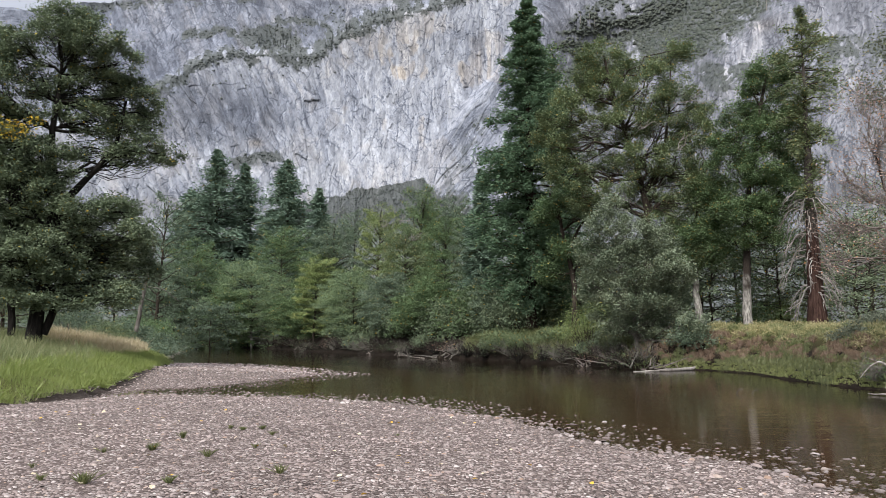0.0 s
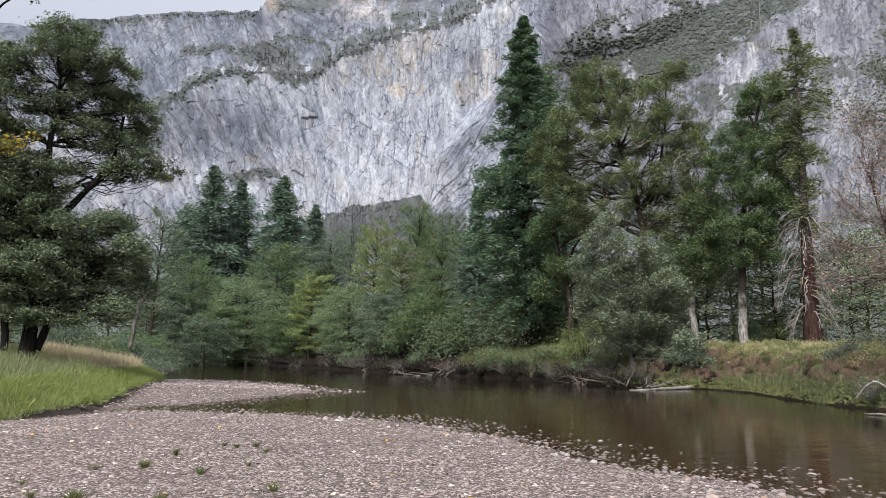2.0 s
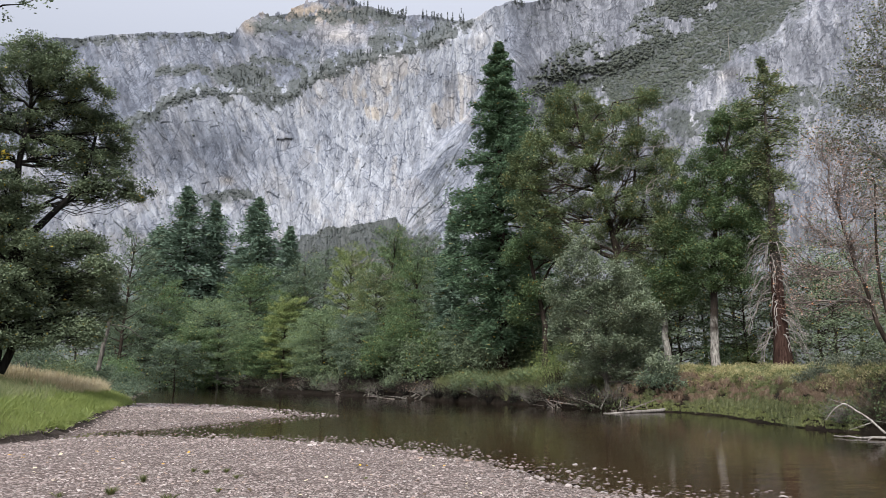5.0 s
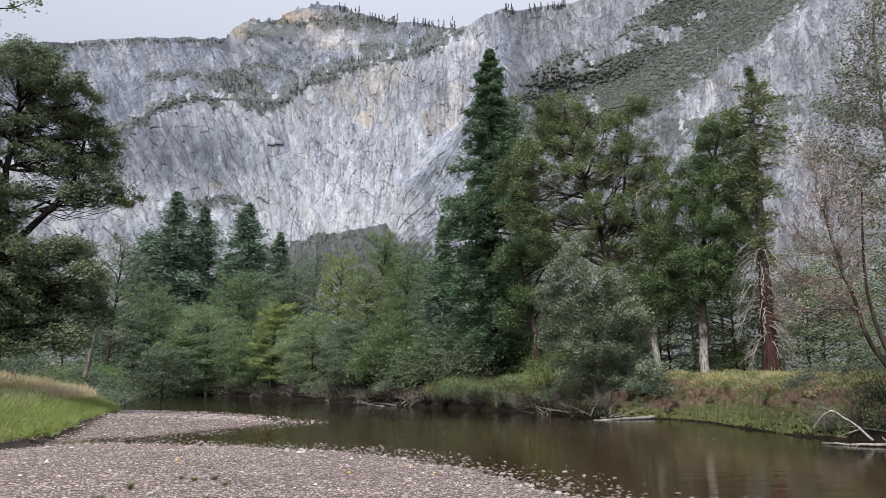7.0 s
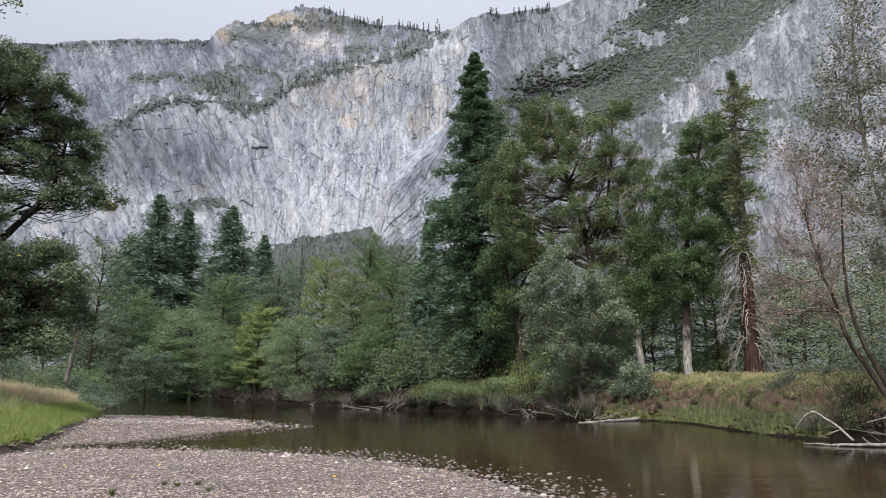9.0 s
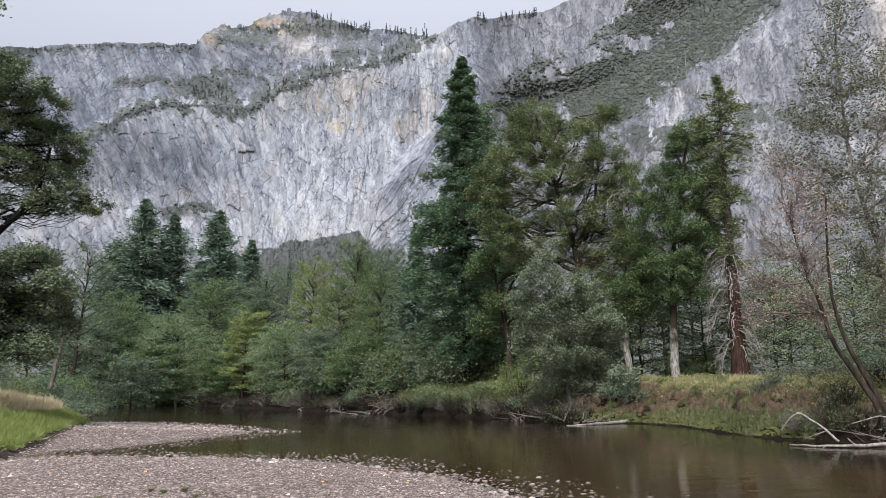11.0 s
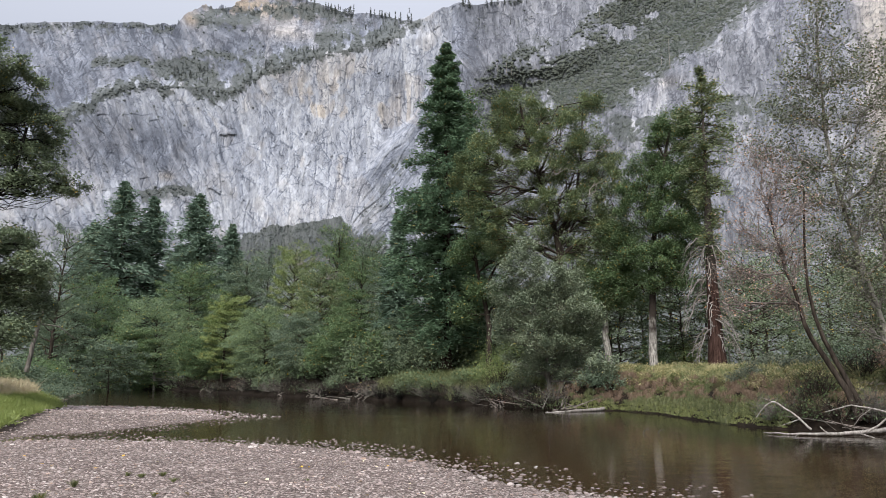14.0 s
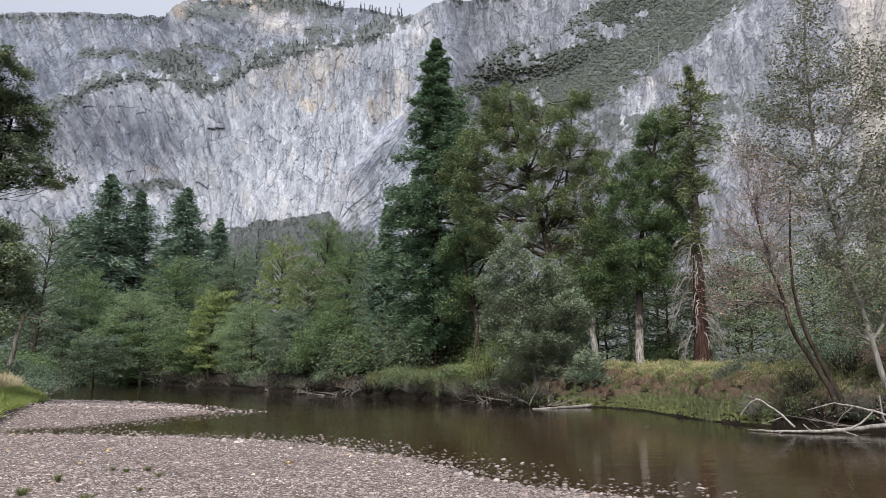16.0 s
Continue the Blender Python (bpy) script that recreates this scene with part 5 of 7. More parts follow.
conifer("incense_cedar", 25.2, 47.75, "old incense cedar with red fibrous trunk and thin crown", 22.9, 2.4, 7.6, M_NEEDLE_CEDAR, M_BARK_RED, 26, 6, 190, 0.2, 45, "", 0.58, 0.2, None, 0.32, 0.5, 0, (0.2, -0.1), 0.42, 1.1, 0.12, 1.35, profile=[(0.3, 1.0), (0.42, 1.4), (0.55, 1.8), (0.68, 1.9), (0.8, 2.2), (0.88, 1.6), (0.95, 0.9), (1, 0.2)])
# trees of the near bank
broadleaf("meadow_cottonwood", -23.3, 39.8, "big dark cottonwood leaning over the grassy bank",
          [(-1.7, -0.5, 17.5, 1.5, 1.3, 0.9), (0.6, 0.3, 18.5, 1.9, 1.7, 1.3), (2.5, 0.3, 18.2, 1.7, 1.5, 1.2), (3.6, 1.3, 17, 1.4, 1.3, 1), (1.3, 1.9, 15.8, 2.1, 1.9, 1.3), (-0.5, 0.5, 15.6, 1.4, 1.3, 1), (3.2, 2.8, 14.9, 1.7, 1.5, 0.9), (5.1, 2.3, 15.2, 1.1, 1, 0.4), (1.9, 1.4, 13.5, 1.8, 1.6, 1), (3.7, 2.6, 13.2, 1.5, 1.3, 0.7), (4.9, 2.8, 12.2, 1.4, 1.3, 0.7), (6, 3.3, 11.8, 0.9, 1, 0.4), (2.9, 1.6, 11.7, 1, 1, 0.5), (4.2, 2.4, 11.2, 0.9, 1, 0.4), (1, 0.8, 11.3, 1, 1, 0.5), (-0.8, -1, 8.5, 1.5, 1.4, 1), (1.7, 1.9, 6.6, 1.4, 1.3, 0.9), (3, 2.7, 8.4, 1.5, 1.4, 0.6), (4.2, 1.4, 7.9, 1.3, 1.1, 0.6), (4, 3.2, 6.6, 1.5, 1.4, 0.7), (2.6, 2.6, 5.7, 1.8, 1.6, 0.9), (4.5, 2.6, 5.1, 1.2, 1.1, 0.7), (1.6, -0.1, 4.6, 1.4, 1.3, 0.8), (3.4, 2.7, 4.1, 1.5, 1.4, 0.7), (0.1, -0.9, 4.9, 1.5, 1.4, 1.1), (-1.1, 0.3, 5.7, 1.4, 1.3, 1.4), (-0.8, -0.2, 3.2, 1.2, 1.1, 1.1), (0.9, -0.4, 3, 1.4, 1.3, 0.8), (2.4, 0.7, 2.7, 1.2, 1.1, 0.6), (-3.2, -1.7, 14.4, 2, 1.8, 1.7), (-2.7, -1.5, 5.6, 2, 1.8, 2), (-0.8, 0.1, 9.5, 1.5, 1.4, 0.9), (0.3, 1.1, 7.8, 1.4, 1.3, 1), (1.9, 0.4, 7.6, 1.7, 1.5, 0.7), (1.5, -0.4, 5.6, 1.7, 1.5, 1), (3.7, 3, 5.7, 1.7, 1.5, 0.8), (4.9, 1.6, 6.5, 1.2, 1.1, 0.7), (2.9, 2.5, 3.3, 1.7, 1.5, 0.7), (4.2, 1.4, 3, 1.3, 1.2, 0.7), (-0.4, 0.6, 6.4, 1.7, 1.5, 1.2), (5.1, 3, 4.5, 1, 1, 0.6), (5.1, 3.1, 14, 0.8, 1, 0.4), (0.8, 0.5, 19.8, 1.4, 1.3, 0.7), (4, 2.6, 16, 0.9, 1, 0.5), (-0.4, -0.6, 13.4, 0.9, 1, 0.5), (-0.2, 0.4, 9.8, 1.3, 1.2, 0.8), (-1.3, -0.8, 10, 1.2, 1.1, 1), (0.6, -0.3, 8.8, 1, 1, 0.7), (-1.8, -1.7, 14.4, 1.2, 1.1, 1.3), (-2.1, -0.5, 16.7, 1.4, 1.3, 1.2), (-1.6, -0.4, 12.3, 1, 1, 0.8), (-1, 0.3, 7, 1.4, 1.3, 1.1), (2.7, 1.1, 6.7, 1.3, 1.2, 0.7), (1.1, 0.9, 3.6, 1.3, 1.2, 0.7), (0.1, -0.3, 11, 1.2, 1.1, 0.9), (-1.2, -0.8, 11.1, 1.3, 1.2, 1), (-2.3, -1.2, 11.8, 1.4, 1.3, 1.1), (-2.3, -1.1, 9.3, 1.5, 1.4, 1.2), (0.8, 0.2, 9.9, 1, 1, 0.7)],
          [(0.3, 0.1, -0.3), (0.5, 0.3, 4.2), (0.7, 0.4, 6.9), (1, 0.5, 8.6), (0.5, 0.2, 11.5), (0.7, 0.4, 16)], M_LEAF_DARK, M_BARK_BLACK, 1520, 150, 0.15, 0.29, 46, "", 0.42, shell=0.55, tall=1.15, turned=((-1.4, -3.0, 12.0, 1.5, 0.6, 0.7), (0.3, -2.9, 11.6, 1.3, 0.6, 0.6), (-2.6, -3.0, 13.0, 1.2, 0.6, 1.0), (1.2, -2.6, 12.2, 0.7, 0.5, 0.35)), flat=0.6, tri=True,
          boles=(([(0.8, 0.4, 7), (1.2, 0.7, 8.4), (2, 1.1, 9.5), (2.9, 1.5, 10.7), (3.5, 1.8, 12), (3.9, 2, 14.9)], 0.26, 0.08), ([(-0.6, -0.4, 0.6), (-0.8, -0.5, 3.9), (-1, -0.6, 7.7), (-1, -0.6, 11.3)], 0.2, 0.1),
                 ([(0.7, 0.4, 0.7), (1.3, 0.7, 2.7), (2.1, 1.1, 5), (2.4, 1.3, 7)], 0.24, 0.1), ([(0.7, 0.4, 8.9), (1.4, 0.8, 10), (2.2, 1.2, 10.7), (2.6, 1.4, 11)], 0.12, 0.05)))
broadleaf("leaning_tree", 19.75, 26.45, "thin leaning tree with bare grey-brown twigs",
          [(-1.6, 1.4, 10.2, 1.2, 0.9, 1.1), (-2.4, 1.1, 9.3, 1.2, 0.9, 1.1), (-1.3, 0.3, 8.6, 1.1, 0.8, 0.9), (-3.1, 2, 7.8, 1.1, 0.8, 1.1), (-2.1, 1, 7.2, 1.2, 0.9, 1.1), (-3.4, 2.8, 6.1, 1.1, 0.8, 0.9), (-2.4, 1.1, 5.3, 1.2, 0.9, 0.9), (-3.8, 2.5, 4.6, 0.8, 0.8, 0.7), (-1.2, 1.2, 6.6, 0.9, 0.8, 0.9), (-2.7, 1.7, 11.1, 0.8, 0.8, 0.8), (-1.4, 1.5, 4.7, 0.9, 0.8, 0.8)],
          [(-0, 0, -0.2), (-0.3, 0.2, 1), (-0.8, 0.6, 2.2), (-1.3, 0.9, 3.3), (-1.6, 1.1, 5), (-1.9, 1.3, 6.4), (-2.2, 1.5, 8.7)], M_LEAF_DRY, M_BARK_TWIG, 560, 9, 0.09, 0.4, 47, "", 0.14, z=0.8, trunk_mat=M_BARK_DARK, shell=0.2, boles=(([(0.2, -0.2, -0.1), (-0.1, 0.1, 1), (-0.5, 0.4, 2.2), (-1, 0.7, 3.4), (-1.2, 0.8, 5.2), (-1.2, 0.8, 7.1), (-1, 0.7, 9.3)], 0.13, 0.03),))
broadleaf("thin_leaved_cottonwood", 21.7, 26.2, "tall thin-leaved cottonwood with pale slender limbs",
          [(-1.5, 1.1, 16.2, 1.3, 0.9, 1.1), (-2.1, 1.2, 14.4, 1.4, 1, 1), (-0.9, 0.6, 14.4, 1.2, 0.9, 1.1), (-2.8, 1.4, 12.9, 1.3, 0.9, 1), (-1.5, 1.1, 12.4, 1.4, 1, 1), (-0.3, -0.2, 12.4, 1.2, 0.9, 1.1), (-3.3, 2.9, 11.4, 1.1, 0.8, 0.9), (-2.2, 2.2, 10.7, 1.4, 1, 1), (-1, 0.8, 10.2, 1.3, 0.9, 1), (0, -0.6, 10.3, 1.1, 0.8, 1.1), (-2.5, 1.5, 8.9, 1.3, 0.9, 1), (-1.4, 0.7, 8.5, 1.3, 0.9, 1), (-0.3, -0.2, 8.1, 1.2, 0.9, 1.1), (-1.9, 1, 6.8, 1.3, 0.9, 1), (-0.7, 1.2, 6.4, 1.3, 0.9, 1), (-0.2, -0.4, 5.2, 1.1, 0.8, 1), (-1.5, 0.5, 5.1, 1.1, 0.8, 0.9), (0.3, 0.2, 14.5, 1, 0.8, 1.1), (-1.2, 1, 18.3, 1.1, 0.8, 1.2), (-0.1, 0.7, 3.3, 1, 0.8, 0.9), (-1.1, 0.8, 3.4, 1, 0.8, 0.8), (1.2, -0.2, 9.3, 1.6, 1.2, 2.2), (1.2, -0.7, 5.5, 1.6, 1.2, 1.9), (1.2, -0.5, 13.5, 1.4, 1, 1.6)],
          [(0, -0, 0.4), (-0.2, 0.1, 1.3), (-0.6, 0.5, 4.2), (-1.1, 0.9, 7.5), (-1.5, 1.2, 11.1), (-1.5, 1.2, 15.1), (-1.4, 1.1, 17.5)], M_LEAF_SPARSE, M_BARK_SMOOTH, 900, 44, 0.105, 0.36, 48, "", 0.13, tall=1.3, z=1.2, shell=0.2)
broadleaf("tall_sparse_cottonwood", 12.4, 77.0, "tall thin cottonwood showing sparse twigs behind a pine", [(0, 0, 31, 1.3, 1.3, 2.2), (0.8, 0, 27, 1.7, 1.6, 2.2), (-0.4, 0, 23, 1.9, 1.8, 2.2), (0.8, 0, 18.5, 2.4, 2.2, 2.6), (0.2, 0, 13.5, 2.8, 2.6, 2.8), (0.5, 0, 8.5, 2.8, 2.6, 2.8)], [(0, 0, -0.3), (0.2, 0, 12), (0.1, 0, 32)], M_LEAF_GREEN, M_BARK_DARK, 200, 70, 0.27, 0.6, 49, "", 0.3)


broadleaf("forked_oak", 8.0, 61.4, "dark oak with a forked bare trunk behind the bushes",
          [(3.2, 0.2, 12.3, 1.7, 1.6, 1.1), (1.4, -0.1, 11, 1.5, 1.3, 1.1), (4.3, -1.4, 11, 1.4, 1.2, 1), (2.3, -0.8, 7.8, 1.2, 1.1, 0.9), (4.3, 0.1, 7.2, 1.2, 1.1, 1), (1.3, 0.6, 5.8, 1.2, 1.1, 0.9)],
          [(3.3, -0.4, -0), (3.3, -0.4, 4.8), (2.8, -0.4, 7.8), (2.2, -0.2, 10.8), (1.4, -0.1, 12.8)], M_LEAF_GREEN, M_BARK_DARK, 140, 120, 0.18, 0.4, 50, "", 0.28, z=2.2, tri=True, boles=(([(3, -0.4, 7.2), (3.7, -0.5, 9.2), (4.6, -0.7, 10.5)], 0.16, 0.06),))


def dead_twigs(tree, places, seed, n=5):
    """Bare bleached twigs that stand out of a crown."""
    r = np.random.default_rng(seed)
    for q in places:
        for i in range(n):
            g = Geo()
            a = np.array(q, float)
            b = a + r.normal(0, [0.9, 0.5, 0.6]) + [0, -0.4, 0.3]
            line = bent(r, a, b, 5, 0.1)
            tube(g, line, np.linspace(0.035, 0.008, 5), 4)
            tube(g, bent(r, line[2], line[2] + r.normal(0, 0.4, 3), 3, 0.1), np.linspace(0.018, 0.006, 3), 4)
            part("dead_twig", g, M_DEADWOOD, tree, "bleached bare twig", True)


for o in list(scene.objects):
    if o.name == "cottonwood":
        dead_twigs(o, [(1.8, -3.0, 14.0), (-2.6, -2.8, 10.0), (3.0, -2.4, 18.0), (-0.6, -2.8, 15.8)], 81)
    elif o.name == "riverside_tree.007":
        dead_twigs(o, [(-2.2, -3.2, 15.0), (-0.4, -3.6, 15.6), (1.2, -3.4, 13.0)], 82, 7)

# the top bough of the meadow cottonwood that reaches over
for o in list(scene.objects):
    if o.name == "meadow_cottonwood":
        g, w, r = Geo(), Geo(), np.random.default_rng(83)
        line = bent(r, (-6.5, 0, 17.5), (1.2, -0.4, 22.7), 7, 0.04, -0.1)
        tube(w, line, np.linspace(0.12, 0.015, 7), 5)
        c = np.concatenate([line[4:][r.integers(0, 3, 5)] + r.normal(0, 0.35, (5, 3)), line[6:] + r.normal(0, 0.3, (3, 3))])
        rep = np.repeat(np.arange(len(c)), 26)
        add_leaves(g, r, c[rep] + r.normal(0, 0.22, (len(rep), 3)), 0.2, 0.12, None, 0.15, 0.5)
        part("limb", w, M_BARK_BLACK, o, "", True)
        tagged(part("top_spray", g, M_LEAF_DARK, o), kind="stuff")

# ---- bushes, grass and herbs ----
def bush(name, x, y, label, h, r, leaf, n=40, per=60, size=0.14, seed=1, group="", z=None, stems=7, lift=0.35):
    """Many thin stems from one foot, each with its tuft of leaves."""
    rng = np.random.default_rng(seed)
    root = tree_base(name, x, y, label, "bush", group, z)
    leaves, wood = Geo(), Geo()
    if r > 2.9:
        n, per = int(n * 1.5), int(per * 1.25)
    a = rng.uniform(0, 2 * np.pi, n)
    d = r * np.sqrt(rng.uniform(0, 1, n))
    top = h * (0.25 + 0.75 * np.sqrt(np.maximum(0, 1 - (d / r) ** 2))) * rng.uniform(lift, 1.0, n)
    q = np.stack([np.cos(a) * d, np.sin(a) * d, top], 1)
    for w in q:
        tube(wood, bent(rng, [w[0] * 0.15, w[1] * 0.15, 0], w, 4, 0.08), np.linspace(0.007 * h + 0.008, 0.005, 4), 3)
    rep = np.repeat(np.arange(n), rng.integers(per // 2, per * 3 // 2, n))
    add_leaves(leaves, rng, q[rep] + rng.normal(0, 0.16 * (h + r) / 2, (len(rep), 3)) * [1, 1, 0.8], size, size * 0.55, None, 0.15, 0.6, True)
    tagged(part("stemwork", wood, M_BARK_DARK, root, "", True), kind="stuff")
    part("foliage", leaves, leaf, root)
    return root


BUSHES = [
    (9.6, 60.5, 3.6, 2.6, M_LEAF_OLIVE, "olive willow bush at the foot of the bank"), (11.2, 55.5, 4.6, 2.2, M_LEAF_LIME, "yellowish bush on the river bank"),
    (5.6, 66.0, 2.6, 2.4, M_LEAF_OLIVE, "dull olive bush on the bank"), (7.6, 62.6, 2.2, 2.0, M_LEAF_OLIVE, "low olive bush by the water"),
    (2.4, 70.5, 2.6, 2.4, M_LEAF_DARK, "dark green bush by the water"), (-1.2, 76.5, 3.2, 2.6, M_LEAF_DARK, "dark green willow bush by the water"),
    (-4.6, 80.5, 3.4, 2.8, M_LEAF_GREY, "grey-green willow bush by the water"), (-9.5, 90, 3.6, 3.2, M_LEAF_DARK, "dark green bush hanging to the water"),
    (-13.6, 100, 3.6, 3.4, M_LEAF_DARK, "dark willow bush hanging to the water"), (-18.5, 108, 4.2, 3.8, M_LEAF_GREEN, "green bush hanging to the water"),
    (-24, 121, 4.5, 4.2, M_LEAF_DARK, "dark green bush hanging to the water"), (-29.5, 132.5, 4.5, 4.4, M_LEAF_GREEN, "dark green bush at the river bend"),
    (-40, 143, 4.8, 5, M_LEAF_GREEN, "dark green bush at the river bend"), (-50, 155, 5.2, 5, M_LEAF_GREEN, "dark green bush at the river bend"),
    (16.4, 47.6, 2.2, 1.6, M_LEAF_GREY, "grey-green shrub on the bank edge"),
    (20.2, 35.4, 1.2, 0.9, M_LEAF_SAGE, "silvery sage bush on the grassy bank"),
    (22.5, 34.0, 0.9, 0.9, M_LEAF_SAGE, "silvery sage bush on the grassy bank"), (24, 38.5, 1.3, 1.8, M_LEAF_SAGE, "silvery sage bush on the grassy bank"),
    (-32, 68, 3.2, 2.2, M_LEAF_OLIVE, "rounded olive bush beyond the meadow"), (-36, 80, 3.5, 3, M_LEAF_GREY, "pale grey thicket beyond the meadow"),
    (-30.5, 78, 3.2, 3, M_LEAF_GREY, "pale grey thicket beyond the meadow"), (-40, 95, 5, 4, M_LEAF_GREEN, "grey thicket at the river bend"),
    (-27.5, 68, 2.2, 2.0, M_LEAF_GREY, "grey-green willow bush at the bend"), (-45, 84, 5.5, 4, M_LEAF_GREY, "grey-green thicket beyond the meadow"),
    (27.8, 56, 3.6, 2.2, M_LEAF_LIME, "bright green sapling behind the pale trunks"), (24.6, 56.5, 3.0, 2.0, M_LEAF_GREEN, "green undergrowth behind the pale trunks"),
    (32, 46, 3.4, 2.6, M_LEAF_DARK, "dark undergrowth behind the cedar"), (28, 36, 2.6, 2.2, M_LEAF_GREY, "grey-green undergrowth on the bank"),
    (26.5, 31, 2.4, 2.0, M_LEAF_DRY, "dry twiggy bush on the bank"), (24.5, 28, 2.2, 1.8, M_LEAF_DRY, "dry twiggy bush on the bank"),
    (30, 33.5, 2.8, 2.2, M_LEAF_SAGE, "pale twiggy bush on the bank"), (28, 28.5, 2.4, 2.0, M_LEAF_SAGE, "pale twiggy bush on the bank"), (31, 30, 4.5, 2.6, M_LEAF_GREY, "thin grey-green thicket on the bank"), (34, 36, 5, 3, M_LEAF_GREEN, "green thicket behind the bank"),
]
for i, (x, y, h, r, leaf, label) in enumerate(BUSHES):
    if y > 69 and x > -30:
        continue
    far = y > 58 and x > -32
    bush("bush", x, y, label, h * (0.3 + 0.2 * (i % 3) if far else 0.8), r * (0.75 + 0.12 * (i % 4) if far else 1.0), leaf, 44, 95, 0.0019 * math.hypot(x, y) + 0.03, 300 + i, "bank bushes")


def blades(geo, rng, x, y, h, w, lean=0.35):
    """Three-cornered bent blades of grass standing at x, y."""
    n = len(x)
    z = ground_height(x, y) - 0.02
    a = rng.uniform(0, 2 * np.pi, n)
    tuft_ = fractal(x * 0.9, y * 0.9, 3, 0.6, 17)
    hh, ww = h * rng.uniform(0.5, 1.15, n) * (0.35 + 1.3 * tuft_), w * rng.uniform(0.7, 1.3, n)
    b = np.stack([x, y, z], 1)
    side = np.stack([np.cos(a), np.sin(a), np.zeros(n)], 1) * (ww / 2)[:, None]
    t = b + np.stack([rng.normal(0, lean, n) * hh, rng.normal(0, lean, n) * hh, hh], 1)
    m = b * 0.45 + t * 0.55 + np.stack([np.zeros(n), np.zeros(n), 0.1 * hh], 1)
    v = np.stack([b - side, b + side, m + side * 0.8, t, m - side * 0.8], 1)
    idx = np.arange(5 * n).reshape(n, 5)
    geo.add(v, idx[:, [0, 1, 2, 4]])
    geo.f.append(idx[:, [4, 2, 3]] + geo.n - 5 * n)


def sow(rng, n, box, line, lo, hi, poly=None, clump=0.0, seed=0):
    """Places at a distance lo..hi from a line, on the dry side of the river."""
    x, y = rng.uniform(box[0], box[1], n), rng.uniform(box[2], box[3], n)
    d, _ = polyline_distance(x, y, line)
    d = d + 2.0 * (fractal(x * 0.5, y * 0.5, 3, 0.5, 90 + seed) - 0.5)
    ok = (d > lo) & (d < hi) & ~inside(x, y, RIVER)
    if poly:
        ok &= inside(x, y, poly)
    if clump:
        ok &= fractal(x * 0.7, y * 0.7, 3, 0.5, 70 + seed) > clump
    return x[ok], y[ok]


STRAW = [(-24.5, 42.5), (-19.9, 43.5), (-21.9, 52), (-25, 60), (-31.5, 58)]


def clear_of_straw(pts, share=0.85):
    x, y = pts
    k = inside(x, y, STRAW) & (np.random.default_rng(len(x)).uniform(0, 1, len(x)) < share)
    return x[~k], y[~k]


def in_straw(n, seed):
    r = np.random.default_rng(seed)
    x, y = r.uniform(-34, -19, n), r.uniform(43.5, 63, n)
    k = inside(x, y, STRAW)
    return x[k], y[k]


def grass(name, label, mat, pts, h, w, seed, lean=0.35):
    geo = Geo()
    blades(geo, np.random.default_rng(seed), pts[0], pts[1], h, w, lean)
    return tagged(part(name, geo, mat), label, "grass", "", "stuff")


rng = np.random.default_rng(21)
LEFT, RIGHT = (-42, -14, 18, 80), (10, 34, 14, 58)
grass("lush_grass", "lush bright green sedge along the water", M_GRASS_GREEN, clear_of_straw(sow(rng, 230000, (-28, -11, 16, 66), GRASS, 0.0, 3.4, MEADOW)), 0.42, 0.01, 22, 0.6)
grass("meadow_grass", "tall grey-green meadow grass gone to seed", M_GRASS_MIX, clear_of_straw(sow(rng, 62000, LEFT, GRASS, 2.6, 17.0, MEADOW), 0.96), 0.72, 0.02, 23, 0.45)
grass("straw_grass", "pale straw-coloured dry grass", M_GRASS_STRAW, in_straw(24000, 24), 0.95, 0.04, 24)
BANKSIDE = FAR + [(3000, -120), (3000, 330)]
grass("far_bank_grass", "dull green growth along the far bank", M_GRASS_BANK, sow(rng, 40000, (2, 14, 48, 72), FAR, 0.5, 6.0, BANKSIDE, 0.3, 12), 0.5, 0.04, 28, 0.6)


def mounds(name, label, mat, pts, h, r, leaf, per, seed, thin=0.14):
    """Tussocks: blades that rise from each foot, bend outward and hang."""
    q = np.random.default_rng(seed)
    x, y = pts
    n = len(x)
    c = np.stack([x, y, ground_height(x, y)], 1)
    s = q.uniform(0.5, 1.35, n)
    rep = np.repeat(np.arange(n), per)
    d = unit(q, len(rep)) * q.uniform(0.35, 1.0, (len(rep), 1))
    d[:, 2] = np.abs(d[:, 2])
    o = d * np.stack([r * s[rep], r * s[rep], h * s[rep]], 1)
    geo = Geo()
    ax = d * [1.0, 1.0, 0.9] + [0, 0, 0.35]
    add_leaves(geo, q, c[rep] + o, leaf, leaf * thin, ax, 0.25 * (1 - d[:, 2]), 0.0, True)
    return tagged(part(name, geo, mat), label, "herbs", "", "stuff")




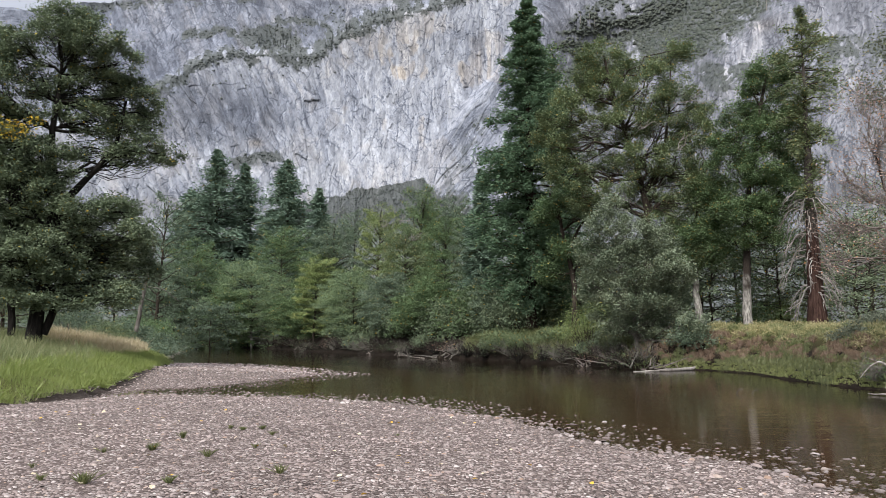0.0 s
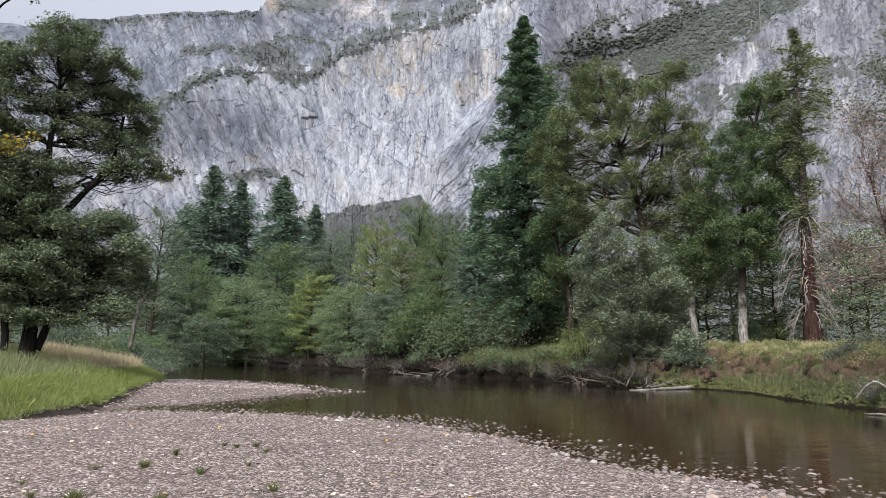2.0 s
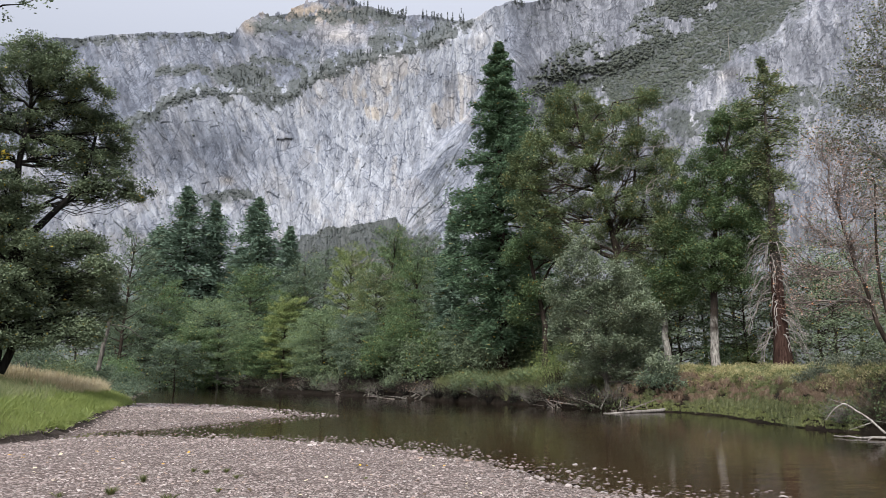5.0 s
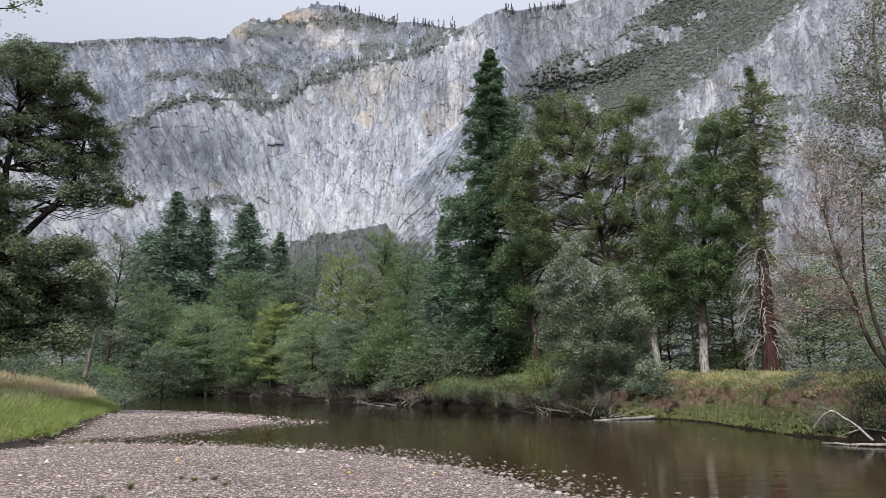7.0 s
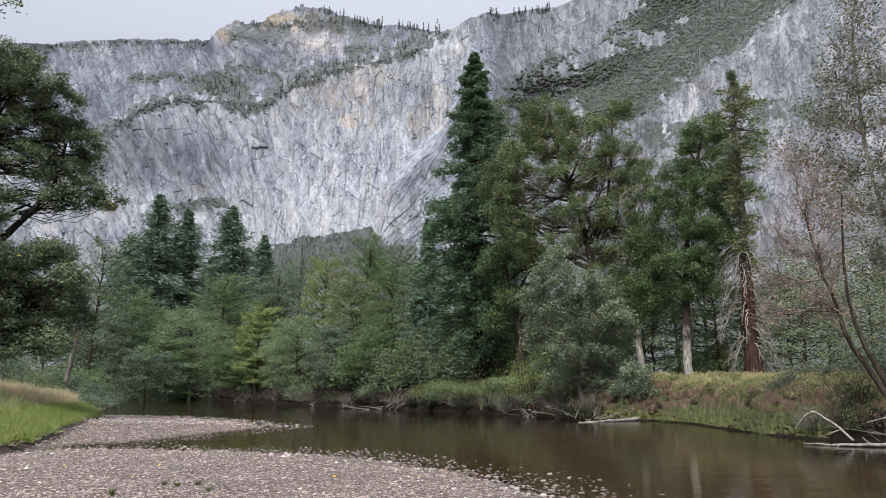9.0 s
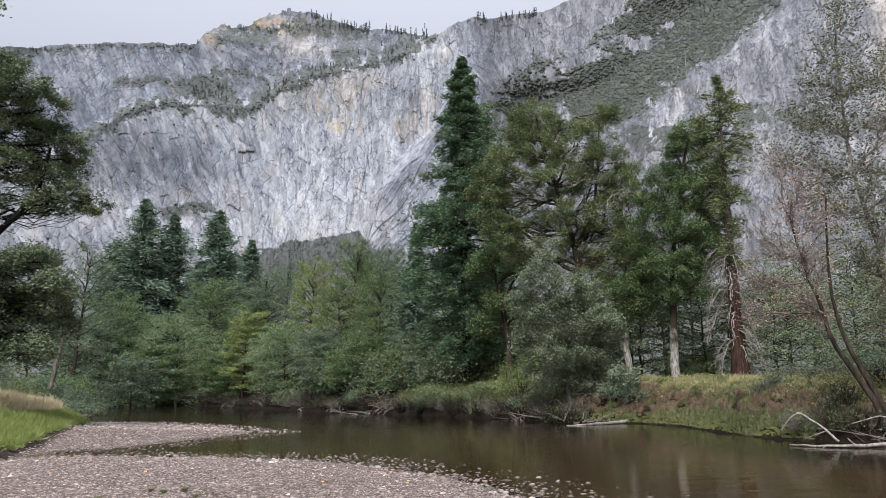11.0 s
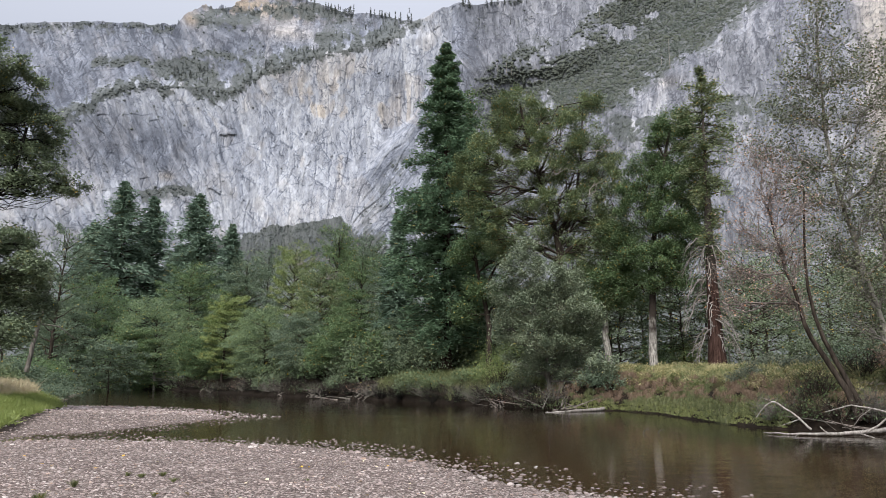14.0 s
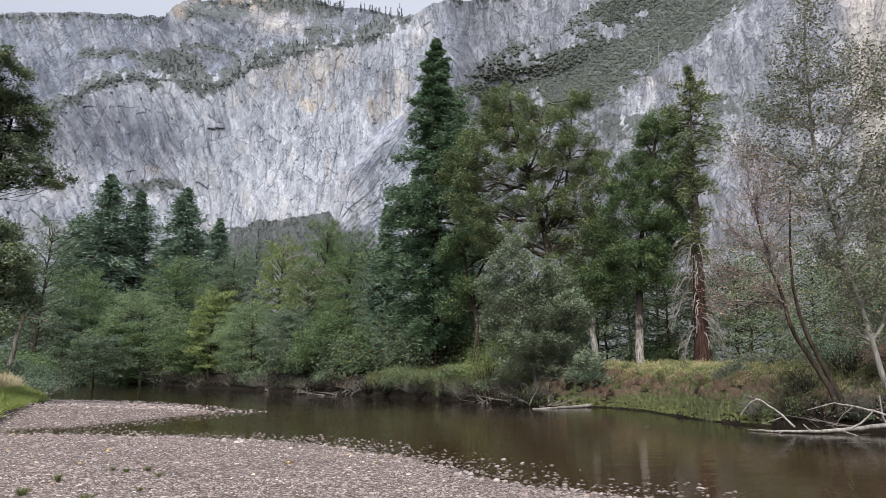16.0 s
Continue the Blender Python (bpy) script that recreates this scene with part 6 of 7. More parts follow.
def tussocks(name, label, mat, pts, length, per, seed, wide=0.016, up=0.75, fall=0.5, foot=0.1):
    """Tussocks of long blades that rise from one foot, arch over and hang."""
    q = np.random.default_rng(seed)
    x, y = pts
    n = len(x)
    rep = np.repeat(np.arange(n), q.integers(per // 2, per * 3 // 2, n))
    m = len(rep)
    a, ln = q.uniform(0, 2 * np.pi, m), length * q.uniform(0.55, 1.15, m) * q.uniform(0.6, 1.3, n)[rep]
    o = np.stack([np.cos(a), np.sin(a), np.zeros(m)], 1)
    c = np.stack([x, y, np.zeros(n)], 1)[rep] + o * (foot * np.sqrt(q.uniform(0, 1, m)))[:, None]
    c[:, 2] = ground_height(x, y)[rep] - 0.03
    reach = q.uniform(0.1, 0.75, m)
    z_ = np.array([[0, 0, 1.0]])
    mid = c + o * (reach * 0.45 * ln)[:, None] + z_ * (up * ln * (1 - 0.35 * reach))[:, None]
    tip = c + o * (reach * ln)[:, None] + z_ * (ln * (up * 1.25 - fall * reach * 1.3))[:, None]
    side = np.stack([-np.sin(a), np.cos(a), np.zeros(m)], 1) * (wide * q.uniform(0.6, 1.3, m) / 2)[:, None]
    geo = Geo()
    geo.add(np.stack([c - side, c + side, mid + side * 0.8, tip, mid - side * 0.8], 1), np.arange(5 * m).reshape(m, 5)[:, [0, 1, 2, 4]])
    geo.f.append(np.arange(5 * m).reshape(m, 5)[:, [4, 2, 3]])
    return tagged(part(name, geo, mat), label, "herbs", "", "stuff")


BANK = (9, 34, 16, 56)


def beyond(pts, y0):
    """Only the places farther up the bank than y0; nearer, roots and shade keep it bare."""
    keep_ = pts[1] + 0.25 * (pts[0] - 17) > y0
    return pts[0][keep_], pts[1][keep_]


tussocks("edge_sedge", "bright yellow-green low sedge along the waterline", M_GRASS_EDGE, beyond(sow(rng, 24000, (11, 24, 24, 47), FAR, -0.8, 0.6, BANKSIDE, 0.0, 1), 28.4), 0.2, 30, 25, 0.02, 0.6, 0.8)
tussocks("hanging_sedge", "green sedge tussocks hanging over the bank", M_GRASS_BANK, beyond(sow(rng, 4200, (11, 25, 23, 48), FAR, 0.2, 1.6, BANKSIDE, 0.36, 11), 28.4), 0.55, 95, 41, 0.013, 0.48, 1.7)
tussocks("lime_sedge", "yellow-green grass tussocks on the bank", M_GRASS_LIME, beyond(sow(rng, 2000, (11, 25, 23, 48), FAR, 0.3, 1.7, BANKSIDE, 0.5, 5), 28.4), 0.48, 80, 36, 0.013, 0.5, 1.5)
tussocks("rusty_stems", "rust-brown dry stems on the river bank", M_GRASS_RUST, sow(rng, 7500, (12, 30, 20, 50), FAR, 0.9, 2.7, BANKSIDE, 0.36, 2), 0.62, 85, 26, 0.012, 0.5, 1.3)
tussocks("bank_tussocks", "grey-green and dry tussocks on the river bank", M_GRASS_MIX, sow(rng, 3800, BANK, FAR, 1.6, 9.0, BANKSIDE, 0.44, 8), 0.45, 60, 39, 0.016, 0.7, 1.1)
tussocks("golden_grass", "yellowing grass along the top of the bank", M_GRASS_GOLD, sow(rng, 3000, BANK, FAR, 2.6, 12.0, BANKSIDE, 0.36, 3), 0.42, 40, 27, 0.018, 0.6, 1.0)
mounds("golden_herbs", "yellowing leafy herbs along the top of the bank", M_GRASS_GOLD, sow(rng, 3200, BANK, FAR, 2.4, 12.0, BANKSIDE, 0.4, 13), 0.45, 0.45, 0.11, 90, 28, 0.45)
mounds("pale_flowers", "pale seed heads among the bank herbs", M_GRASS_STRAW, sow(rng, 260, BANK, FAR, 2.2, 8.0, BANKSIDE, 0.5, 14), 0.5, 0.25, 0.08, 26, 33, 0.5)
mounds("leafy_herbs", "leafy green herbs on the river bank", M_GRASS_LIME, sow(rng, 900, (9, 28, 20, 60), FAR, 0.3, 4.0, BANKSIDE, 0.5, 15), 0.5, 0.5, 0.13, 120, 34, 0.45)
mounds("meadow_herbs", "grey-green seeding herbs in the meadow", M_GRASS_MIX, clear_of_straw(sow(rng, 2200, (-40, -15, 18, 70), GRASS, 2.4, 15.0, MEADOW, 0.4, 6), 0.97), 0.7, 0.45, 0.3, 70, 37, 0.06)
mounds("sedge_tussocks", "bright green sedge tussocks along the water", M_GRASS_GREEN, clear_of_straw(sow(rng, 1500, (-28, -11, 16, 66), GRASS, 0.1, 3.4, MEADOW, 0.4, 9)), 0.42, 0.4, 0.3, 70, 40)
mounds("straw_tussocks", "pale straw tussocks in the meadow", M_GRASS_STRAW, in_straw(900, 38), 1.0, 0.6, 0.4, 70, 38)

# low growth behind and under the trees of the far bank
EDGE = np.array([q for q in FAR if 44 < q[1] < 170 and q[0] < 16])
for i in range(34):
    s = (i + rng.uniform(0.1, 0.9)) / 34 * (len(EDGE) - 1.01)
    j = int(s)
    q = EDGE[j] + (EDGE[j + 1] - EDGE[j]) * (s - j)
    if q[1] < 64:
        continue
    run = EDGE[j + 1] - EDGE[j]
    out = np.array([-run[1], run[0]]) / np.hypot(*run)
    q = q + out * rng.uniform(5.0, 13.0)
    k = 0.7 + q[1] / 130
    bush("bush", q[0], q[1], "dark green undergrowth beneath the riverside trees", float(rng.uniform(3.0, 4.6)) * k, float(rng.uniform(2.6, 3.6)) * k, (M_LEAF_DARK, M_LEAF_DARK, M_LEAF_GREEN)[i % 3], 46, 110, 0.003 * q[1] + 0.03, 700 + i, "undergrowth bushes")
for i in range(5):
    s = (i + rng.uniform(0.2, 0.8)) / 5 * (len(EDGE) - 1.01)
    j = int(s)
    q = EDGE[j] + (EDGE[j + 1] - EDGE[j]) * (s - j)
    k = 0.7 + q[1] / 130
    bush("bush", q[0] + 0.9, q[1] + 0.9, "low dull green bush overhanging the water", float(rng.uniform(0.7, 1.3)) * k, float(rng.uniform(1.2, 1.9)) * k, M_LEAF_DARK, 40, 60, 0.0022 * q[1] + 0.03, 760 + i, "bank bushes")


def thicket(x, y, h, r, seed, dark=False):
    """A bare twiggy shrub: many crooked stems with short side twigs and a few last leaves."""
    q = np.random.default_rng(seed)
    root = tree_base("twiggy_shrub", x, y, "tangle of dark roots and twigs under the bank" if dark else "bare grey-brown twiggy shrub hanging over the water", "shrub", "twiggy shrubs")
    wood, leaves = Geo(), Geo()
    for i in range(36 if dark else 70):
        a, d = q.uniform(0, 6.28), r * q.uniform(0.2, 1.0)
        tip = np.array([math.cos(a) * d, math.sin(a) * d, h * q.uniform(0.25, 1.0) * (1 - 0.4 * d / r)])
        line = bent(q, [tip[0] * 0.2, tip[1] * 0.2, 0], tip, 5, 0.1, -0.1)
        tube(wood, line, np.linspace(0.018, 0.005, 5) * (2.4 if dark else 1.0), 3)
        for k in range(4):
            o = line[q.integers(2, 5)]
            tube(wood, bent(q, o, o + q.normal(0, 0.28, 3) + [0, 0, 0.1], 3, 0.1), np.linspace(0.008, 0.004, 3), 3)
    m_ = 110 if dark else 420
    c = unit(q, m_) * q.uniform(0.4, 1.0, (m_, 1)) * [r, r, h * 0.8]
    c[:, 2] = np.abs(c[:, 2]) + 0.1
    add_leaves(leaves, q, c, 0.09, 0.05, None, 0.1, 0.5, True)
    tagged(part("stemwork", wood, (M_BARK_DARK, M_BARK_BLACK, M_BARK_DARK, M_BARK_GREY, M_BARK_BLACK)[seed % 5] if dark else M_BARK_DARK if seed % 4 else M_BARK_GREY, root, "", True), kind="stuff")
    part("foliage", leaves, M_LEAF_DARK if dark else M_LEAF_GREEN if seed % 3 else M_LEAF_DRY, root)


for i, (x, y, h, r) in enumerate([(20.4, 26.4, 2.0, 1.3), (21.4, 24.9, 2.2, 1.4), (22.8, 26.6, 2.4, 1.6), (19.6, 28.8, 1.6, 1.2), (21.6, 22.8, 1.8, 1.3), (23.6, 24.2, 2.6, 1.7), (22.2, 29.4, 1.8, 1.5), (24.6, 28.2, 2.4, 1.6)]):
    thicket(x, y, h, r, 860 + i)
for i, (x, y) in enumerate([(17.7, 28.9), (18.4, 27.8), (19.3, 27.2), (20.3, 26.5), (21.3, 25.9), (22.2, 24.6), (19.0, 28.6)]):
    thicket(x, y, 1.1, 1.0, 880 + i, i in (2, 3, 4))
RUN = np.concatenate([[0], np.cumsum(np.hypot(*np.diff(EDGE, axis=0).T))])
for i in range(64):
    d = RUN[-1] * (1 - ((63 - i + 0.5) / 64) ** 1.5)
    q = np.array([np.interp(d, RUN, EDGE[:, 0]), np.interp(d, RUN, EDGE[:, 1])])
    k = 0.75 + q[1] / 150
    thicket(float(q[0]) + float(rng.uniform(-0.1, 0.5)), float(q[1]) + float(rng.uniform(-0.1, 0.5)), float(rng.uniform(0.9, 1.8)) * k, float(rng.uniform(1.3, 2.1)) * k, 900 + i, i % 5 != 2)

# ---- gravel ----
def pebble_shape(rng, sides=5):
    """A rounded, slightly lopsided stone, open below where it sits in the ground: unit size."""
    a = np.arange(sides) * 2 * np.pi / sides
    mid = np.stack([np.cos(a), np.sin(a), np.full(sides, -0.35)], 1)
    top = np.stack([np.cos(a + 0.5) * 0.72, np.sin(a + 0.5) * 0.72, np.full(sides, 0.55)], 1)
    v = np.concatenate([mid, top, [[0, 0, 0.8]]])
    v *= rng.uniform(0.8, 1.2, v.shape)
    f = []
    for i in range(sides):
        j = (i + 1) % sides
        f += [(i, j, sides + i), (j, sides + j, sides + i), (sides + i, sides + j, 2 * sides)]
    return v, np.array(f)


def strew(geo, rng, x, y, size, sink=0.3, z=None):
    """Stones of the given widths lying on the ground at x, y."""
    z = ground_height(x, y) if z is None else z
    kinds = [pebble_shape(rng, 5 if q % 2 else 4) for q in range(6)]
    pick = rng.integers(0, 6, len(x))
    for q, (v, f) in enumerate(kinds):
        m = pick == q
        n = int(m.sum())
        if not n:
            continue
        s = size[m] / 2
        sc = np.stack([s * rng.uniform(0.85, 1.35, n), s * rng.uniform(0.7, 1.0, n), s * rng.uniform(0.22, 0.5, n)], 1)
        a = rng.uniform(0, 2 * np.pi, n)
        p = v[None] * sc[:, None]
        tilt = rng.normal(0, 0.2, (n, 2))
        pz = p[:, :, 2] + p[:, :, 0] * tilt[:, :1] + p[:, :, 1] * tilt[:, 1:]
        px = p[:, :, 0] * np.cos(a)[:, None] - p[:, :, 1] * np.sin(a)[:, None] + x[m][:, None]
        py = p[:, :, 0] * np.sin(a)[:, None] + p[:, :, 1] * np.cos(a)[:, None] + y[m][:, None]
        w = np.stack([px, py, pz + (z[m] + sc[:, 2] * (0.5 - sink))[:, None]], -1)
        geo.add(w, (f[None] + (np.arange(n) * len(v))[:, None, None]).reshape(-1, 3))


rng = np.random.default_rng(31)
# the bar: closer set near the viewpoint, coarser stones farther up
n = 120000
y_ = 6.5 + 21 * rng.uniform(0, 1, n) ** 1.5
x_ = rng.uniform(-0.72, 0.6, n) * y_ * 1.05
dn_, _ = polyline_distance(x_, y_, NEAR)
dg_, _ = polyline_distance(x_, y_, GRASS)
wet_ = inside(x_, y_, RIVER)
ok = (~wet_ | ((dn_ < 2.6) & (rng.uniform(0, 1, n) < 0.9 * np.exp(-dn_ / 0.8) + 0.14 * np.exp(-dn_ / 1.5)))) & ~(inside(x_, y_, MEADOW) & (dg_ > 0.6)) & (y_ < 29)
x_, y_ = x_[ok][:30000], y_[ok][:30000]
wet_ = inside(x_, y_, RIVER)
size_ = (0.013 + 0.0145 * rng.gamma(1.4, 0.9, len(x_)) + 0.0012 * y_) * np.where(wet_, 1.9, 1.0)
geo = Geo()
strew(geo, rng, x_, y_, np.minimum(size_, 0.2), 0.3, np.maximum(ground_height(x_, y_), -0.012))
tagged(part("gravel", geo, M_STONE, None, "", True), "pinkish grey rounded river gravel", "gravel", "", "stuff")
# the spit and the stony shallows
n = 14000
x_, y_ = rng.uniform(-22, 2, n), rng.uniform(20, 58, n)
dn_, _ = polyline_distance(x_, y_, NEAR)
wet_ = inside(x_, y_, RIVER)
dg_, _ = polyline_distance(x_, y_, GRASS)
ok = ((~wet_) | (rng.uniform(0, 1, n) < (0.9 * np.exp(-dn_ / 1.2) + 0.3 * np.exp(-dn_ / 3.5)) * (dn_ < 2.6))) & ~(inside(x_, y_, MEADOW) & (dg_ > 0.5)) & ((y_ > 27) | wet_)
x_, y_ = x_[ok], y_[ok]
geo = Geo()
strew(geo, rng, x_, y_, rng.uniform(0.07, 0.19, len(x_)) * (0.7 + 0.5 * (y_ > 40)), 0.15, np.maximum(ground_height(x_, y_), -0.004))
tagged(part("spit_gravel", geo, M_STONE, None, "", True), "pale gravel of the low spit in the river", "gravel", "", "stuff")

# cobbles that lie singly at the edge of the water, parts of the ground
shapes = []
for q in range(8):
    v, f = pebble_shape(rng, 7)
    g = Geo()
    g.add(v * [0.5, 0.42, 0.3], f)
    me = g.mesh("cobble", True)
    me.materials.append(M_STONE)
    shapes.append(me)
along = np.array(NEAR[14:-3])
for i in range(300):
    s = rng.uniform(0, len(along) - 1.01)
    j = int(s)
    p = along[j] + (along[j + 1] - along[j]) * (s - j)
    x, y = p + rng.normal(0, [0.8, 0.8])
    if y < 7.5 or y > 29:
        continue
    ob = new("cobble", shapes[i % 8])
    d = float(rng.uniform(0.08, 0.18))
    ob.parent = ground
    ob.location = (x, y, max(gz(x, y), -0.03) + 0.06 * d)
    ob.rotation_euler = (rng.normal(0, 0.15), rng.normal(0, 0.15), rng.uniform(0, 6.28))
    ob.scale = (d * 1.1, d, d)

# ---- driftwood, tufts and fallen leaves ----
def stick_thing(name, label, runs, mat=M_DEADWOOD, seed=1, category="driftwood", group="", sides=7):
    """A dead branch: its stem and each fork as a part of its own. runs: points, thick and thin end."""
    rng = np.random.default_rng(seed)
    root = thing(name, runs[0][0][0], label, category, group)
    o = np.array(runs[0][0][0])
    for i, (pts, r0, r1) in enumerate(runs):
        pts = np.array(pts, float) - o
        t = np.linspace(0, 1, len(pts))
        u = np.linspace(0, 1, 4 * len(pts))
        p = np.stack([np.interp(u, t, pts[:, q]) for q in range(3)], 1)
        p[1:-1] += rng.normal(0, r0 * 0.13, (len(u) - 2, 3))
        g = Geo()
        tube(g, p, np.linspace(r0, r1, len(u)), sides)
        part("stem" if i == 0 else "fork", g, mat, root, "", True)
    return root


stick_thing("fallen_log", "long bleached log lying along the waterline", [([(18.0, 47.4, 0.25), (15.4, 45.2, 0.1), (12.9, 43.7, 0.02)], 0.15, 0.08)], seed=3, category="log")
stick_thing("fallen_log", "slender grey log half under water", [([(16.6, 46.2, 0.12), (13.8, 44.2, 0.05), (11.6, 43.6, 0.0)], 0.1, 0.05)], seed=4, category="log")
stick_thing("fallen_branch", "long bleached branch lying in the river below the bank", [
    ([(20.7, 25.0, 0.3), (19.0, 24.9, 0.16), (17.4, 24.8, 0.09), (16.3, 25.2, 0.06), (15.5, 26.2, 0.05)], 0.1, 0.022),
    ([(17.12, 24.63, 0.07), (16.97, 24.74, 0.22), (16.88, 24.8, 0.36)], 0.035, 0.015), ([(17.9, 24.07, 0.15), (18.18, 23.86, 0.04), (18.38, 23.71, -0.06)], 0.03, 0.012), ([(18.65, 24.76, 0.13), (19.03, 24.47, 0.43), (19.36, 24.21, 0.89)], 0.05, 0.02),
    ([(16.3, 25.2, 0.06), (15.9, 24.8, 0.03), (15.7, 24.5, 0.0)], 0.02, 0.008)], seed=5, category="branch")
stick_thing("fallen_branch", "curved bleached branch arching out of the bank", [([(19.92, 23.75, 0.53), (19.51, 24.09, 0.79), (18.85, 24.61, 1), (18.32, 25.01, 1.1), (17.61, 25.51, 0.83)], 0.045, 0.018), ([(18.85, 24.61, 1), (18.54, 24.85, 0.68), (18.34, 24.99, 0.32)], 0.02, 0.007), ([(20.07, 24.27, -0), (19.87, 24.44, 0.59), (19.84, 24.46, 1.41)], 0.05, 0.02)], seed=6, category="branch")
stick_thing("fallen_branch", "grey bare branch hanging from the bank", [([(16.92, 25.38, 0.2), (16.5, 25.65, 0.72), (15.88, 26.04, 1.24), (15.61, 26.2, 1.02), (15.33, 26.37, 0.6)], 0.045, 0.014), ([(16.23, 25.82, 0.95), (15.91, 26.02, 1.19), (15.49, 26.27, 1.38)], 0.02, 0.008), ([(16.52, 25.4, 0.59), (16.18, 25.62, 0.43), (15.84, 25.83, 0.28)], 0.018, 0.006)], seed=9, category="branch")
stick_thing("leaning_snag", "leaning pale dead trunk at the edge of the woods", [([(-31.71, 73.45, 2.65), (-31.55, 73.51, 3.65), (-31.19, 73.67, 6.76), (-30.76, 73.85, 9.64), (-30.29, 74.04, 12.3)], 0.24, 0.14), ([(-31.05, 73.73, 7.33), (-29.44, 74.39, 7.11), (-28.02, 74.93, 5.88)], 0.08, 0.03), ([(-30.68, 73.88, 9.94), (-31.37, 73.59, 11.35), (-31.99, 73.33, 11.88)], 0.09, 0.03)], M_BARK_GREY, 7, "dead tree")
stick_thing("fence_post", "short weathered wooden post in the meadow", [([(-28.0, 53.0, 1.8), (-28.0, 53.0, 3.1)], 0.07, 0.06)], M_BARK_GREY, 8, "post")
rng = np.random.default_rng(41)
# tangles of drift along the far bank and under the willow
for i, (x, y, c) in enumerate([(-3.6, 75.4, 1.6), (-0.2, 71.3, 2.2), (1.0, 70.0, 2.2), (-8, 85.5, 1.8), (10.6, 53.0, 1.4), (12.0, 50.2, 1.5), (13.2, 46.9, 1.6), (14.6, 46.0, 1.4), (-15, 101, 2.2), (-20, 112, 2.4), (19.3, 26.2, 1.1), (20.6, 25.7, 1.2), (11.4, 51.6, 1.4), (21.6, 24.6, 1.2)]):
    runs = []
    for q in range(9 if y > 30 else 7):
        a = np.array([x, y, 0.1]) + rng.normal(0, [c * 0.6, c * 0.35, 0.1])
        b = a + rng.normal(0, [c * 0.7, c * 0.4, 0]) + [0, 0.4, rng.uniform(0.1, 0.75) * c * 0.7]
        runs.append(([tuple(a), tuple((a + b) / 2 + rng.normal(0, 0.12, 3)), tuple(b)], rng.uniform(0.03, 0.075) * c / 1.5 * (1.0 if y > 30 else 0.55), 0.012))
    stick_thing("driftwood_tangle", "tangle of grey driftwood and roots at the bank", runs, M_BARK_TWIG if i % 2 else M_BARK_GREY, 60 + i, "driftwood", "driftwood tangles", 5)
for i, (x, y) in enumerate([(4.0, 28.8), (10.9, 26.8), (11.4, 26.6)]):
    stick_thing("twig", "small dark twig standing out of the water", [([(x, y, -0.1), (x + 0.1, y, 0.12), (x + (0.35 if i else -0.1), y + 0.1, 0.16 if i else 0.3)], 0.015, 0.006), ([(x + 0.05, y, 0.08), (x + 0.25, y + 0.05, 0.2)], 0.01, 0.004)], M_BARK_GREY, 90 + i, "twig", "twigs in the water", 5)

# dead boughs that droop from the cedar's lower trunk
cedar = next(o for o in scene.objects if o.name.startswith("incense_cedar"))
for i in range(84):
    g = Geo()
    zz, a, ln = rng.uniform(2.2, 9.5), rng.uniform(0, 6.28), rng.uniform(0.9, 2.3)
    t = np.linspace(0, 1, 8)[:, None]
    d = np.array([math.cos(a), math.sin(a), 0])
    p = d * (0.4 + 0.85 * ln * t ** 0.7) + [0, 0, zz] + np.array([0, 0, -1]) * (ln * rng.uniform(0.7, 1.7) * t ** 1.7) + rng.normal(0, 0.05, (8, 3)) + [-0.1, 0, 0]
    tube(g, p, np.linspace(0.05, 0.011, 8), 5)
    mat = M_BARK_GREY if i % 3 == 0 else M_DEADWOOD
    bough = part("dead_bough", g, mat, cedar, "bleached bare bough", True)
    for q in range(3):
        k = rng.integers(3, 7)
        g = Geo()
        tube(g, bent(rng, p[k], p[k] + d * rng.uniform(0.2, 0.7) + [0, 0, -rng.uniform(0.1, 0.7)] + rng.normal(0, 0.15, 3), 4, 0.08), np.linspace(0.024, 0.007, 4), 4)
        part("side_twig", g, mat, bough, "", True)


def tuft(x, y, h, n, seed, mat=M_GRASS_LIME):
    r = np.random.default_rng(seed)
    root = thing("grass_tuft", (x, y, gz(x, y)), "small green grass tuft growing in the gravel", "grass tuft", "grass tufts")
    g = Geo()
    a, d = r.uniform(0, 6.28, n), 0.05 * np.sqrt(r.uniform(0, 1, n)) * h / 0.15
    b = np.stack([np.cos(a) * d, np.sin(a) * d, np.zeros(n)], 1)
    hh = h * r.uniform(0.5, 1.1, n)
    o = np.stack([np.cos(a), np.sin(a), np.zeros(n)], 1)
    o = o + r.normal(0, 0.7, (n, 3)) * [1, 1, 0]
    t = b + o * (hh * r.uniform(0.1, 0.9, n))[:, None] + [0, 0, 1] * hh[:, None]
    m = b * 0.5 + t * 0.5 + [0, 0, 1] * (0.12 * hh)[:, None]
    s = np.stack([-np.sin(a), np.cos(a), np.zeros(n)], 1) * 0.004
    g.add(np.stack([b - s, b + s, m + s, t, m - s], 1), np.arange(5 * n).reshape(n, 5))
    part("sward", g, mat, root)
    root.children[0]["kind"] = "stuff"


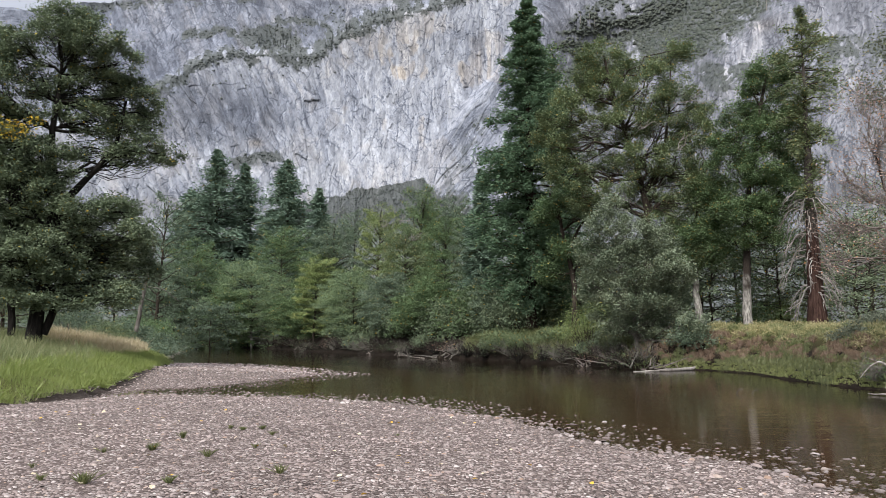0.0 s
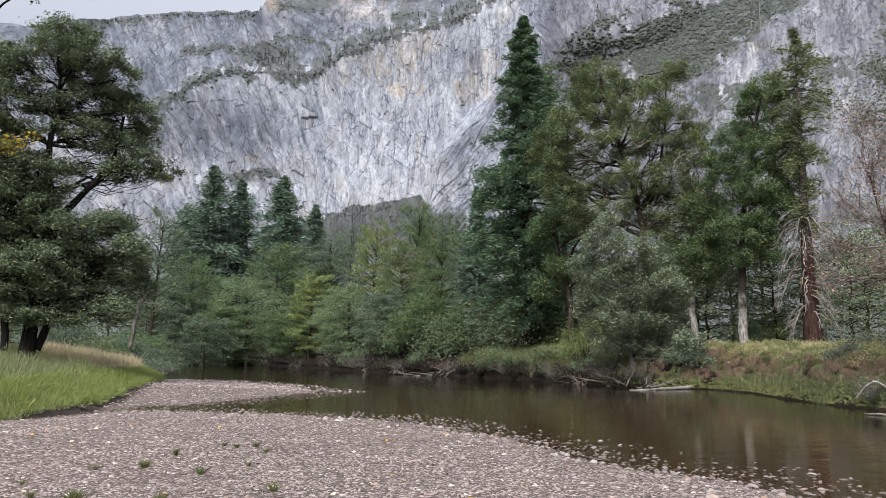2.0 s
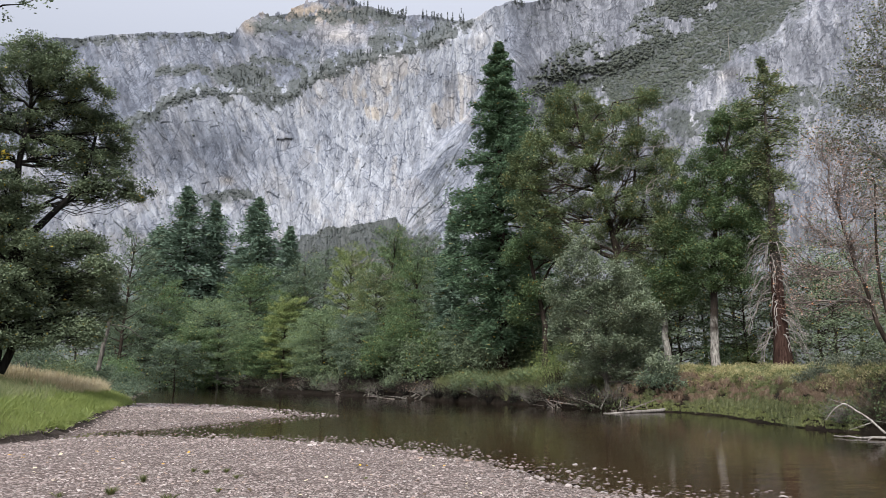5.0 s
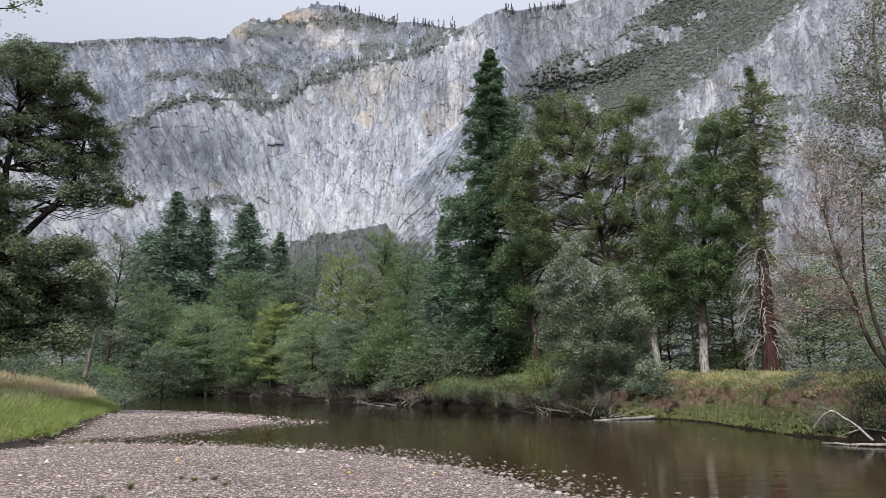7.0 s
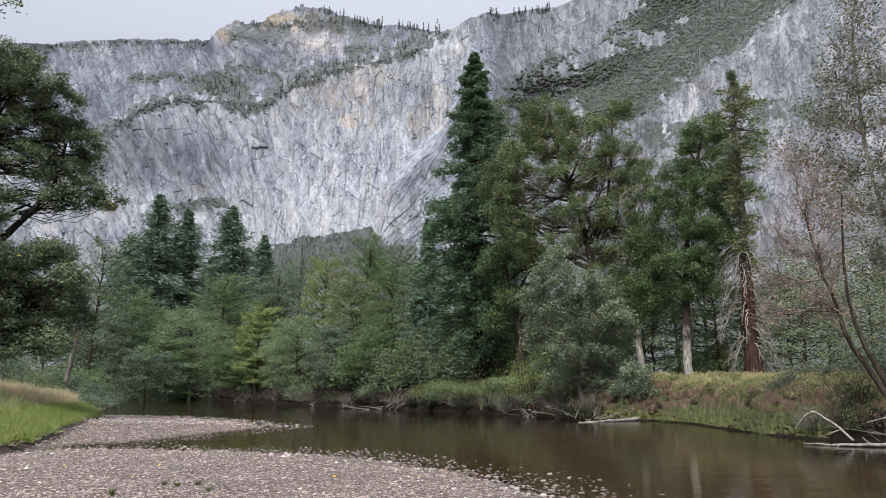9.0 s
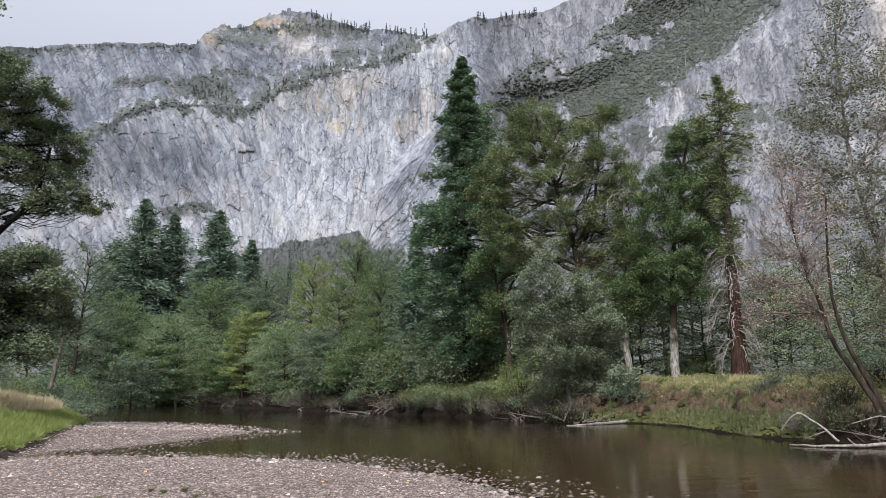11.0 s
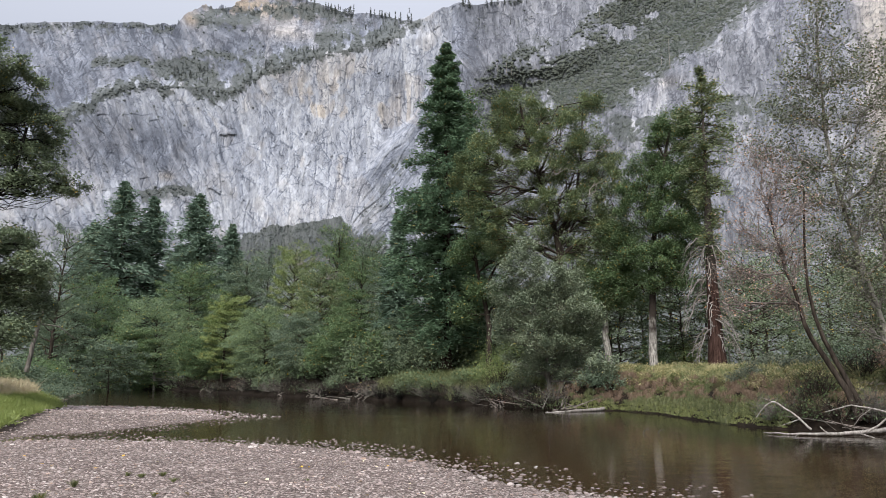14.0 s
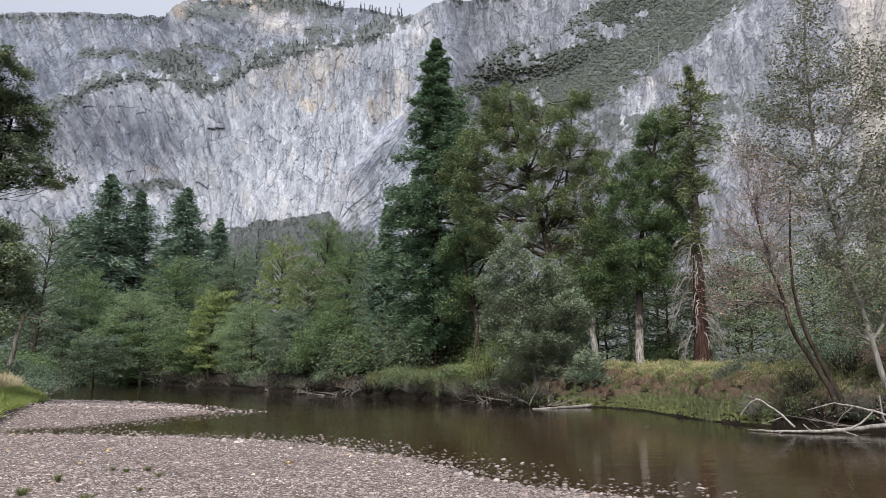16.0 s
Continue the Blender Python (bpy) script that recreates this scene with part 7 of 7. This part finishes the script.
for i, (x, y, h, n) in enumerate([(-4.23, 8.6, 0.17, 90), (-4.49, 11.2, 0.16, 70), (-4.6, 12.8, 0.16, 50), (-2.17, 9.7, 0.15, 60), (-3.5, 10.8, 0.15, 50), (-4.77, 8.65, 0.1, 40), (-3.3, 8.8, 0.12, 60), (-3.9, 14.1, 0.1, 80), (-3.6, 14.4, 0.1, 80), (-4.2, 14.3, 0.1, 60), (-5.05, 10.8, 0.1, 30), (-3.05, 11.8, 0.1, 30), (-0.9, 14.2, 0.06, 20), (-5.3, 9.4, 0.08, 24), (-3.2, 13.6, 0.1, 50)]):
    tuft(x, y, h * 0.8, int(n * 1.2), 500 + i)

M_FALLEN = plain_mat("yellow fallen leaf", (0.55, 0.3, 0.02), (0.7, 0.45, 0.05), 20.0, 0.6, 0.002)
M_FALLEN_PALE = plain_mat("faded fallen leaf", (0.5, 0.4, 0.25), (0.7, 0.62, 0.45), 20.0, 0.7, 0.002)
for i in range(70):
    known = [(1.94, 9.51), (3.9, 9.58), (0.4, 9.51), (1.28, 10.75), (-0.7, 11.35), (-0.52, 10.75), (-8.35, 16.1), (-8.15, 14.6), (-4.49, 11.3), (-3.02, 11.8), (-8.0, 15.4), (-8.66, 16.1)]
    if i < len(known):
        x, y = known[i]
    else:
        y = rng.uniform(7.5, 18)
        x = rng.uniform(-0.6, 0.1) * y
    g = Geo()
    a = np.linspace(0, 2 * np.pi, 10, endpoint=False)
    rr = 0.5 * (1 + 0.35 * np.cos(a)) * rng.uniform(0.85, 1.1, 10)
    rim = np.stack([np.cos(a) * rr, np.sin(a) * rr * 0.85, 0.12 * np.abs(np.sin(a)) + rng.normal(0, 0.03, 10)], 1)
    v = np.concatenate([rim, [[0.05, 0, 0.0]]])
    g.add(v, [(q, (q + 1) % 10, 10) for q in range(10)])
    ob = part("fallen_leaf", g, M_FALLEN if i < 26 else M_FALLEN_PALE)
    s = rng.uniform(0.055, 0.09)
    ob.scale = (s, s, s)
    ob.location, ob.rotation_euler = (x, y, gz(x, y) + 0.035), (rng.normal(0, 0.25), rng.normal(0, 0.25), rng.uniform(0, 6.28))
    tagged(ob, "yellow fallen cottonwood leaf lying on the gravel" if i < 26 else "faded pale fallen leaf lying on the gravel", "leaf", "fallen leaves")
